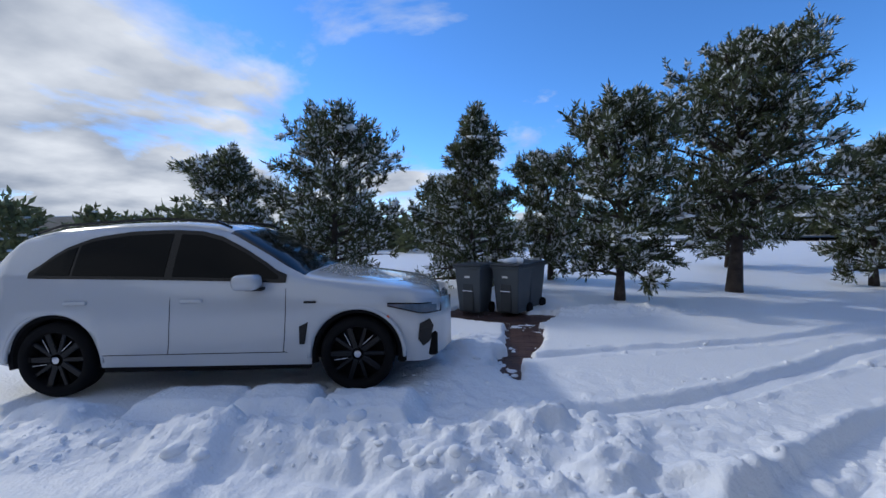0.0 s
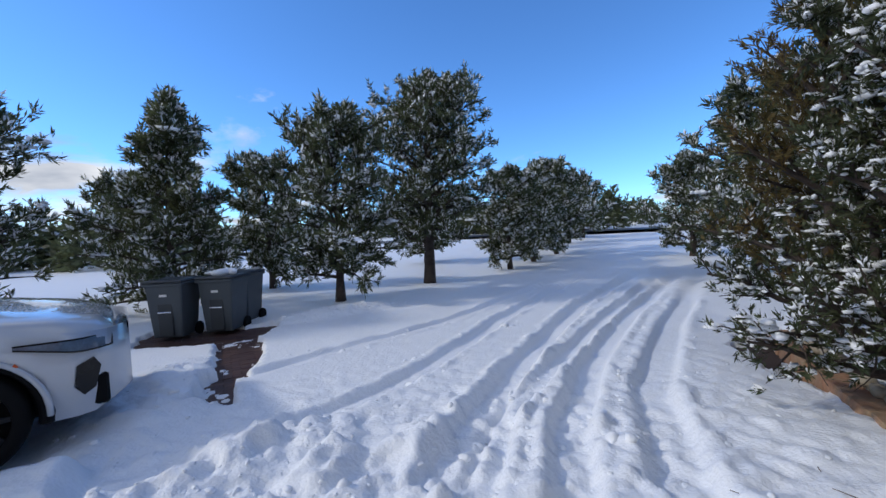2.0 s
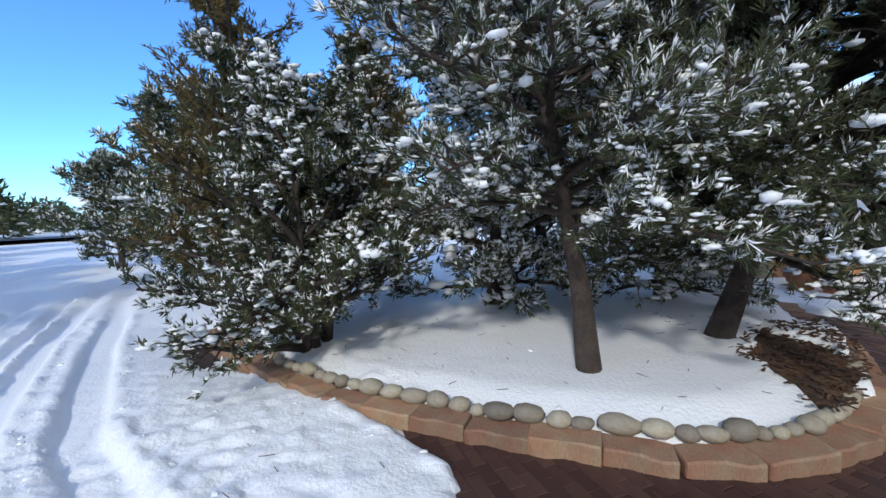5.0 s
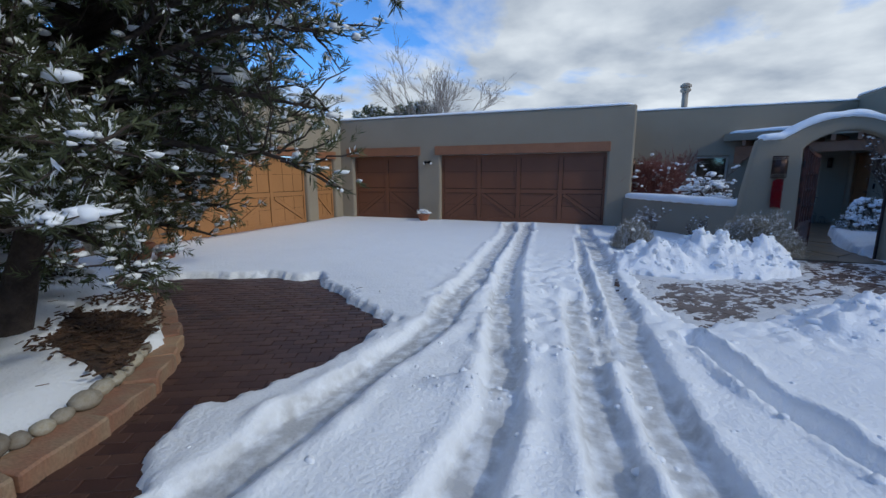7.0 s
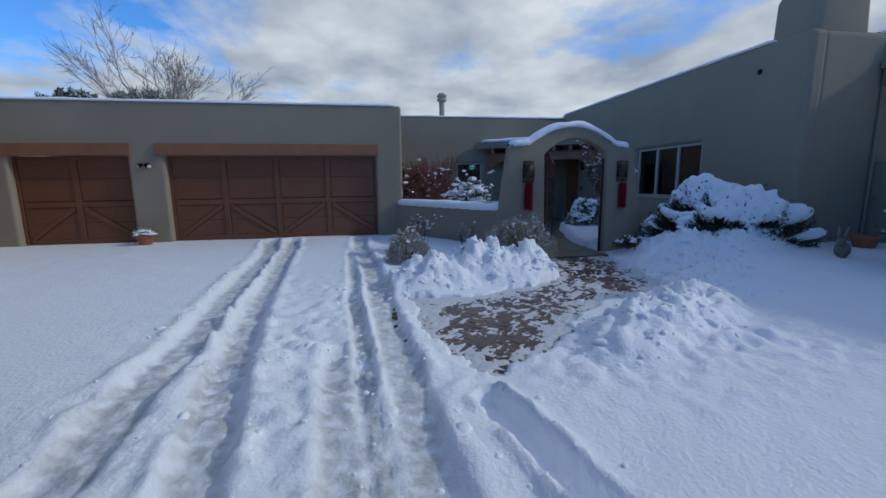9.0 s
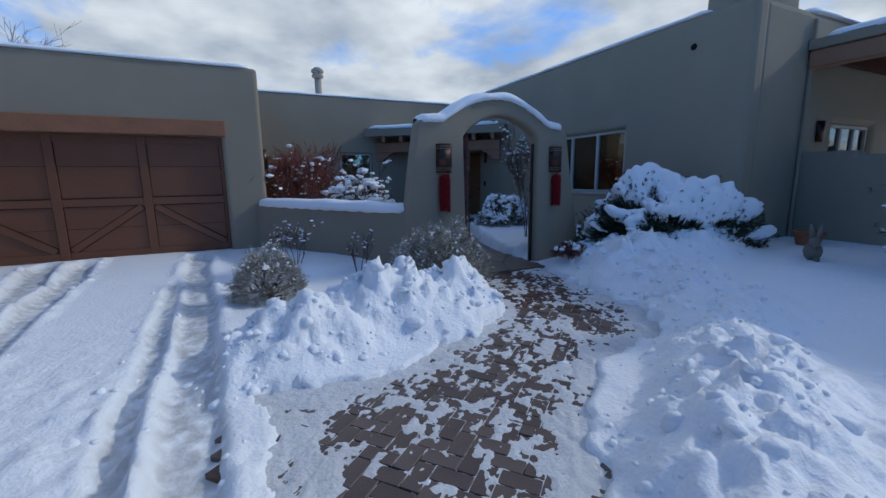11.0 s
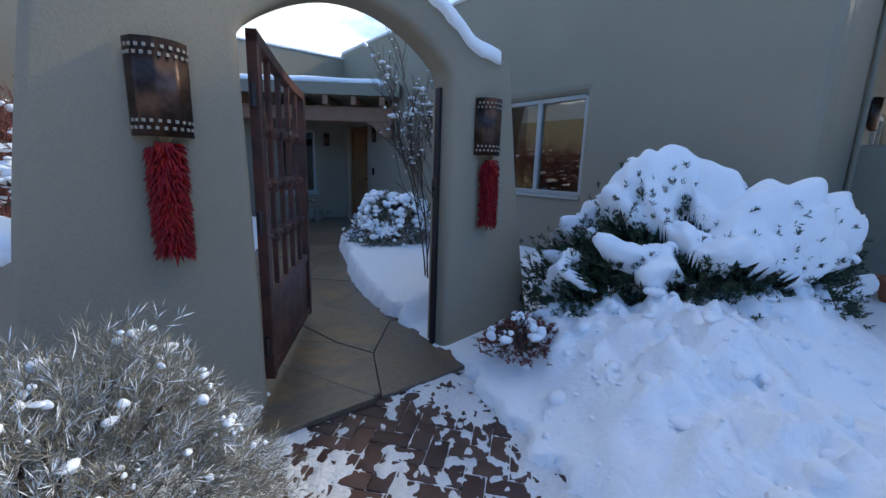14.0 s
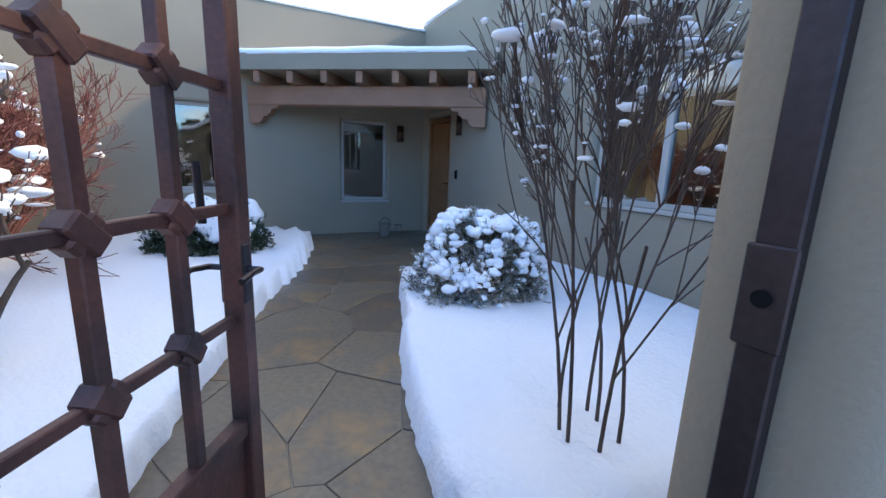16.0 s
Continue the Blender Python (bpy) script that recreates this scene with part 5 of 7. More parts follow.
CP.append(np.stack([rsC.uniform(0.6, 5.0, n_), rsC.uniform(5.2, 9.8, n_)], 1)); CS.append(0.014 * np.exp(rsC.normal(0, 0.6, n_)))
CP, CS = np.concatenate(CP), np.clip(np.concatenate(CS), 0.005, 0.075)
CZ = ground_level(CP[:, 0], CP[:, 1])
bareq = CZ < base_level(CP[:, 0], CP[:, 1]) - 0.15
CZ = np.where(bareq, base_level(CP[:, 0], CP[:, 1]) - 0.09, CZ)
ok_ = (~bareq | (rsC.uniform(0, 1, len(CZ)) < 0.25)) & (np.hypot(CP[:, 0], CP[:, 1] + 20) > 0)
V, F = lumps(np.stack([CP[:, 0], CP[:, 1], CZ - CS * 0.25], 1)[ok_], CS[ok_], 0.75, rsC, True, 1.3)
tagged(arrays_ob("snow_chunks", V, F, SNOW, smooth=True), "loose chunks of shovelled snow", "snow", kind="stuff")


# ---- garage doors ----
def garage_door(name, label, cols, width, height, m, mat, braces):
    """A carriage-style door: sheet, stiles, rails and slanting braces, with thin black strips for their edge shadows.
    """
    th = thing(name, label, "garage door")
    th.matrix_basis = m
    part("door_leaf", box(nb(), 0, width, 0.03, 0.07, 0, height, 0.004), mat, th)
    st = 0.13
    cw = width / cols
    for c in range(cols + 1):
        u = c * cw
        a, b = max(0, u - st / 2), min(width, u + st / 2)
        # black strip a little wider than the stile, painting the shadow along its edges
        part("stile_gap", box(nb(), max(0, a - 0.011), min(width, b + 0.011), 0.026, 0.0308, st, height - st), BLACK, th)
        part("stile", box(nb(), a, b, 0.0, 0.03, 0, height, 0.004), mat, th)
    midz = height * 0.43
    for c in range(cols):
        a, b = c * cw + st / 2 + (st / 2 if c == 0 else 0), (c + 1) * cw - st / 2
        for z in (0.0, midz, height - st):
            part("rail", box(nb(), a + 0.004, b - 0.004, 0.004, 0.03, z, z + st, 0.004), mat, th)
        n = 3 if mat is DOORWOOD_LIT else 1
        for i in range(1, n):                       # board joints
            x = a + (b - a) * i / n
            part("board_joint", box(nb(), x - 0.003, x + 0.003, 0.026, 0.032, st, height - st), BLACK, th)
        up = braces[c % len(braces)]
        x0, x1 = (a, b) if up else (b, a)
        d = Vector((x1 - x0, 0, midz - st))
        ln = d.length
        mm = Matrix.Translation((x0, 0, st)) @ Matrix.Rotation(-math.atan2(d.z, d.x), 4, 'Y')
        # black strips behind brace and middle rail draw their edge shadows
        part("brace_gap", box(nb(), 0.04, ln - 0.04, 0.0255, 0.0305, -0.066, 0.066, m=mm), BLACK, th)
        part("rail_gap", box(nb(), a + 0.03, b - 0.03, 0.0255, 0.0305, midz - 0.011, midz + st + 0.011), BLACK, th)
        part("brace", box(nb(), 0.05, ln - 0.05, 0.006, 0.03, -0.055, 0.055, 0.004, m=mm), mat, th)
    for z in (height * 0.25, height * 0.5, height * 0.75):
        part("panel_seam", box(nb(), 0, width, 0.028, 0.0315, z - 0.003, z + 0.003), BLACK, th)
    return th


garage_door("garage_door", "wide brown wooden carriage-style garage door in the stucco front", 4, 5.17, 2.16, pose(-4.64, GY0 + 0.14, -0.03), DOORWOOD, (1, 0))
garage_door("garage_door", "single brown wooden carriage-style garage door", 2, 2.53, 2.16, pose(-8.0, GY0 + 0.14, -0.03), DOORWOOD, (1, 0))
# the wing's doors wear the lightened wood that has sunlight in its colour
garage_door("garage_door", "wooden garage door of the wing, sunlight put into its golden brown", 4, 5.9, 2.05, pose(-8.64, 6.05, -0.04, 0, 0, 90), DOORWOOD_LIT, (1, 0))
garage_door("side_door", "narrow braced wooden door of the wing, sunlight put into its golden brown", 1, 1.02, 2.05, pose(-8.64, 12.48, -0.04, 0, 0, 90), DOORWOOD_LIT, (0,))
for x0, x1 in ((-4.83, 0.61), (-8.24, -5.36)):
    tagged(boxob("lintel", (x0, x1, GY0 - 0.05, GY0 + 0.12, 2.14, 2.42), LINTEL, bevel=0.012), "red-brown wooden lintel over the garage door", "lintel", kind="structure")
for y0, y1 in ((6.0, 12.0), (12.45, 13.53)):
    tagged(boxob("lintel", (-8.62, -8.46, y0, y1, 2.05, 2.3), LINTEL, bevel=0.012), "red-brown wooden lintel over the wing door", "lintel", kind="structure")


def spot_pair(name, label, m):
    th = thing(name, label, "floodlight")
    th.matrix_basis = m
    part("base", lathe(nb(), [(0.05, 0), (0.055, 0.01), (0.04, 0.03)], 16, Matrix.Rotation(math.pi / 2, 4, 'X')), BLACK, th)
    for s_ in (-1, 1):
        mm = Matrix.Translation((0.09 * s_, -0.1, 0.0)) @ Matrix.Rotation(0.7 * s_, 4, 'Z') @ Matrix.Rotation(math.pi / 2 + 0.5, 4, 'X')
        hd = part("lamp_head", lathe(nb(), [(0.025, -0.06), (0.04, -0.03), (0.055, 0.06), (0.05, 0.065)], 16, mm), BLACK, th, "black lamp head")
        part("lens", lathe(nb(), [(0.045, 0.066), (0.045, 0.069)], 16, mm), WHITELABEL, hd)
    part("arm", tube(nb(), [(-0.09, -0.08, 0), (0, -0.03, 0.01), (0.09, -0.08, 0)], 0.014, 8), BLACK, th)
    return th


spot_pair("floodlight", "black twin-headed floodlight on the pier between the garage doors", pose(-5.05, GY0 - 0.005, 1.9))
spot_pair("floodlight", "black twin-headed floodlight high on the house wall", pose(7.94, 9.75, 3.45, 0, 0, 90))


def sconce(name, label, m, r=0.12, h=0.40, holes=True):
    """A half-round sheet shade, open above and below, with rows of small square holes drawn as pale blocks."""
    th = thing(name, label, "wall lamp")
    th.matrix_basis = m
    bm = nb()
    n = 36
    rings = []

    def flute(i):
        return 1 - 0.05 * abs(math.sin(math.pi * 4.5 * i / n)) if holes else 1.0
    for z in (0, h):
        for rr in (r, r - 0.004):
            rings.append([bm.verts.new((-math.cos(math.pi * i / n) * rr * flute(i), -math.sin(math.pi * i / n) * rr * 0.85 * flute(i) - 0.01, z)) for i in range(n + 1)])
    for a, b in ((0, 2), (3, 1), (2, 3), (1, 0)):
        for i in range(n):
            bm.faces.new((rings[a][i], rings[a][i + 1], rings[b][i + 1], rings[b][i]))
    bmesh.ops.recalc_face_normals(bm, faces=bm.faces[:])
    part("shade", bm, BRONZE, th, smooth=True)
    part("back_plate", box(nb(), -r * 0.8, r * 0.8, -0.012, 0.0, 0.03, h - 0.03, 0.003), BRONZE, th)
    if holes:
        for z in (0.035, 0.065, h - 0.065, h - 0.035):
            for i in range(3, n - 1, 3):
                a = math.pi * (i + (1.2 if z in (0.065, h - 0.035) else 0)) / n
                mm = Matrix.Translation((-math.cos(a) * r, -math.sin(a) * r * 0.85 - 0.01, z)) @ Matrix.Rotation(a - math.pi / 2, 4, 'Z')
                # pale block on the sheet, painting the light that shows through the opening
                part("hole", box(nb(), -0.006, 0.006, -0.004, 0.003, -0.007, 0.007, m=mm), CONCRETE, th)
    return th


sconce("wall_lamp", "half-round bronze wall lamp with punched holes beside the gate", pose(3.43, AY0 - 0.0, 1.38))
sconce("wall_lamp", "half-round bronze wall lamp with punched holes beside the gate", pose(5.44, AY0 - 0.0, 1.38))
sconce("wall_lamp", "small bronze wall lamp by the entry door", pose(7.45, 17.995, 1.70), 0.07, 0.3, False)
sconce("wall_lamp", "small bronze wall lamp by the entry door", pose(7.945, 16.45, 1.78, 0, 0, -90), 0.07, 0.32, False)
sconce("wall_lamp", "dark bronze wall lamp on the garage side", pose(1.245, 14.35, 1.55, 0, 0, 90), 0.1, 0.4, False)
sconce("wall_lamp", "dark bronze wall lamp under the patio roof", pose(10.15, 8.795, 1.85), 0.09, 0.36, False)


def ristra(label, x, y, ztop, ln, w, seed):
    """A hanging string of dried chilies."""
    rs = np.random.RandomState(seed)
    th = thing("chili_ristra", label, "ristra", (x, y, ztop))
    vs, fs = [], []
    n = 1000
    for i in range(n):
        z = -0.04 - (ln - 0.1) * (i / n) + rs.normal(0, 0.008)
        a = rs.uniform(-0.2, math.pi + 0.2)
        rad = w * 0.5
        p0 = Vector((math.cos(a) * rad * 0.6, -math.sin(a) * rad * 0.6 - 0.02, z))
        out = Vector((math.cos(a) + rs.normal(0, 0.45), -math.sin(a) * 0.9 + rs.normal(0, 0.25), rs.uniform(-1.0, 0.45))).normalized()
        L_ = rs.uniform(0.03, 0.05)
        u = out.cross(Vector((0, 0, 1))).normalized()
        v = out.cross(u)
        base = len(vs)
        for t, rr in ((0.0, 0.004), (0.35, 0.008), (0.7, 0.006)):
            c = p0 + out * L_ * t + Vector((0, 0, -0.02 * t * t))
            for q in range(5):
                vs.append(c + (u * math.cos(q * 1.2566) + v * math.sin(q * 1.2566)) * rr)
        tip = p0 + out * L_ * 1.05 + Vector((0, 0, -0.03))
        for q in range(5):
            vs.append(tip)
        for r_ in range(3):
            for q in range(5):
                fs.append((base + r_ * 5 + q, base + r_ * 5 + (q + 1) % 5, base + (r_ + 1) * 5 + (q + 1) % 5, base + (r_ + 1) * 5 + q))
    tagged(arrays_ob("chili_string", [tuple(v) for v in vs], fs, CHILI, th, "deep red dried chilies", smooth=True), kind="stuff")
    part("core", tube(nb(), [(0, -0.035, -0.02), (0, -0.04, -ln + 0.08)], w * 0.26, 8), CHILI, th)
    bm = nb()
    for i in range(14):
        a = rs.uniform(0, 6.28)
        tube(bm, [(0, -0.03, -0.05), (0.035 * math.cos(a), -0.03 + 0.02 * math.sin(a), 0.015)], 0.003, 4)
    part("straw_tie", bm, STRAW, th, "pale corn-husk tie")
    return th


ristra("string of dried red chilies hanging under the wall lamp", 3.425, AY0 - 0.02, 1.375, 0.57, 0.15, 1)
ristra("string of dried red chilies hanging under the wall lamp", 5.45, AY0 - 0.02, 1.365, 0.55, 0.15, 2)

# ---- iron gate, standing open ----
gate = thing("iron_gate", "rust-brown wrought-iron garden gate standing open", "gate", (3.861, 10.40, -0.05), 58.6)
GW, GH = 1.175, 1.98


def sag_top(u):
    return GH - 0.13 * math.sin(math.pi * min(1, u / GW) * 0.5)


part("hinge_stile", box(nb(), 0.0, 0.06, -0.03, 0.03, 0.03, GH + 0.02, 0.005), IRON, gate)
part("lock_stile", box(nb(), GW - 0.06, GW, -0.03, 0.03, 0.03, sag_top(GW) + 0.02, 0.005), IRON, gate)
part("bottom_rail", box(nb(), 0.06, GW - 0.06, -0.022, 0.022, 0.04, 0.10, 0.004), IRON, gate)
part("middle_rail", box(nb(), 0.06, GW - 0.06, -0.022, 0.022, 0.52, 0.575, 0.004), IRON, gate)
part("kick_panel", box(nb(), 0.06, GW - 0.06, -0.006, 0.006, 0.10, 0.52, 0.002), IRON, gate, "plain rusty sheet panel")
bm = nb()
prism(bm, [(0.0, GH - 0.03), (GW / 3, sag_top(GW / 3) - 0.03), (2 * GW / 3, sag_top(2 * GW / 3) - 0.03), (GW, sag_top(GW) - 0.03), (GW, sag_top(GW) + 0.03), (2 * GW / 3, sag_top(2 * GW / 3) + 0.03), (GW / 3, sag_top(GW / 3) + 0.03), (0.0, GH + 0.03)], -0.028, 0.028)
part("top_rail", bm, IRON, gate)
COLS = (0.253, 0.476, 0.699, 0.922)
ROWS = (0.887, 1.198, 1.508)
for u in COLS:
    part("upright_bar", box(nb(), u - 0.016, u + 0.016, -0.016, 0.016, 0.57, sag_top(u) - 0.02, 0.003), IRON, gate)
for z in ROWS:
    part("cross_bar", box(nb(), 0.06, GW - 0.06, -0.011, 0.011, z - 0.014, z + 0.014, 0.003), IRON, gate)
    for u in COLS:
        mm = Matrix.Translation((u, 0, z)) @ Matrix.Rotation(radians(45), 4, 'Y')
        part("wrapped_knot", box(nb(), -0.042, 0.042, -0.026, 0.026, -0.024, 0.024, 0.006, m=mm), IRON, gate)
        mm = Matrix.Translation((u, 0, z)) @ Matrix.Rotation(radians(-45), 4, 'Y')
        part("wrapped_knot", box(nb(), -0.040, 0.040, -0.022, 0.022, -0.018, 0.018, 0.006, m=mm), IRON, gate)
lk = part("lock_plate", box(nb(), GW - 0.055, GW - 0.02, -0.036, 0.036, 0.93, 1.10, 0.003), BAR, gate)
part("lever", tube(nb(), [(GW - 0.04, 0.03, 1.03), (GW - 0.04, 0.075, 1.03), (GW - 0.10, 0.085, 1.035), (GW - 0.15, 0.085, 1.025)], [0.009, 0.009, 0.008, 0.010], 8), BAR, lk, "dark lever handle")
part("lever", tube(nb(), [(GW - 0.04, -0.03, 1.03), (GW - 0.04, -0.075, 1.03), (GW - 0.10, -0.085, 1.035), (GW - 0.15, -0.085, 1.025)], [0.009, 0.009, 0.008, 0.010], 8), BAR, lk, "dark lever handle")
part("pull_bar", tube(nb(), [(GW - 0.09, 0.05, 1.16), (GW - 0.09, 0.055, 1.32)], 0.011, 8), BAR, gate)
for z in (0.25, 1.0, 1.68):
    part("hinge", tube(nb(), [(-0.02, 0, z - 0.06), (-0.02, 0, z + 0.06)], 0.018, 10), BAR, gate)
# fixed strips on both jambs
gp = thing("hinge_post", "dark iron hinge strip on the gateway jamb", "post", (3.84, 10.40, -0.1))
part("strip", box(nb(), -0.075, -0.055, -0.02, 0.02, 0, 1.95, 0.003), BAR, gp)
sp = thing("strike_post", "dark iron strike strip on the gateway jamb", "post", (5.085, 10.385, -0.1))
part("strip", box(nb(), -0.012, 0.015, -0.025, 0.025, 0, 1.93, 0.003), BAR, sp)
part("keeper", box(nb(), -0.02, -0.012, -0.03, 0.03, 1.16, 1.30, 0.003), BAR, sp)
part("keeper_hole", lathe(nb(), [(0.012, 0), (0.012, 0.004)], 12, Matrix.Translation((-0.021, 0, 1.23)) @ Matrix.Rotation(-math.pi / 2, 4, 'Y')), BLACK, sp)


# ---- windows and the entry door ----
def window(name, label, m, width, height, panes, blind=0.25, depth=0.12):
    """Seen from outside, along +y into the wall."""
    th = tagged(thing(name, label, "window"), kind="structure")
    th.matrix_basis = m
    f = 0.055
    for nm, d in (("window_frame", (0, width, depth - 0.03, depth + 0.05, 0, f)), ("window_frame", (0, width, depth - 0.03, depth + 0.05, height - f, height)),
                  ("window_frame", (0, f, depth - 0.03, depth + 0.05, f, height - f)), ("window_frame", (width - f, width, depth - 0.03, depth + 0.05, f, height - f))):
        part(nm, box(nb(), *d, 0.004), FRAMEMAT, th)
    pw = width / panes
    for i in range(panes):
        if i:
            part("mullion", box(nb(), i * pw - 0.035, i * pw + 0.035, depth - 0.03, depth + 0.05, f, height - f, 0.004), FRAMEMAT, th)
        g = part("pane", box(nb(), i * pw + 0.03, (i + 1) * pw - 0.03, depth + 0.008, depth + 0.014, f * 0.7, height - f * 0.7), PANE, th)
        g.visible_shadow = False
        if blind:
            part("blind", box(nb(), i * pw + 0.05, (i + 1) * pw - 0.05, depth + 0.055, depth + 0.065, height * (1 - blind), height - f), BLIND, th, "white pull-down blind")
    part("window_sill", box(nb(), -0.03, width + 0.03, -0.02, depth + 0.02, -0.04, -0.004, 0.006), FRAMEMAT, th)
    return th


window("window_1", "triple casement window with white blinds in the house wall", pose(7.95, 13.45, 0.95, 0, 0, -90), 2.35, 1.30, 3, 0.22)
window("window_2", "single window behind the courtyard shrubs", pose(3.62, 18.0, 0.72), 1.0, 1.40, 1, 0.0)
window("window_3", "single window with a white blind under the porch", pose(6.3, 18.0, 0.55), 0.9, 1.50, 1, 0.14)
window("window_4", "row of small bright panes in the end wall under the patio roof", pose(10.7, 8.8, 1.55), 1.6, 0.65, 3, 0.0)

door = tagged(thing("door_1", "brown panelled wooden entry door under the porch", "door"), kind="structure")
door.matrix_basis = pose(7.95, 17.82, -0.08, 0, 0, -90)
part("door_frame", box(nb(), 0, 0.06, 0.06, 0.16, 0, 2.22, 0.004), ENTRYWOOD, door)
part("door_frame", box(nb(), 0.88, 0.94, 0.06, 0.16, 0, 2.22, 0.004), ENTRYWOOD, door)
part("door_frame", box(nb(), 0.06, 0.88, 0.06, 0.16, 2.14, 2.22, 0.004), ENTRYWOOD, door)
part("door_leaf", box(nb(), 0.065, 0.875, 0.11, 0.15, 0.01, 2.135, 0.004), ENTRYWOOD, door)
for z0, z1 in ((0.15, 0.6), (0.72, 1.0), (1.12, 1.5), (1.62, 2.0)):
    part("door_panel", box(nb(), 0.18, 0.76, 0.098, 0.112, z0, z1, 0.012), ENTRYWOOD, door)
part("door_handle", tube(nb(), [(0.80, 0.11, 1.02), (0.80, 0.05, 1.02), (0.72, 0.045, 1.02)], 0.011, 8), BAR, door)
bell = thing("doorbell", "small black doorbell on the stucco by the door", "doorbell", (7.94, 16.5, 1.05))
part("body", box(nb(), -0.025, 0.0, -0.03, 0.03, 0, 0.15, 0.006), BLACK, bell)

# ---- porch canopy across the courtyard corner ----
CL, CR = Vector((4.75, 17.95, 0)), Vector((7.93, 15.55, 0))
cd = (CR - CL).normalized()
cn = Vector((cd.y, -cd.x, 0))
if cn.y > 0:
    cn = -cn
cm = Matrix(((cd.x, -cn.x, 0, CL.x), (cd.y, -cn.y, 0, CL.y), (0, 0, 1, 0), (0, 0, 0, 1)))
cl = (CR - CL).length
porch = thing("porch_canopy", "stucco-edged timber porch roof in the courtyard corner", "porch roof", kind="structure")
bm = nb()
pts_ = [(-0.25, -0.32), (cl + 0.1, -0.32), (cl + 0.1, 0.3), (cl * 0.52, 2.05), (-0.1, 0.1)]
va = [bm.verts.new(cm @ Vector((x, y, 2.62))) for x, y in pts_]
vb = [bm.verts.new(cm @ Vector((x, y, 2.86))) for x, y in pts_]
bm.faces.new(va[::-1]); bm.faces.new(vb)
for i in range(5):
    bm.faces.new((va[i], va[(i + 1) % 5], vb[(i + 1) % 5], vb[i]))
bmesh.ops.recalc_face_normals(bm, faces=bm.faces[:])
part("fascia", bm, STUCCO, porch)
part("beam", box(nb(), 0.0, cl - 0.05, -0.02, 0.16, 2.14, 2.44, 0.015, m=cm), BEAMWOOD, porch)
for i in range(7):
    u = 0.35 + (cl - 0.6) * i / 6
    part("viga", box(nb(), u - 0.055, u + 0.055, -0.27, 1.0, 2.44, 2.615, 0.01, m=cm), BEAMWOOD, porch)
for u0, s_ in ((0.0, 1), (cl - 0.05, -1)):
    prof = [(0, 2.14), (0, 1.86), (0.18, 1.86), (0.24, 1.90), (0.27, 1.97), (0.33, 1.97), (0.39, 2.02), (0.42, 2.08), (0.50, 2.09), (0.56, 2.14)]
    bm = nb()
    prism(bm, [(u0 + s_ * a, b) for a, b in prof], 0.0, 0.14, m=cm)
    bmesh.ops.recalc_face_normals(bm, faces=bm.faces[:])
    part("corbel", bm, BEAMWOOD, porch, "carved scalloped corbel")
snow_ridge("canopy_snow", [tuple(cm @ Vector((u, 0.0, 2.85))) for u in np.linspace(-0.2, cl - 0.1, 12)], 0.66, 0.15, 9, "even layer of snow on the porch roof", over=0.01)

# ---- patio at the house end ----
wall("wall_patio", 'y', 9.62, 0.3, -1.5, 8.83, -0.5, 1.66, [(-1.6, 7.37, 1.36, 1.7), (7.37, 8.02, 1.58, 1.7)], label="low stepped tan stucco patio wall", bevel=0.06)
pr = thing("patio_roof", "dark timber patio roof under snow", "patio roof", kind="structure")
part("edge_beam", box(nb(), 9.5, 9.72, 2.0, 8.79, 3.02, 3.30, 0.02), BEAMWOOD, pr)
part("decking", box(nb(), 9.74, 14.6, 1.9, 8.79, 3.30, 3.44, 0.01), DARKWOOD, pr)
part("fascia", box(nb(), 9.45, 9.735, 1.9, 8.79, 3.305, 3.46, 0.01), STUCCO, pr)
for i in range(9):
    y = 2.4 + i * 0.76
    part("joist", box(nb(), 9.73, 14.3, y, y + 0.11, 3.08, 3.295, 0.01), DARKWOOD, pr)
part("far_beam", box(nb(), 14.3, 14.5, 2.0, 8.79, 2.72, 3.05, 0.02), DARKWOOD, pr)
for y in (2.2, 8.4):
    part("post", box(nb(), 14.31, 14.49, y, y + 0.2, -0.3, 2.72, 0.02), DARKWOOD, pr)
snow_ridge("patio_roof_snow", [(9.8, 2.0, 3.45), (9.8, 8.7, 3.45)], 0.7, 0.16, 10, "thick snow along the edge of the patio roof", over=0.02)
ds = thing("downspout", "thin tan downspout on the house end wall", "downspout", (9.56, 8.77, -0.2))
part("pipe", tube(nb(), [(0, 0, 0), (0, 0, 4.0)], 0.03, 8), STUCCO, ds)

# stove pipe on the roof
vp = thing("roof_vent", "tan round roof vent pipe with a cap", "vent pipe", (3.35, 19.6, 3.4))
part("pipe", lathe(nb(), [(0.11, 0), (0.11, 1.25)], 16), CONCRETE, vp, smooth=True)
part("cap", lathe(nb(), [(0.13, 1.22), (0.19, 1.26), (0.19, 1.33), (0.15, 1.35), (0.15, 1.40), (0.2, 1.41), (0.2, 1.48), (0.1, 1.56)], 16), CONCRETE, vp)

# ---- parked car ----
car = thing("parked_car", "white sport utility car parked in the snow", "car", (4.26, -3.70, -0.115), 201.5)


def lerp_tab(x, tab):
    return float(np.interp(x, [a for a, b in tab], [b for a, b in tab]))


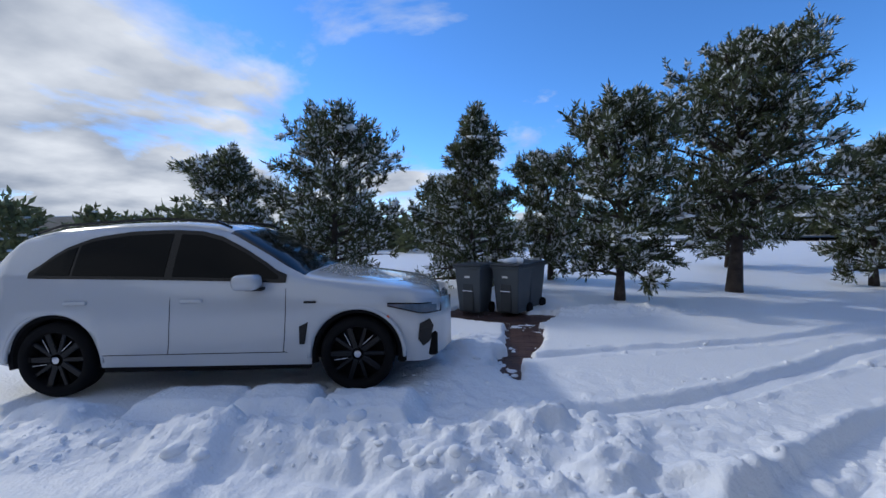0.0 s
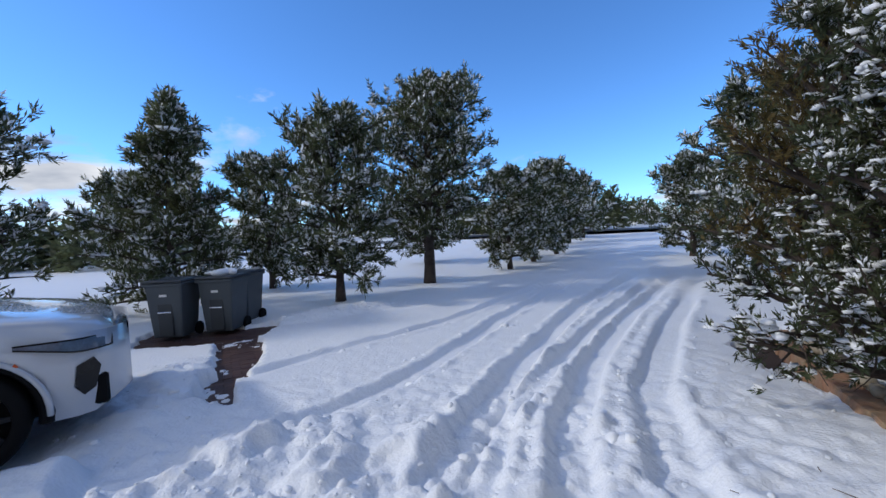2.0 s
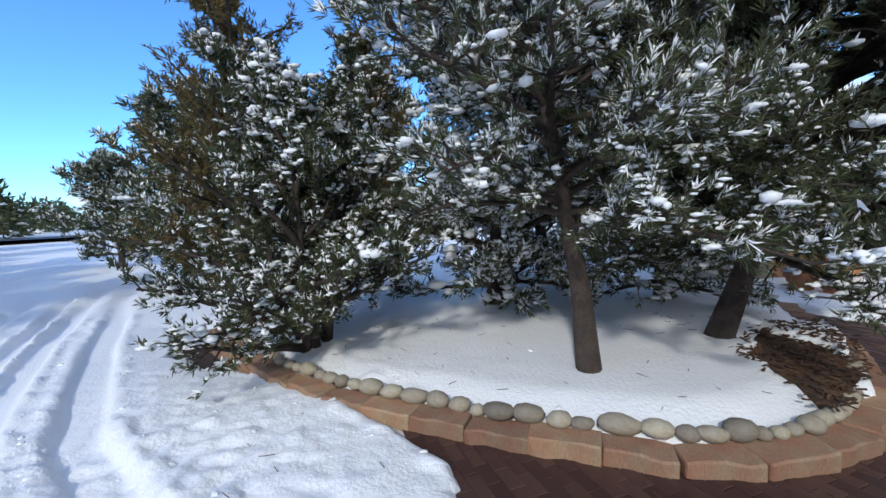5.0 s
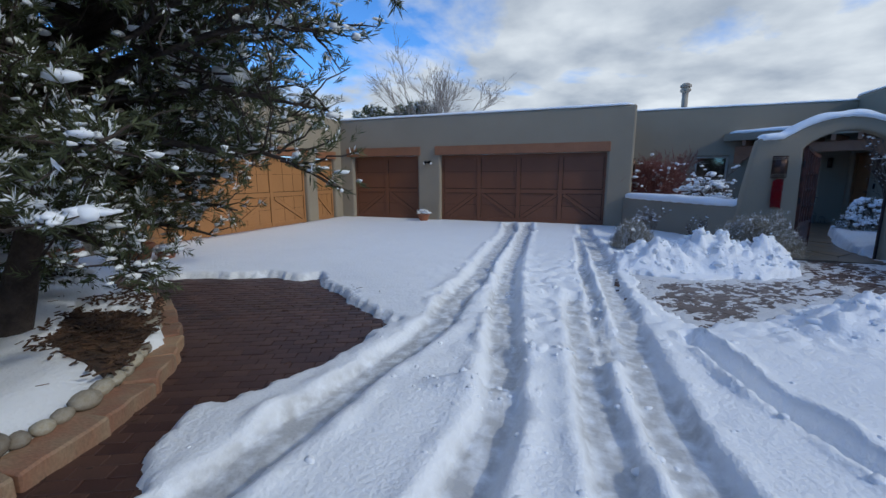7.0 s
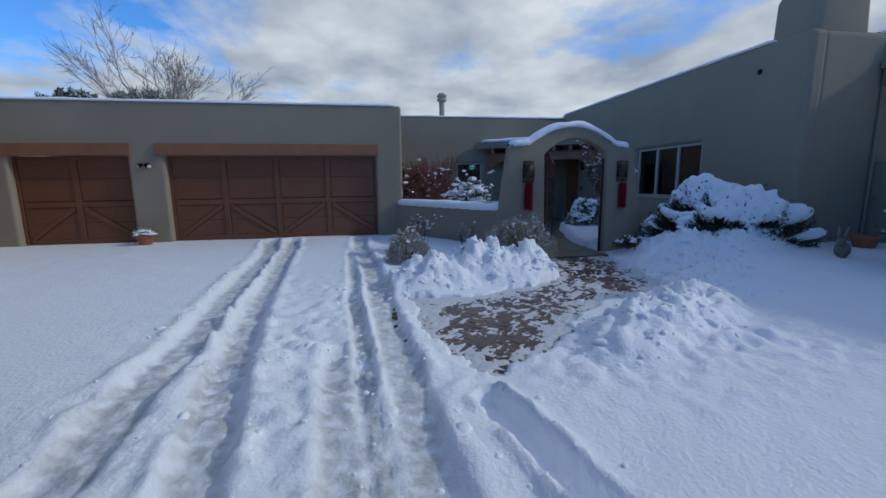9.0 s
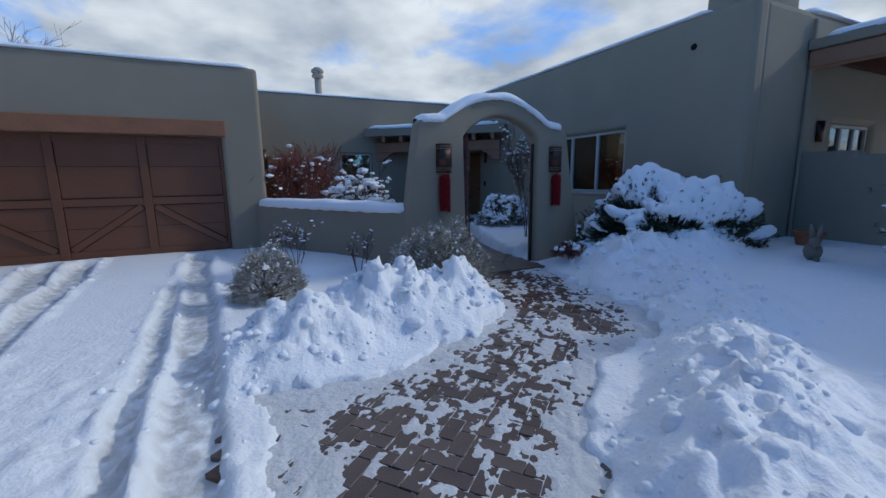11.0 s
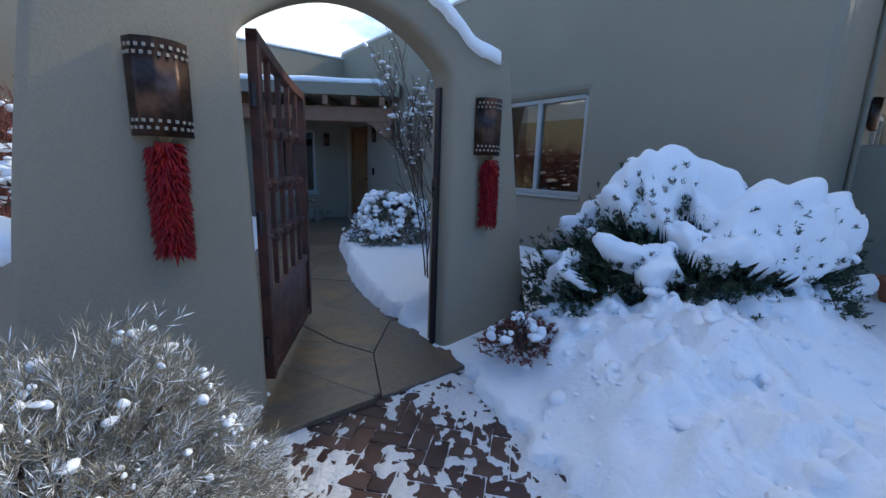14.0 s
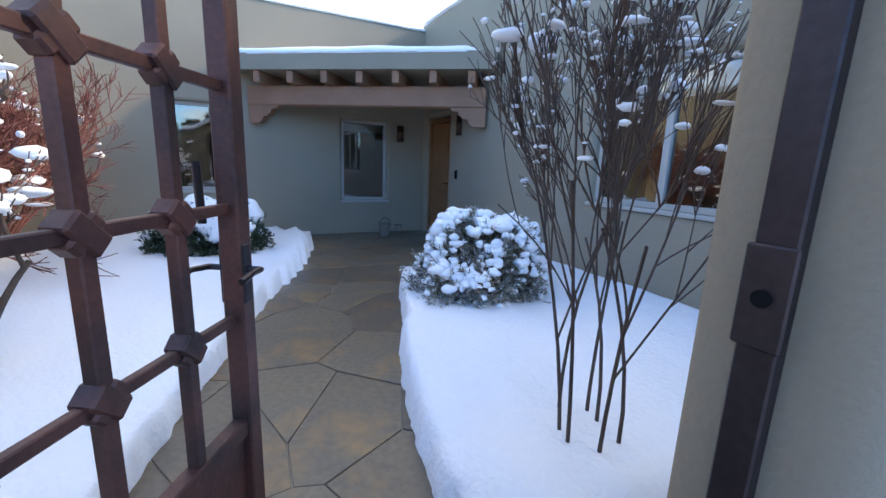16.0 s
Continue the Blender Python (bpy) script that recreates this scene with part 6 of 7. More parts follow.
TOP = [(-2.46, 0.92), (-2.42, 1.08), (-2.32, 1.22), (-2.12, 1.48), (-1.95, 1.62), (-1.6, 1.70), (-1.0, 1.745), (-0.4, 1.75), (0.0, 1.71), (0.2, 1.64), (0.6, 1.42), (0.98, 1.19), (1.2, 1.15),
       (1.6, 1.10), (2.0, 1.04), (2.25, 0.97), (2.36, 0.88), (2.42, 0.74), (2.45, 0.6)]
BELT = [(-2.46, 0.90), (-2.3, 1.1), (-2.0, 1.19), (-1.6, 1.19), (0.0, 1.14), (0.8, 1.11), (1.2, 1.055), (1.6, 1.00), (2.0, 0.94), (2.3, 0.84), (2.45, 0.58)]
HALF = [(-2.46, 0.70), (-2.35, 0.86), (-2.0, 0.95), (-1.4, 1.0), (1.3, 1.0), (1.8, 0.97), (2.1, 0.90), (2.3, 0.76), (2.4, 0.62), (2.45, 0.5)]
BOT = [(-2.46, 0.52), (-2.2, 0.34), (-1.9, 0.30), (1.9, 0.28), (2.2, 0.26), (2.45, 0.36)]


def low_edge(x):
    z = lerp_tab(x, BOT)
    for ax in (1.49, -1.49):
        d = abs(x - ax)
        if d < 0.455:
            z = max(z, 0.375 + math.sqrt(0.455 ** 2 - d * d))
    return z


stations = sorted(set([round(a, 3) for a in np.linspace(-2.46, 2.45, 140)] + [1.49 - 0.455, 1.49 + 0.455, -1.49 - 0.455, -1.49 + 0.455, 0.98, 0.02]))
NV = 12


def section(x):
    w, zt, zb, lo = lerp_tab(x, HALF), lerp_tab(x, TOP), lerp_tab(x, BELT), low_edge(x)
    zt = max(zt, zb + 0.02)
    p = [(w * 0.955, lo), (w * 0.985, max(0.45, lo + 0.01)), (w * 1.0, max(0.68, lo + 0.03)), (w * 0.985, max(0.90, lo + 0.05)), (w * 0.955, max(zb, lo + 0.08))]
    zb = p[4][1]
    zt = max(zt, zb + 0.02)
    gh = zt - zb
    tw = w * (0.955 - 0.25 * min(1, gh / 0.6))
    for t in (0.12, 0.5, 0.88):
        p.append((w * 0.955 + (tw - w * 0.955) * t ** 1.15, zb + (gh - 0.07 * min(1, gh / 0.2)) * t))
    p += [(tw * 0.96, zt - 0.05 * min(1, gh / 0.2)), (tw * 0.82, zt - 0.015 * min(1, gh / 0.2)), (tw * 0.45, zt), (0, zt + 0.005)]
    # small front faces stay below the top
    return [(min(a, w), b) for a, b in p]


rows_ = [section(x) for x in stations]


def car_patch(test):
    bm = nb()
    made = {}
    def vv(i, j, s_):
        k = (i, j, s_ if j < NV - 1 else 1)
        if k not in made:
            made[k] = bm.verts.new((stations[i], s_ * rows_[i][j][0], rows_[i][j][1]))
        return made[k]
    for i in range(len(stations) - 1):
        xm = (stations[i] + stations[i + 1]) / 2
        for j in range(NV - 1):
            if test(xm, j):
                for s_ in (-1, 1):
                    q = (vv(i, j, s_), vv(i + 1, j, s_), vv(i + 1, j + 1, s_), vv(i, j + 1, s_))
                    if len(set(q)) == 4:
                        bm.faces.new(q if s_ < 0 else q[::-1])
    return bm


def is_shield(x, j):
    return j >= 8 and 0.16 < x < 0.96


def is_rear(x, j):
    return j >= 8 and -2.28 < x < -1.98


part("body", car_patch(lambda x, j: not (is_shield(x, j) or is_rear(x, j))), PAINT, car, "glossy white bodywork", smooth=True)
GLASS_TOP = [(-1.70, 1.225), (-1.60, 1.345), (-1.42, 1.47), (-1.18, 1.565), (-0.85, 1.615), (-0.45, 1.63), (-0.12, 1.61), (0.1, 1.55), (0.35, 1.425), (0.58, 1.285), (0.76, 1.16)]
GLASS_LOW = [(-1.70, 1.215), (-0.8, 1.19), (0.0, 1.165), (0.76, 1.13)]


def flank(x, z):
    sec = section(x)[:9]
    return float(np.interp(z, [b for a, b in sec], [a for a, b in sec]))


def side_pane(x0, x1, grow, off, s_):
    """A pane or its surround, lying on the flank between two stations."""
    bm = nb()
    cols_ = []
    for x in np.linspace(x0, x1, 26):
        lo, hi = lerp_tab(x, GLASS_LOW) - grow, lerp_tab(x, GLASS_TOP) + grow * 1.2
        cols_.append([bm.verts.new((x, s_ * (flank(x, z) + off), z)) for z in np.linspace(lo, hi, 9)])
    for a, b in zip(cols_, cols_[1:]):
        for k in range(8):
            bm.faces.new((a[k], b[k], b[k + 1], a[k + 1]) if s_ < 0 else (a[k], a[k + 1], b[k + 1], b[k]))
    return bm


for s_ in (-1, 1):
    part("window_trim", side_pane(-1.74, 0.80, 0.022, 0.006, s_), BLACKGLOSS, car, "gloss black window surround", smooth=True)
    for x0, x1 in ((-1.68, -1.32), (-1.29, -0.40), (-0.32, 0.72)):
        part("side_window", side_pane(x0, x1, -0.012, 0.011, s_), CARGLASS, car, "dark tinted side glass", smooth=True)
part("windscreen", car_patch(is_shield), CARGLASS, car, "sloping windscreen", smooth=True)
part("rear_window", car_patch(is_rear), CARGLASS, car, smooth=True)
bm = nb()
box(bm, -2.35, 2.3, -0.80, 0.80, 0.30, 0.55, 0.02)
box(bm, -2.2, 2.0, -0.62, 0.62, 0.55, 0.85, 0.02)
part("underbody", bm, BLACK, car, "black underbody and wheel wells")
for s_ in (-1, 1):
    # side skirt, gaps, handles, mirror, lamps
    part("side_skirt", box(nb(), -1.02, 1.02, s_ * 0.93 - 0.02, s_ * 0.93 + 0.02, 0.24, 0.31, 0.01), BLACK, car)
    for ax in (1.49, -1.49):
        bm = nb()
        tube(bm, [(ax + 0.475 * math.cos(a), s_ * (0.968 if ax > 0 else 0.962), 0.375 + 0.475 * math.sin(a)) for a in np.linspace(-0.05, math.pi + 0.05, 22)], 0.022, 6)
        part("arch_lip", bm, PAINT, car, smooth=True)
        bm = nb()
        tube(bm, [(ax + 0.45 * math.cos(a), s_ * 0.90, 0.375 + 0.45 * math.sin(a)) for a in np.linspace(-0.2, math.pi + 0.2, 22)], 0.045, 6)
        part("wheel_well", bm, BLACK, car)
    for x, z0, z1 in ((0.80, 0.42, 1.06), (-0.33, 0.42, 1.07)):
        bm = nb()
        tube(bm, [(x - 0.04 * (1 - t) ** 3, s_ * (np.interp(z0 + (z1 - z0) * t, [0.42, 0.68, 0.9, 1.07], [0.982, 1.0, 0.985, 0.957]) + 0.001), z0 + (z1 - z0) * t) for t in np.linspace(0, 1, 8)], 0.0035, 5)
        part("door_gap", bm, BLACK, car)
    part("door_gap", tube(nb(), [(-1.0, s_ * 0.982, 0.42), (0.8, s_ * 0.982, 0.42)], 0.0035, 5), BLACK, car)
    for x in (-0.12, -1.24):
        part("door_handle", box(nb(), x - 0.11, x + 0.11, s_ * 0.985 - 0.022, s_ * 0.985 + 0.022, 0.925, 0.965, 0.015, seg=3), PAINT, car, "body-coloured door handle", smooth=True)
    mir = part("mirror", box(nb(), 0.36, 0.60, s_ * 1.10 - 0.11, s_ * 1.10 + 0.11, 1.06, 1.21, 0.055, seg=3), PAINT, car, "white door mirror", smooth=True)
    part("mirror_arm", box(nb(), 0.42, 0.60, s_ * 0.98 - 0.06, s_ * 0.98 + 0.06, 1.04, 1.075, 0.01), BLACKGLOSS, mir)
    bm = nb()
    prism(bm, [(0.93, 0.50), (0.98, 0.50), (1.02, 0.72), (0.93, 0.68)], s_ * 0.985, s_ * 1.003)
    bmesh.ops.recalc_face_normals(bm, faces=bm.faces[:])
    part("side_vent", bm, BLACKGLOSS, car, "slanting black side vent")
    part("fender_badge", box(nb(), 0.98, 1.10, s_ * 0.982, s_ * 0.992, 0.905, 0.925), BLACKGLOSS, car)
    # headlamp follows the fender
    def fender_y(x, z):
        sec = section(x)
        return float(np.interp(z, [b for a, b in sec[:5]], [a for a, b in sec[:5]]))
    bm = nb()
    gridv = []
    for x in np.linspace(1.80, 2.335, 10):
        t = (x - 1.80) / 0.535
        zlo, zhi = 0.86 - 0.10 * min(1, t * 1.5), 0.885 - 0.035 * t
        gridv.append([bm.verts.new((x, s_ * (fender_y(x, z) + 0.012), z)) for z in np.linspace(zlo, zhi, 4)])
    for a, b in zip(gridv, gridv[1:]):
        for k in range(3):
            bm.faces.new((a[k], b[k], b[k + 1], a[k + 1]) if s_ < 0 else (a[k], a[k + 1], b[k + 1], b[k]))
    hl = part("headlight", bm, LAMPGLASS, car, "clear headlight with a dark edge", smooth=True)
    bm = nb()
    rim_ = [v for v in [(x, (0.86 - 0.10 * min(1, (x - 1.8) / 0.535 * 1.5))) for x in np.linspace(1.80, 2.335, 8)]] + [(x, 0.885 - 0.035 * (x - 1.8) / 0.535) for x in np.linspace(2.335, 1.80, 8)]
    tube(bm, [(x, s_ * (fender_y(x, z) + 0.012), z) for x, z in rim_], 0.007, 5)
    part("headlight_rim", bm, BLACKGLOSS, hl)
    part("side_marker", tube(nb(), [(1.80 + 0.1 * t, s_ * (fender_y(1.80 + 0.1 * t, 0.74 - 0.18 * t) + 0.006), 0.76 - 0.19 * t) for t in np.linspace(0, 1, 6)], 0.013, 6), AMBER, car, "amber side marker")
    bm = nb()
    va_ = [(2.10, 0.50), (2.12, 0.66), (2.22, 0.70), (2.26, 0.62), (2.22, 0.46), (2.15, 0.42)]
    vv_ = [bm.verts.new((x, s_ * (fender_y(x, z) + 0.012), z)) for x, z in va_]
    bm.faces.new(vv_ if s_ < 0 else vv_[::-1])
    part("bumper_vent", bm, BLACKGLOSS, car, "black bumper vent")
    part("tail_light", box(nb(), -2.40, -2.12, s_ * 0.86 - 0.06, s_ * 0.86 + 0.06, 0.95, 1.07, 0.03), REDLENS, car, "red tail light")
    part("roof_rail", tube(nb(), [(-1.85, s_ * 0.66, 1.64), (-1.6, s_ * 0.665, 1.715), (-0.6, s_ * 0.67, 1.775), (0.0, s_ * 0.67, 1.735), (0.15, s_ * 0.67, 1.67)], 0.016, 6), BLACKGLOSS, car, "black roof rail")
part("grille", box(nb(), 2.36, 2.44, -0.46, 0.46, 0.58, 0.86, 0.04), BLACKGLOSS, car, "gloss black front grille")
# wheels
wheel = None
for ax in (1.49, -1.49):
    for s_ in (-1, 1):
        R = Matrix.Translation((ax, s_ * 0.85, 0.375)) @ Matrix.Rotation(math.pi / 2 * (1 if s_ < 0 else -1), 4, 'X')
        wh = part("wheel", lathe(nb(), [(0.06, -0.11), (0.27, -0.11), (0.27, -0.10), (0.265, 0.0), (0.06, 0.0)], 28, R), BLACK, car, "wheel with dark spokes")
        part("tyre", lathe(nb(), [(0.27, -0.13), (0.34, -0.13), (0.37, -0.10), (0.375, 0.0), (0.37, 0.09), (0.345, 0.125), (0.285, 0.12), (0.272, 0.09), (0.27, -0.05)], 40, R), BLACK, wh, "black winter tyre", smooth=True)
        for i in range(10):
            a = i * 2 * math.pi / 10
            mm = R @ Matrix.Rotation(a, 4, 'Z')
            part("spoke", box(nb(), 0.05, 0.275, -0.022 - 0.01 * (i % 2), 0.022 + 0.01 * (i % 2), 0.04, 0.085, 0.008, m=mm), BLACKGLOSS, wh)
            if i % 2 and i < 6:
                part("spoke_face", box(nb(), 0.10, 0.24, 0.026, 0.034, 0.06, 0.088, 0.002, m=mm @ Matrix.Rotation(0.12, 4, 'Z')), CHROME, wh, "bright machined edge")
        part("hub_cap", lathe(nb(), [(0.035, 0.08), (0.035, 0.10), (0.02, 0.102)], 14, R), CHROME, wh)


# ---- wheeled bins ----
def wheelie_bin(label, x, y, rz, s_=1.0):
    z0 = -0.24
    th = thing("wheeled_bin", label, "bin", (x, y, z0), rz, group="bins at the drive's edge")
    bm = nb()
    box(bm, -0.30, 0.30, -0.34, 0.34, 0.06, 1.00)
    for v in bm.verts:
        if v.co.z < 0.5:
            v.co.x *= 0.80
            v.co.y *= 0.76
    bmesh.ops.bevel(bm, geom=bm.edges[:], offset=0.03, segments=2, profile=0.5, affect='EDGES')
    part("body", bm, BINGREY, th)
    part("rim", box(nb(), -0.325, 0.325, -0.365, 0.365, 0.96, 1.01, 0.012), BINGREY, th)
    part("lid", box(nb(), -0.33, 0.33, -0.375, 0.38, 1.012, 1.06, 0.02), BINDARK, th, "dark flat lid")
    part("recess", box(nb(), -0.12, 0.12, -0.312, -0.275, 0.10, 0.66, 0.01), BINDARK, th, "darker recessed front panel")
    part("grab_bar", box(nb(), -0.11, 0.11, -0.335, -0.318, 0.50, 0.525, 0.004), CHROME, th, "bright catch bar")
    part("label_plate", box(nb(), -0.06, 0.06, -0.342, -0.336, 0.78, 0.82), WHITELABEL, th, "small white plate")
    for sx in (-1, 1):
        part("wheel", lathe(nb(), [(0.02, -0.03), (0.11, -0.03), (0.12, 0.0), (0.11, 0.03), (0.02, 0.03)], 18, Matrix.Translation((sx * 0.27, 0.24, 0.12)) @ Matrix.Rotation(math.pi / 2, 4, 'Y')), BLACK, th)
    return th


wheelie_bin("dark grey plastic wheeled bin with a white plate", 2.66, -8.15, 168)
wheelie_bin("dark grey plastic wheeled bin with snow on its lid", 1.88, -8.25, 164)
wheelie_bin("grey plastic wheeled bin behind the others", 1.72, -9.05, 160)
tagged(arrays_ob("bin_snow", *lumps(np.array([[1.9, -8.2, 0.86], [1.75, -8.3, 0.86], [2.05, -8.35, 0.86]]), np.array([0.17, 0.14, 0.12]), 0.5, np.random.RandomState(3), True), SNOW_SOFT, smooth=True), "lump of snow on the bin lid", "snow")


# ---- pots and ornaments ----
def pot(label, x, y, z, r, h, seed, plant=True, cap=True):
    th = thing("flower_pot", label, "flower pot", (x, y, z))
    part("pot", lathe(nb(), [(r * 0.62, 0), (r * 0.95, h * 0.8), (r * 1.05, h * 0.8), (r * 1.05, h), (r * 0.9, h), (r * 0.88, h * 0.9)], 22), TERRA, th, smooth=False)
    if plant:
        rs = np.random.RandomState(seed)
        n = 60
        v = unit(rs.normal(size=(n, 3))); v[:, 2] = np.abs(v[:, 2])
        P = v * np.array([r, r, r * 0.8]) + np.array([0, 0, h])
        V, F = needles(P, unit(v), 6, 0.07, 0.006, 0.8, rs)
        arrays_ob("plant", V, F, SAGE, th, "dried plant")
        if cap:
            V, F = lumps(v[:14] * np.array([r * 0.8, r * 0.8, r * 0.5]) + np.array([0, 0, h + 0.03]), rs.uniform(0.05, 0.09, 14), 0.6, rs, True)
            arrays_ob("snow_load", V, F, SNOW_SOFT, th, "cap of snow", smooth=True)
    return th


pot("terracotta flower pot with a snow-capped plant between the garage doors", -5.12, 13.55, -0.04, 0.2, 0.24, 1)
pot("large terracotta pot with a snow-covered plant by the wing", -7.4, 5.75, -0.08, 0.24, 0.32, 2)
pot("terracotta bowl heaped with snow at the corner of the bed", -8.1, 5.0, 0.0, 0.26, 0.22, 3)
pot("terracotta dish of snow by the wing wall", -7.0, 5.95, -0.08, 0.16, 0.16, 4)
pot("low terracotta planter with snow by the patio wall", 8.75, 8.15, 0.15, 0.2, 0.26, 5, plant=False)
can = thing("watering_can", "small galvanised can standing by the porch window", "can", (6.95, 17.4, -0.08))
part("can_body", lathe(nb(), [(0.08, 0), (0.11, 0.24), (0.115, 0.25), (0.10, 0.25), (0.09, 0.03)], 18), STONEGREY, can)
part("can_handle", tube(nb(), [(0.11 * math.cos(a), 0, 0.24 + 0.11 * math.sin(a)) for a in np.linspace(0, math.pi, 9)], 0.006, 6), BAR, can)
hs = thing("wire_stand", "thin dark wire stand by the porch window", "stand", (7.25, 17.5, -0.08))
for q in range(3):
    a = q * 2.1
    part("leg", tube(nb(), [(0.1 * math.cos(a), 0.1 * math.sin(a), 0), (0.06 * math.cos(a), 0.06 * math.sin(a), 0.2)], 0.005, 5), BAR, hs)
part("ring", tube(nb(), [(0.07 * math.cos(a), 0.07 * math.sin(a), 0.2) for a in np.linspace(0, 6.28, 14)], 0.005, 5), BAR, hs)

# garden rabbit, one carved mesh
bm = nb()
for c, r_, sc in (((0, 0, 0.14), 0.12, (1.25, 0.85, 1.05)), ((0.13, 0, 0.27), 0.07, (1.2, 0.9, 1.0)), ((-0.14, 0, 0.12), 0.05, (1, 1, 1)), ((0.12, 0.04, 0.05), 0.045, (1.5, 0.8, 0.8))):
    rr_ = bmesh.ops.create_icosphere(bm, subdivisions=2, radius=r_)
    for v in rr_["verts"]:
        v.co = Vector((v.co.x * sc[0], v.co.y * sc[1], v.co.z * sc[2])) + Vector(c)
for s_ in (-1, 1):
    tube(bm, [(0.11, 0.025 * s_, 0.31), (0.08, 0.04 * s_, 0.40), (0.05 - 0.02 * s_, 0.055 * s_, 0.50)], [0.022, 0.03, 0.008], 7)
rb = mesh_ob("rabbit_statue", bm, STONEGREY, smooth=True)
rb.matrix_basis = pose(7.45, 7.55, gz(7.45, 7.55) - 0.03, 0, 0, 205)
tagged(rb, "grey stone garden rabbit sitting in the snow", "statue")

# far adobe house seen over the car
fh = thing("adobe_house", "distant tan adobe house beyond the trees", "house", (72, -40, 2.0), 30)
part("wall", box(nb(), -14, 4, -5, 5, -3, 2.6, 0.3), CONCRETE, fh)
part("wall", box(nb(), 4, 13, -4, 5, -3, 1.6, 0.3), TERRA, fh)
part("roof", box(nb(), -13.6, 3.6, -4.6, 4.6, 2.61, 2.75, 0.05), SNOW_SOFT, fh)
for i in range(4):
    part("window", box(nb(), -11 + i * 3.6, -9.8 + i * 3.6, -5.06, -4.95, 0.2, 1.4), BLACKGLOSS, fh)


# ---- stone edging of the bed ----
def along(poly, step, off=0.0):
    """Places and headings at even steps along a polyline, moved off to its right."""
    out = []
    carry = 0.0
    for (ax, ay), (bx, by) in zip(poly, poly[1:]):
        d = math.hypot(bx - ax, by - ay)
        t = carry
        while t < d:
            h = math.atan2(by - ay, bx - ax)
            out.append((ax + (bx - ax) * t / d + math.sin(h) * off, ay + (by - ay) * t / d - math.cos(h) * off, h))
            t += step
        carry = t - d
    return out


def smooth_line(poly, n=6):
    """Catmull-Rom curve through the corners."""
    P = [Vector((*p, 0)) for p in poly]
    P = [P[0] * 2 - P[1]] + P + [P[-1] * 2 - P[-2]]
    out = []
    for i in range(1, len(P) - 2):
        for k in range(n):
            t = k / n
            a, b, c, d = P[i - 1], P[i], P[i + 1], P[i + 2]
            v = 0.5 * ((2 * b) + (c - a) * t + (2 * a - 5 * b + 4 * c - d) * t * t + (3 * b - a - 3 * c + d) * t ** 3)
            out.append((v.x, v.y))
    out.append(tuple(poly[-1]))
    return out


rs5 = np.random.RandomState(5)
CURVE = smooth_line(EDGE)
kerb = thing("stone_edging", "red sandstone slabs edging the planting bed", "edging")
variants = []
for k in range(6):
    bm = nb()
    box(bm, -0.5, 0.5, -0.12, 0.12, -0.30, 0.0)
    bmesh.ops.subdivide_edges(bm, edges=[e for e in bm.edges if abs((e.verts[0].co - e.verts[1].co).x) > 0.5], cuts=3)
    for v in bm.verts:
        v.co += Vector((rs5.uniform(-0.012, 0.012), rs5.uniform(-0.02, 0.02), rs5.uniform(-0.012, 0.012)))
    bmesh.ops.bevel(bm, geom=[e for e in bm.edges if e.calc_face_angle(0) > 0.8], offset=0.014, segments=1, affect='EDGES')
    me = bpy.data.meshes.new("slab"); bm.to_mesh(me); bm.free(); me.materials.append(SLAB)
    variants.append(me)
for i, (x, y, h) in enumerate(along(CURVE, 0.47, -0.03)):
    ob = new("slab", variants[i % 6])
    ob.parent = kerb
    L_ = 0.49 * (0.93 + 0.07 * ((i * 7) % 3) / 2)
    ob.matrix_basis = pose(x, y, -0.075 + 0.012 * rs5.uniform(-1, 1), rs5.uniform(-2, 2), rs5.uniform(-2, 2), math.degrees(h) + rs5.uniform(-2, 2)) @ Matrix.Diagonal((L_, 1, 1, 1))
# river cobbles standing on the slabs
cob = []
for k in range(7):
    bm = nb()
    bmesh.ops.create_icosphere(bm, subdivisions=2, radius=0.5)
    ph = rs5.uniform(0, 6, 3)
    for v in bm.verts:
        n_ = noise.noise(v.co * 2.2 + Vector(ph)) * 0.16
        v.co *= 1 + n_
    for f in bm.faces:
        f.smooth = True
    me = bpy.data.meshes.new("cobble"); bm.to_mesh(me); bm.free(); me.materials.append(COBBLE)
    cob.append(me)
row = thing("cobble_row", "row of rounded river cobbles on the bed's edge", "cobbles")
pos = along(CURVE[:62], 0.01, -0.15)
i, n_ = 0, 0
while i < len(pos) - 14:
    s_ = rs5.uniform(0.62, 1.35)
    L_, W_, H_ = 0.185 * s_ * rs5.uniform(0.9, 1.35), 0.15 * s_ ** 0.6, 0.125 * s_ ** 0.7
    x, y, h = pos[min(len(pos) - 1, i + int(L_ * 50))]
    ob = new("cobble", cob[n_ % 7])
    ob.parent = row
    ob.matrix_basis = pose(x + rs5.uniform(-0.02, 0.02), y + rs5.uniform(-0.02, 0.02), -0.08 + H_ * 0.42, rs5.uniform(-10, 10), rs5.uniform(-8, 8), math.degrees(h) + rs5.uniform(-12, 12)) @ Matrix.Diagonal((L_, W_, H_, 1))
    i += int(L_ * 97)
    n_ += 1
# a few loose flat stones further round
for i, (x, y, h) in enumerate(along(CURVE[62:], 0.33, -0.12)):
    ob = new("loose_slab", variants[(i * 5) % 6])
    ob.parent = kerb
    ob.matrix_basis = pose(x, y, -0.02, rs5.uniform(-5, 5), rs5.uniform(-5, 5), math.degrees(h) + rs5.uniform(-25, 25)) @ Matrix.Diagonal((0.30, 1.0, 0.35, 1))

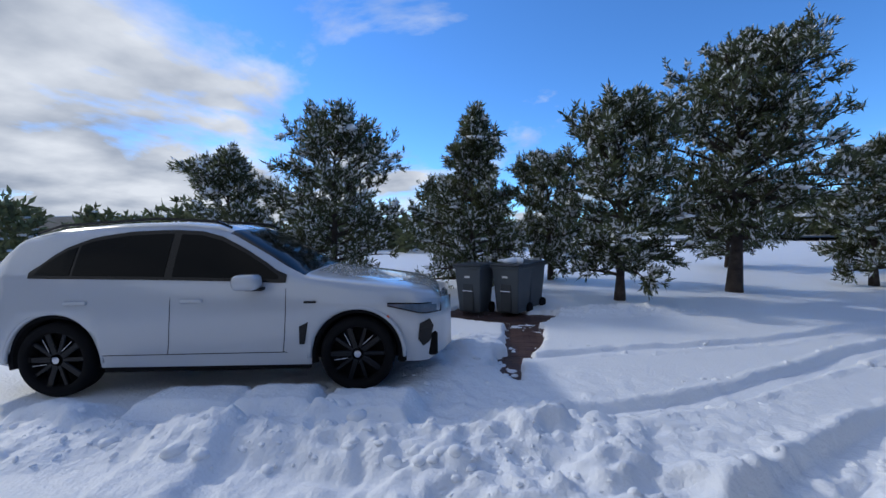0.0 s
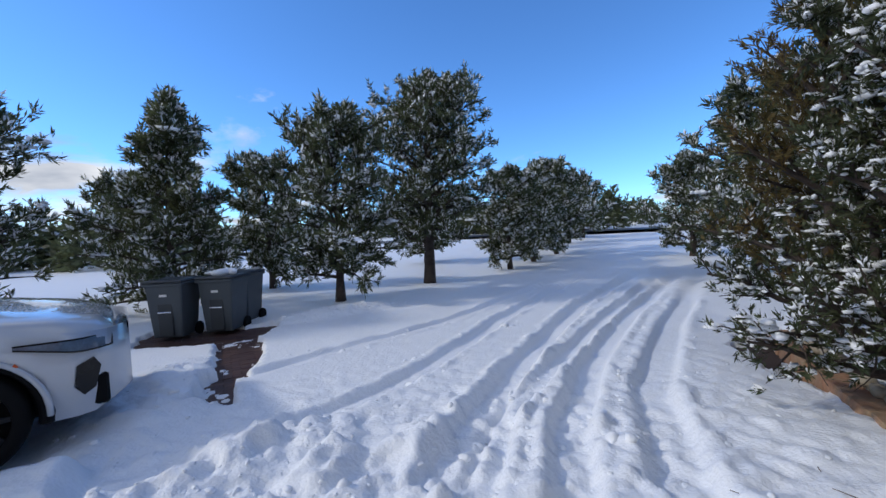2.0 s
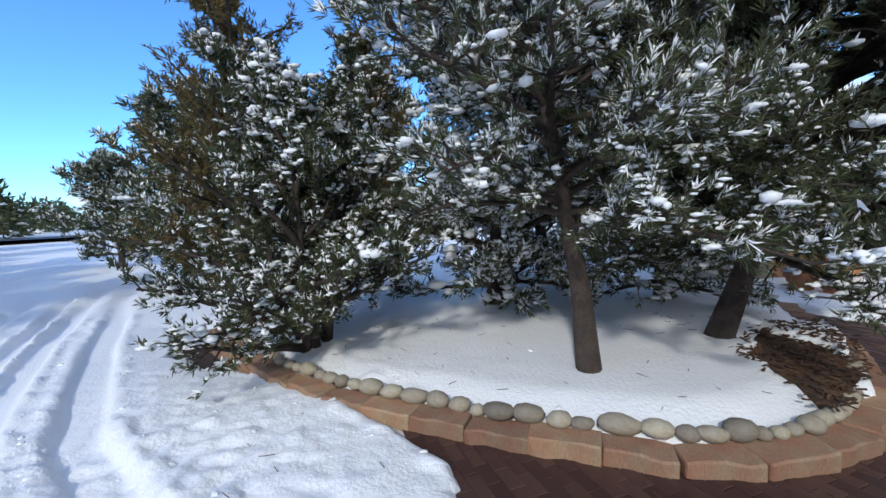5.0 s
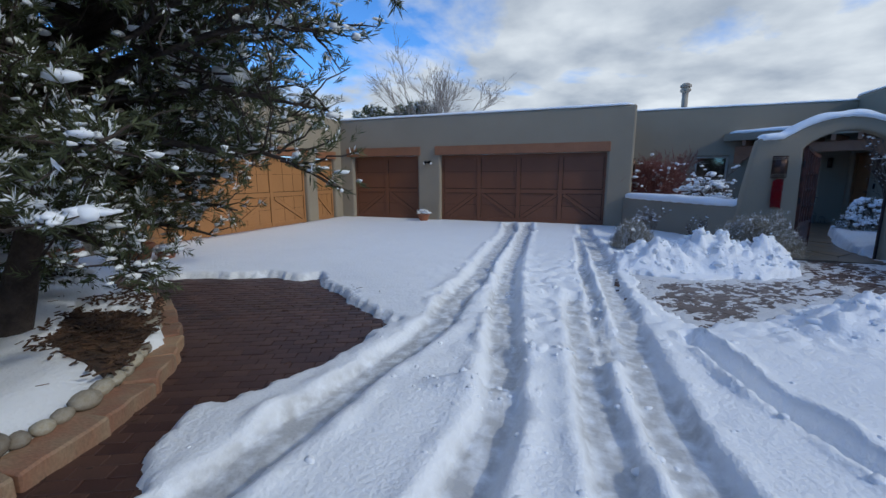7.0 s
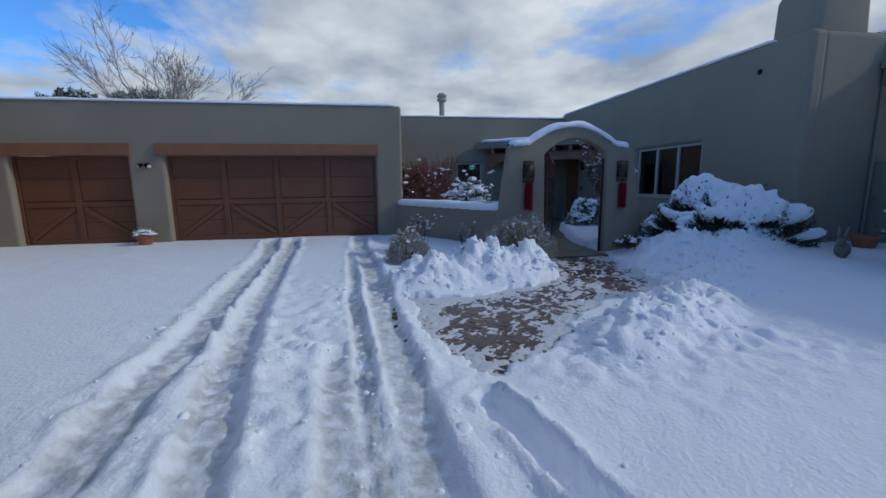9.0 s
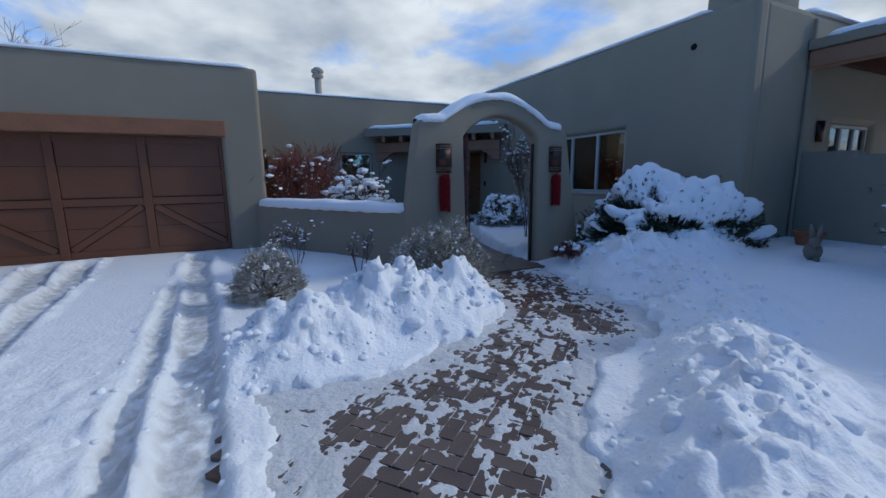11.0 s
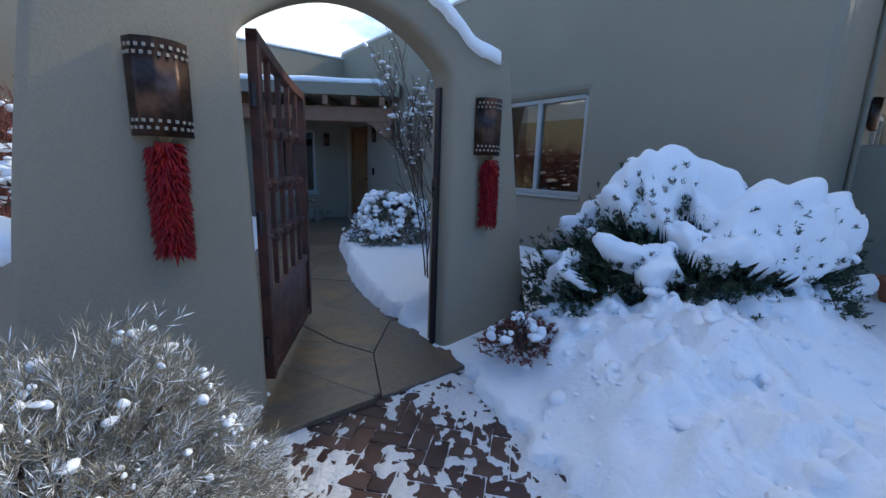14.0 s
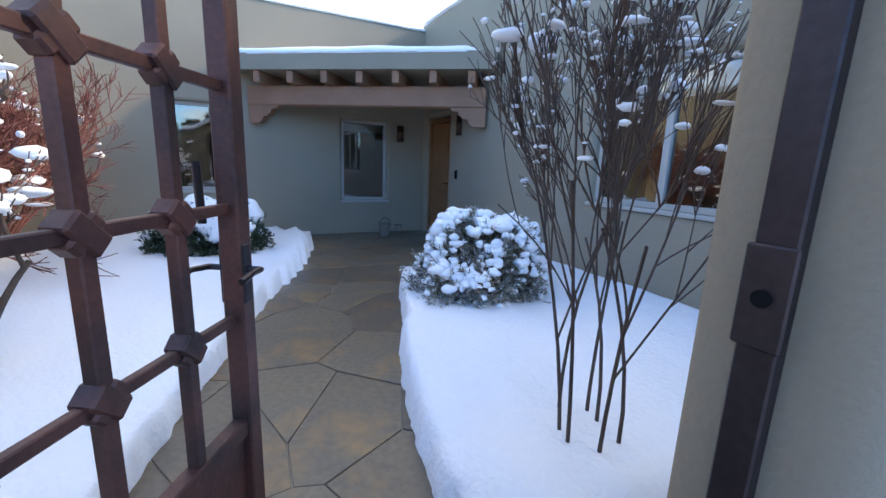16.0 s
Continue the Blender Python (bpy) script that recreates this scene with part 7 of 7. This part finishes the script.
# twigs, cones and mulch chips
bm = nb()
for i in range(1500):
    x, y = rs5.uniform(-5.1, -2.9), rs5.uniform(2.3, 4.2)
    if signed(np.array([x]), np.array([y]), MULCHED)[0] < rs5.uniform(-0.15, 0.05):
        continue
    mm = pose(x, y, max(0.04, gz(x, y)) + rs5.uniform(0.004, 0.02), rs5.uniform(-25, 25), rs5.uniform(-25, 25), rs5.uniform(0, 360))
    box(bm, -0.03, 0.03, -0.009, 0.009, -0.004, 0.004, m=mm)
tagged(mesh_ob("mulch_chips", bm, MULCH), "loose bark chips on the bed", "mulch", kind="stuff")
bm = nb()
for i in range(160):
    x, y = rs5.uniform(-5.6, -2.0), rs5.uniform(-1.6, 5.6)
    z = gz(x, y)
    if z < -0.2:
        z = -0.19
    a = rs5.uniform(0, 6.28)
    ln = rs5.uniform(0.03, 0.11)
    tube(bm, [(x, y, z + 0.004), (x + ln * math.cos(a), y + ln * math.sin(a), z + 0.012)], 0.003, 4)
tagged(mesh_ob("fallen_twigs", bm, MULCH), "fallen pine twigs and needles", "twigs", kind="stuff")


# ---- pavers ----
def paver_mesh(L_, W_, mat):
    bm = nb()
    box(bm, -L_ / 2, L_ / 2, -W_ / 2, W_ / 2, -0.05, 0.0, 0.003)
    me = bpy.data.meshes.new("paver"); bm.to_mesh(me); bm.free(); me.materials.append(mat)
    return me


def paver_field(parent, poly, z, turn, mesh, near, mat_rest, L_=0.2, W_=0.1, herring=True, grow=0.25):
    """Pavers over a region: those in the nearest stretch as parts, the rest joined."""
    c, q = math.cos(radians(turn)), math.sin(radians(turn))
    ux = [x * c + y * q for x, y in poly]
    uy = [-x * q + y * c for x, y in poly]
    spots = []
    g = W_ + 0.003
    for i in range(int(min(ux) / g) - 4, int(max(ux) / g) + 4):
        for j in range(int(min(uy) / g) - 4, int(max(uy) / g) + 4):
            if herring:
                k = (i - j) % 4
                if k == 0:
                    u, v, r_ = (i + 1) * g, (j + 0.5) * g, 0
                elif k == 3:
                    u, v, r_ = (i + 0.5) * g, (j + 1) * g, 90
                else:
                    continue
            else:
                if (i + (j % 2)) % 2:
                    continue
                u, v, r_ = (i + 1) * g, (j + 0.5) * g, 0
            spots.append((u * c - v * q, u * q + v * c, r_))
    X = np.array([s_[0] for s_ in spots]); Y = np.array([s_[1] for s_ in spots])
    ok = signed(X, Y, poly) > -grow
    ok &= signed(X, Y, BED) < 0.05
    spots = [s_ for s_, o in zip(spots, ok) if o]
    cx, cy = near
    spots.sort(key=lambda s_: math.hypot(s_[0] - cx, s_[1] - cy))
    rs = np.random.RandomState(len(spots))
    for x, y, r_ in spots[:300]:
        ob = new("paver", mesh)
        ob.parent = parent
        ob.matrix_basis = pose(x, y, z + rs.uniform(-0.003, 0.003), rs.uniform(-0.8, 0.8), rs.uniform(-0.8, 0.8), turn + r_ + rs.uniform(-0.6, 0.6))
    rest = spots[300:]
    if rest:
        B = np.array([v.co[:] for v in mesh.vertices])
        quads = [p.vertices[:] for p in mesh.polygons]
        F4 = np.array([f for f in quads if len(f) == 4])
        V, F = [], []
        for n_, (x, y, r_) in enumerate(rest):
            a = radians(turn + r_ + rs.uniform(-0.6, 0.6))
            R = np.array([[math.cos(a), -math.sin(a), 0], [math.sin(a), math.cos(a), 0], [0, 0, 1]])
            V.append(B @ R.T + np.array([x, y, z + rs.uniform(-0.003, 0.003)]))
            F.append(F4 + n_ * len(B))
        tagged(arrays_ob("paver_field", np.concatenate(V), np.concatenate(F), mat_rest, parent), kind="stuff")


paver_field(bpy.data.objects["pavement_bed"], BARE_A, -0.195, 25, paver_mesh(0.2, 0.1, PAVER), (-2.2, 1.3), PAVER_ISL, herring=False)
paver_field(bpy.data.objects["pavement_gate"], BARE_B, -0.118, 40, paver_mesh(0.2, 0.1, PAVER_GREY), (2.4, 7.2), PAVER_ISL)
paver_field(bpy.data.objects["pavement_bins"], BARE_C, -0.245, 12, paver_mesh(0.2, 0.1, PAVER), (1.3, -5.5), PAVER_ISL, herring=False)

# ---- flagstones of the courtyard path ----
yard = bpy.data.objects["pavement_yard"]
rsF = np.random.RandomState(12)
cells = []
for j in range(13):
    for i in range(9):
        cells.append((3.2 + 0.62 * i + (0.31 if j % 2 else 0) + rsF.uniform(-0.28, 0.28), 10.75 + 0.62 * j + rsF.uniform(-0.28, 0.28)))
for ci, (cx, cy) in enumerate(cells):
    if signed(np.array([cx]), np.array([cy]), PATHWAY)[0] < -0.45:
        continue
    lowy = max(cy - 1, 9.95)
    poly = [Vector((cx - 1, lowy)), Vector((cx + 1, lowy)), Vector((cx + 1, cy + 1)), Vector((cx - 1, cy + 1))]
    for (ox, oy) in cells:
        if (ox, oy) == (cx, cy) or abs(ox - cx) > 1.6 or abs(oy - cy) > 1.6:
            continue
        mid = Vector(((ox + cx) / 2, (oy + cy) / 2))
        nrm = Vector((ox - cx, oy - cy)).normalized()
        lim = mid.dot(nrm) - 0.003
        outp = []
        for a, b in zip(poly, poly[1:] + poly[:1]):
            da, db = a.dot(nrm) - lim, b.dot(nrm) - lim
            if da <= 0:
                outp.append(a)
            if da * db < 0:
                outp.append(a.lerp(b, da / (da - db)))
        poly = outp
        if len(poly) < 3:
            break
    if len(poly) < 3:
        continue
    bm = nb()
    z = -0.088 + rsF.uniform(-0.004, 0.004)
    top = [bm.verts.new((p.x - cx, p.y - cy, 0)) for p in poly]
    bot = [bm.verts.new((p.x - cx, p.y - cy, -0.05)) for p in poly]
    bm.faces.new(top)
    for a in range(len(poly)):
        b = (a + 1) % len(poly)
        bm.faces.new((top[a], bot[a], bot[b], top[b]))
    bmesh.ops.recalc_face_normals(bm, faces=bm.faces[:])
    bmesh.ops.bevel(bm, geom=[e for e in bm.edges if all(v.co.z > -0.01 for v in e.verts)], offset=0.003, segments=1, affect='EDGES')
    ob = part("flagstone", bm, FLAG, yard)
    ob.matrix_basis = pose(cx, cy, z)
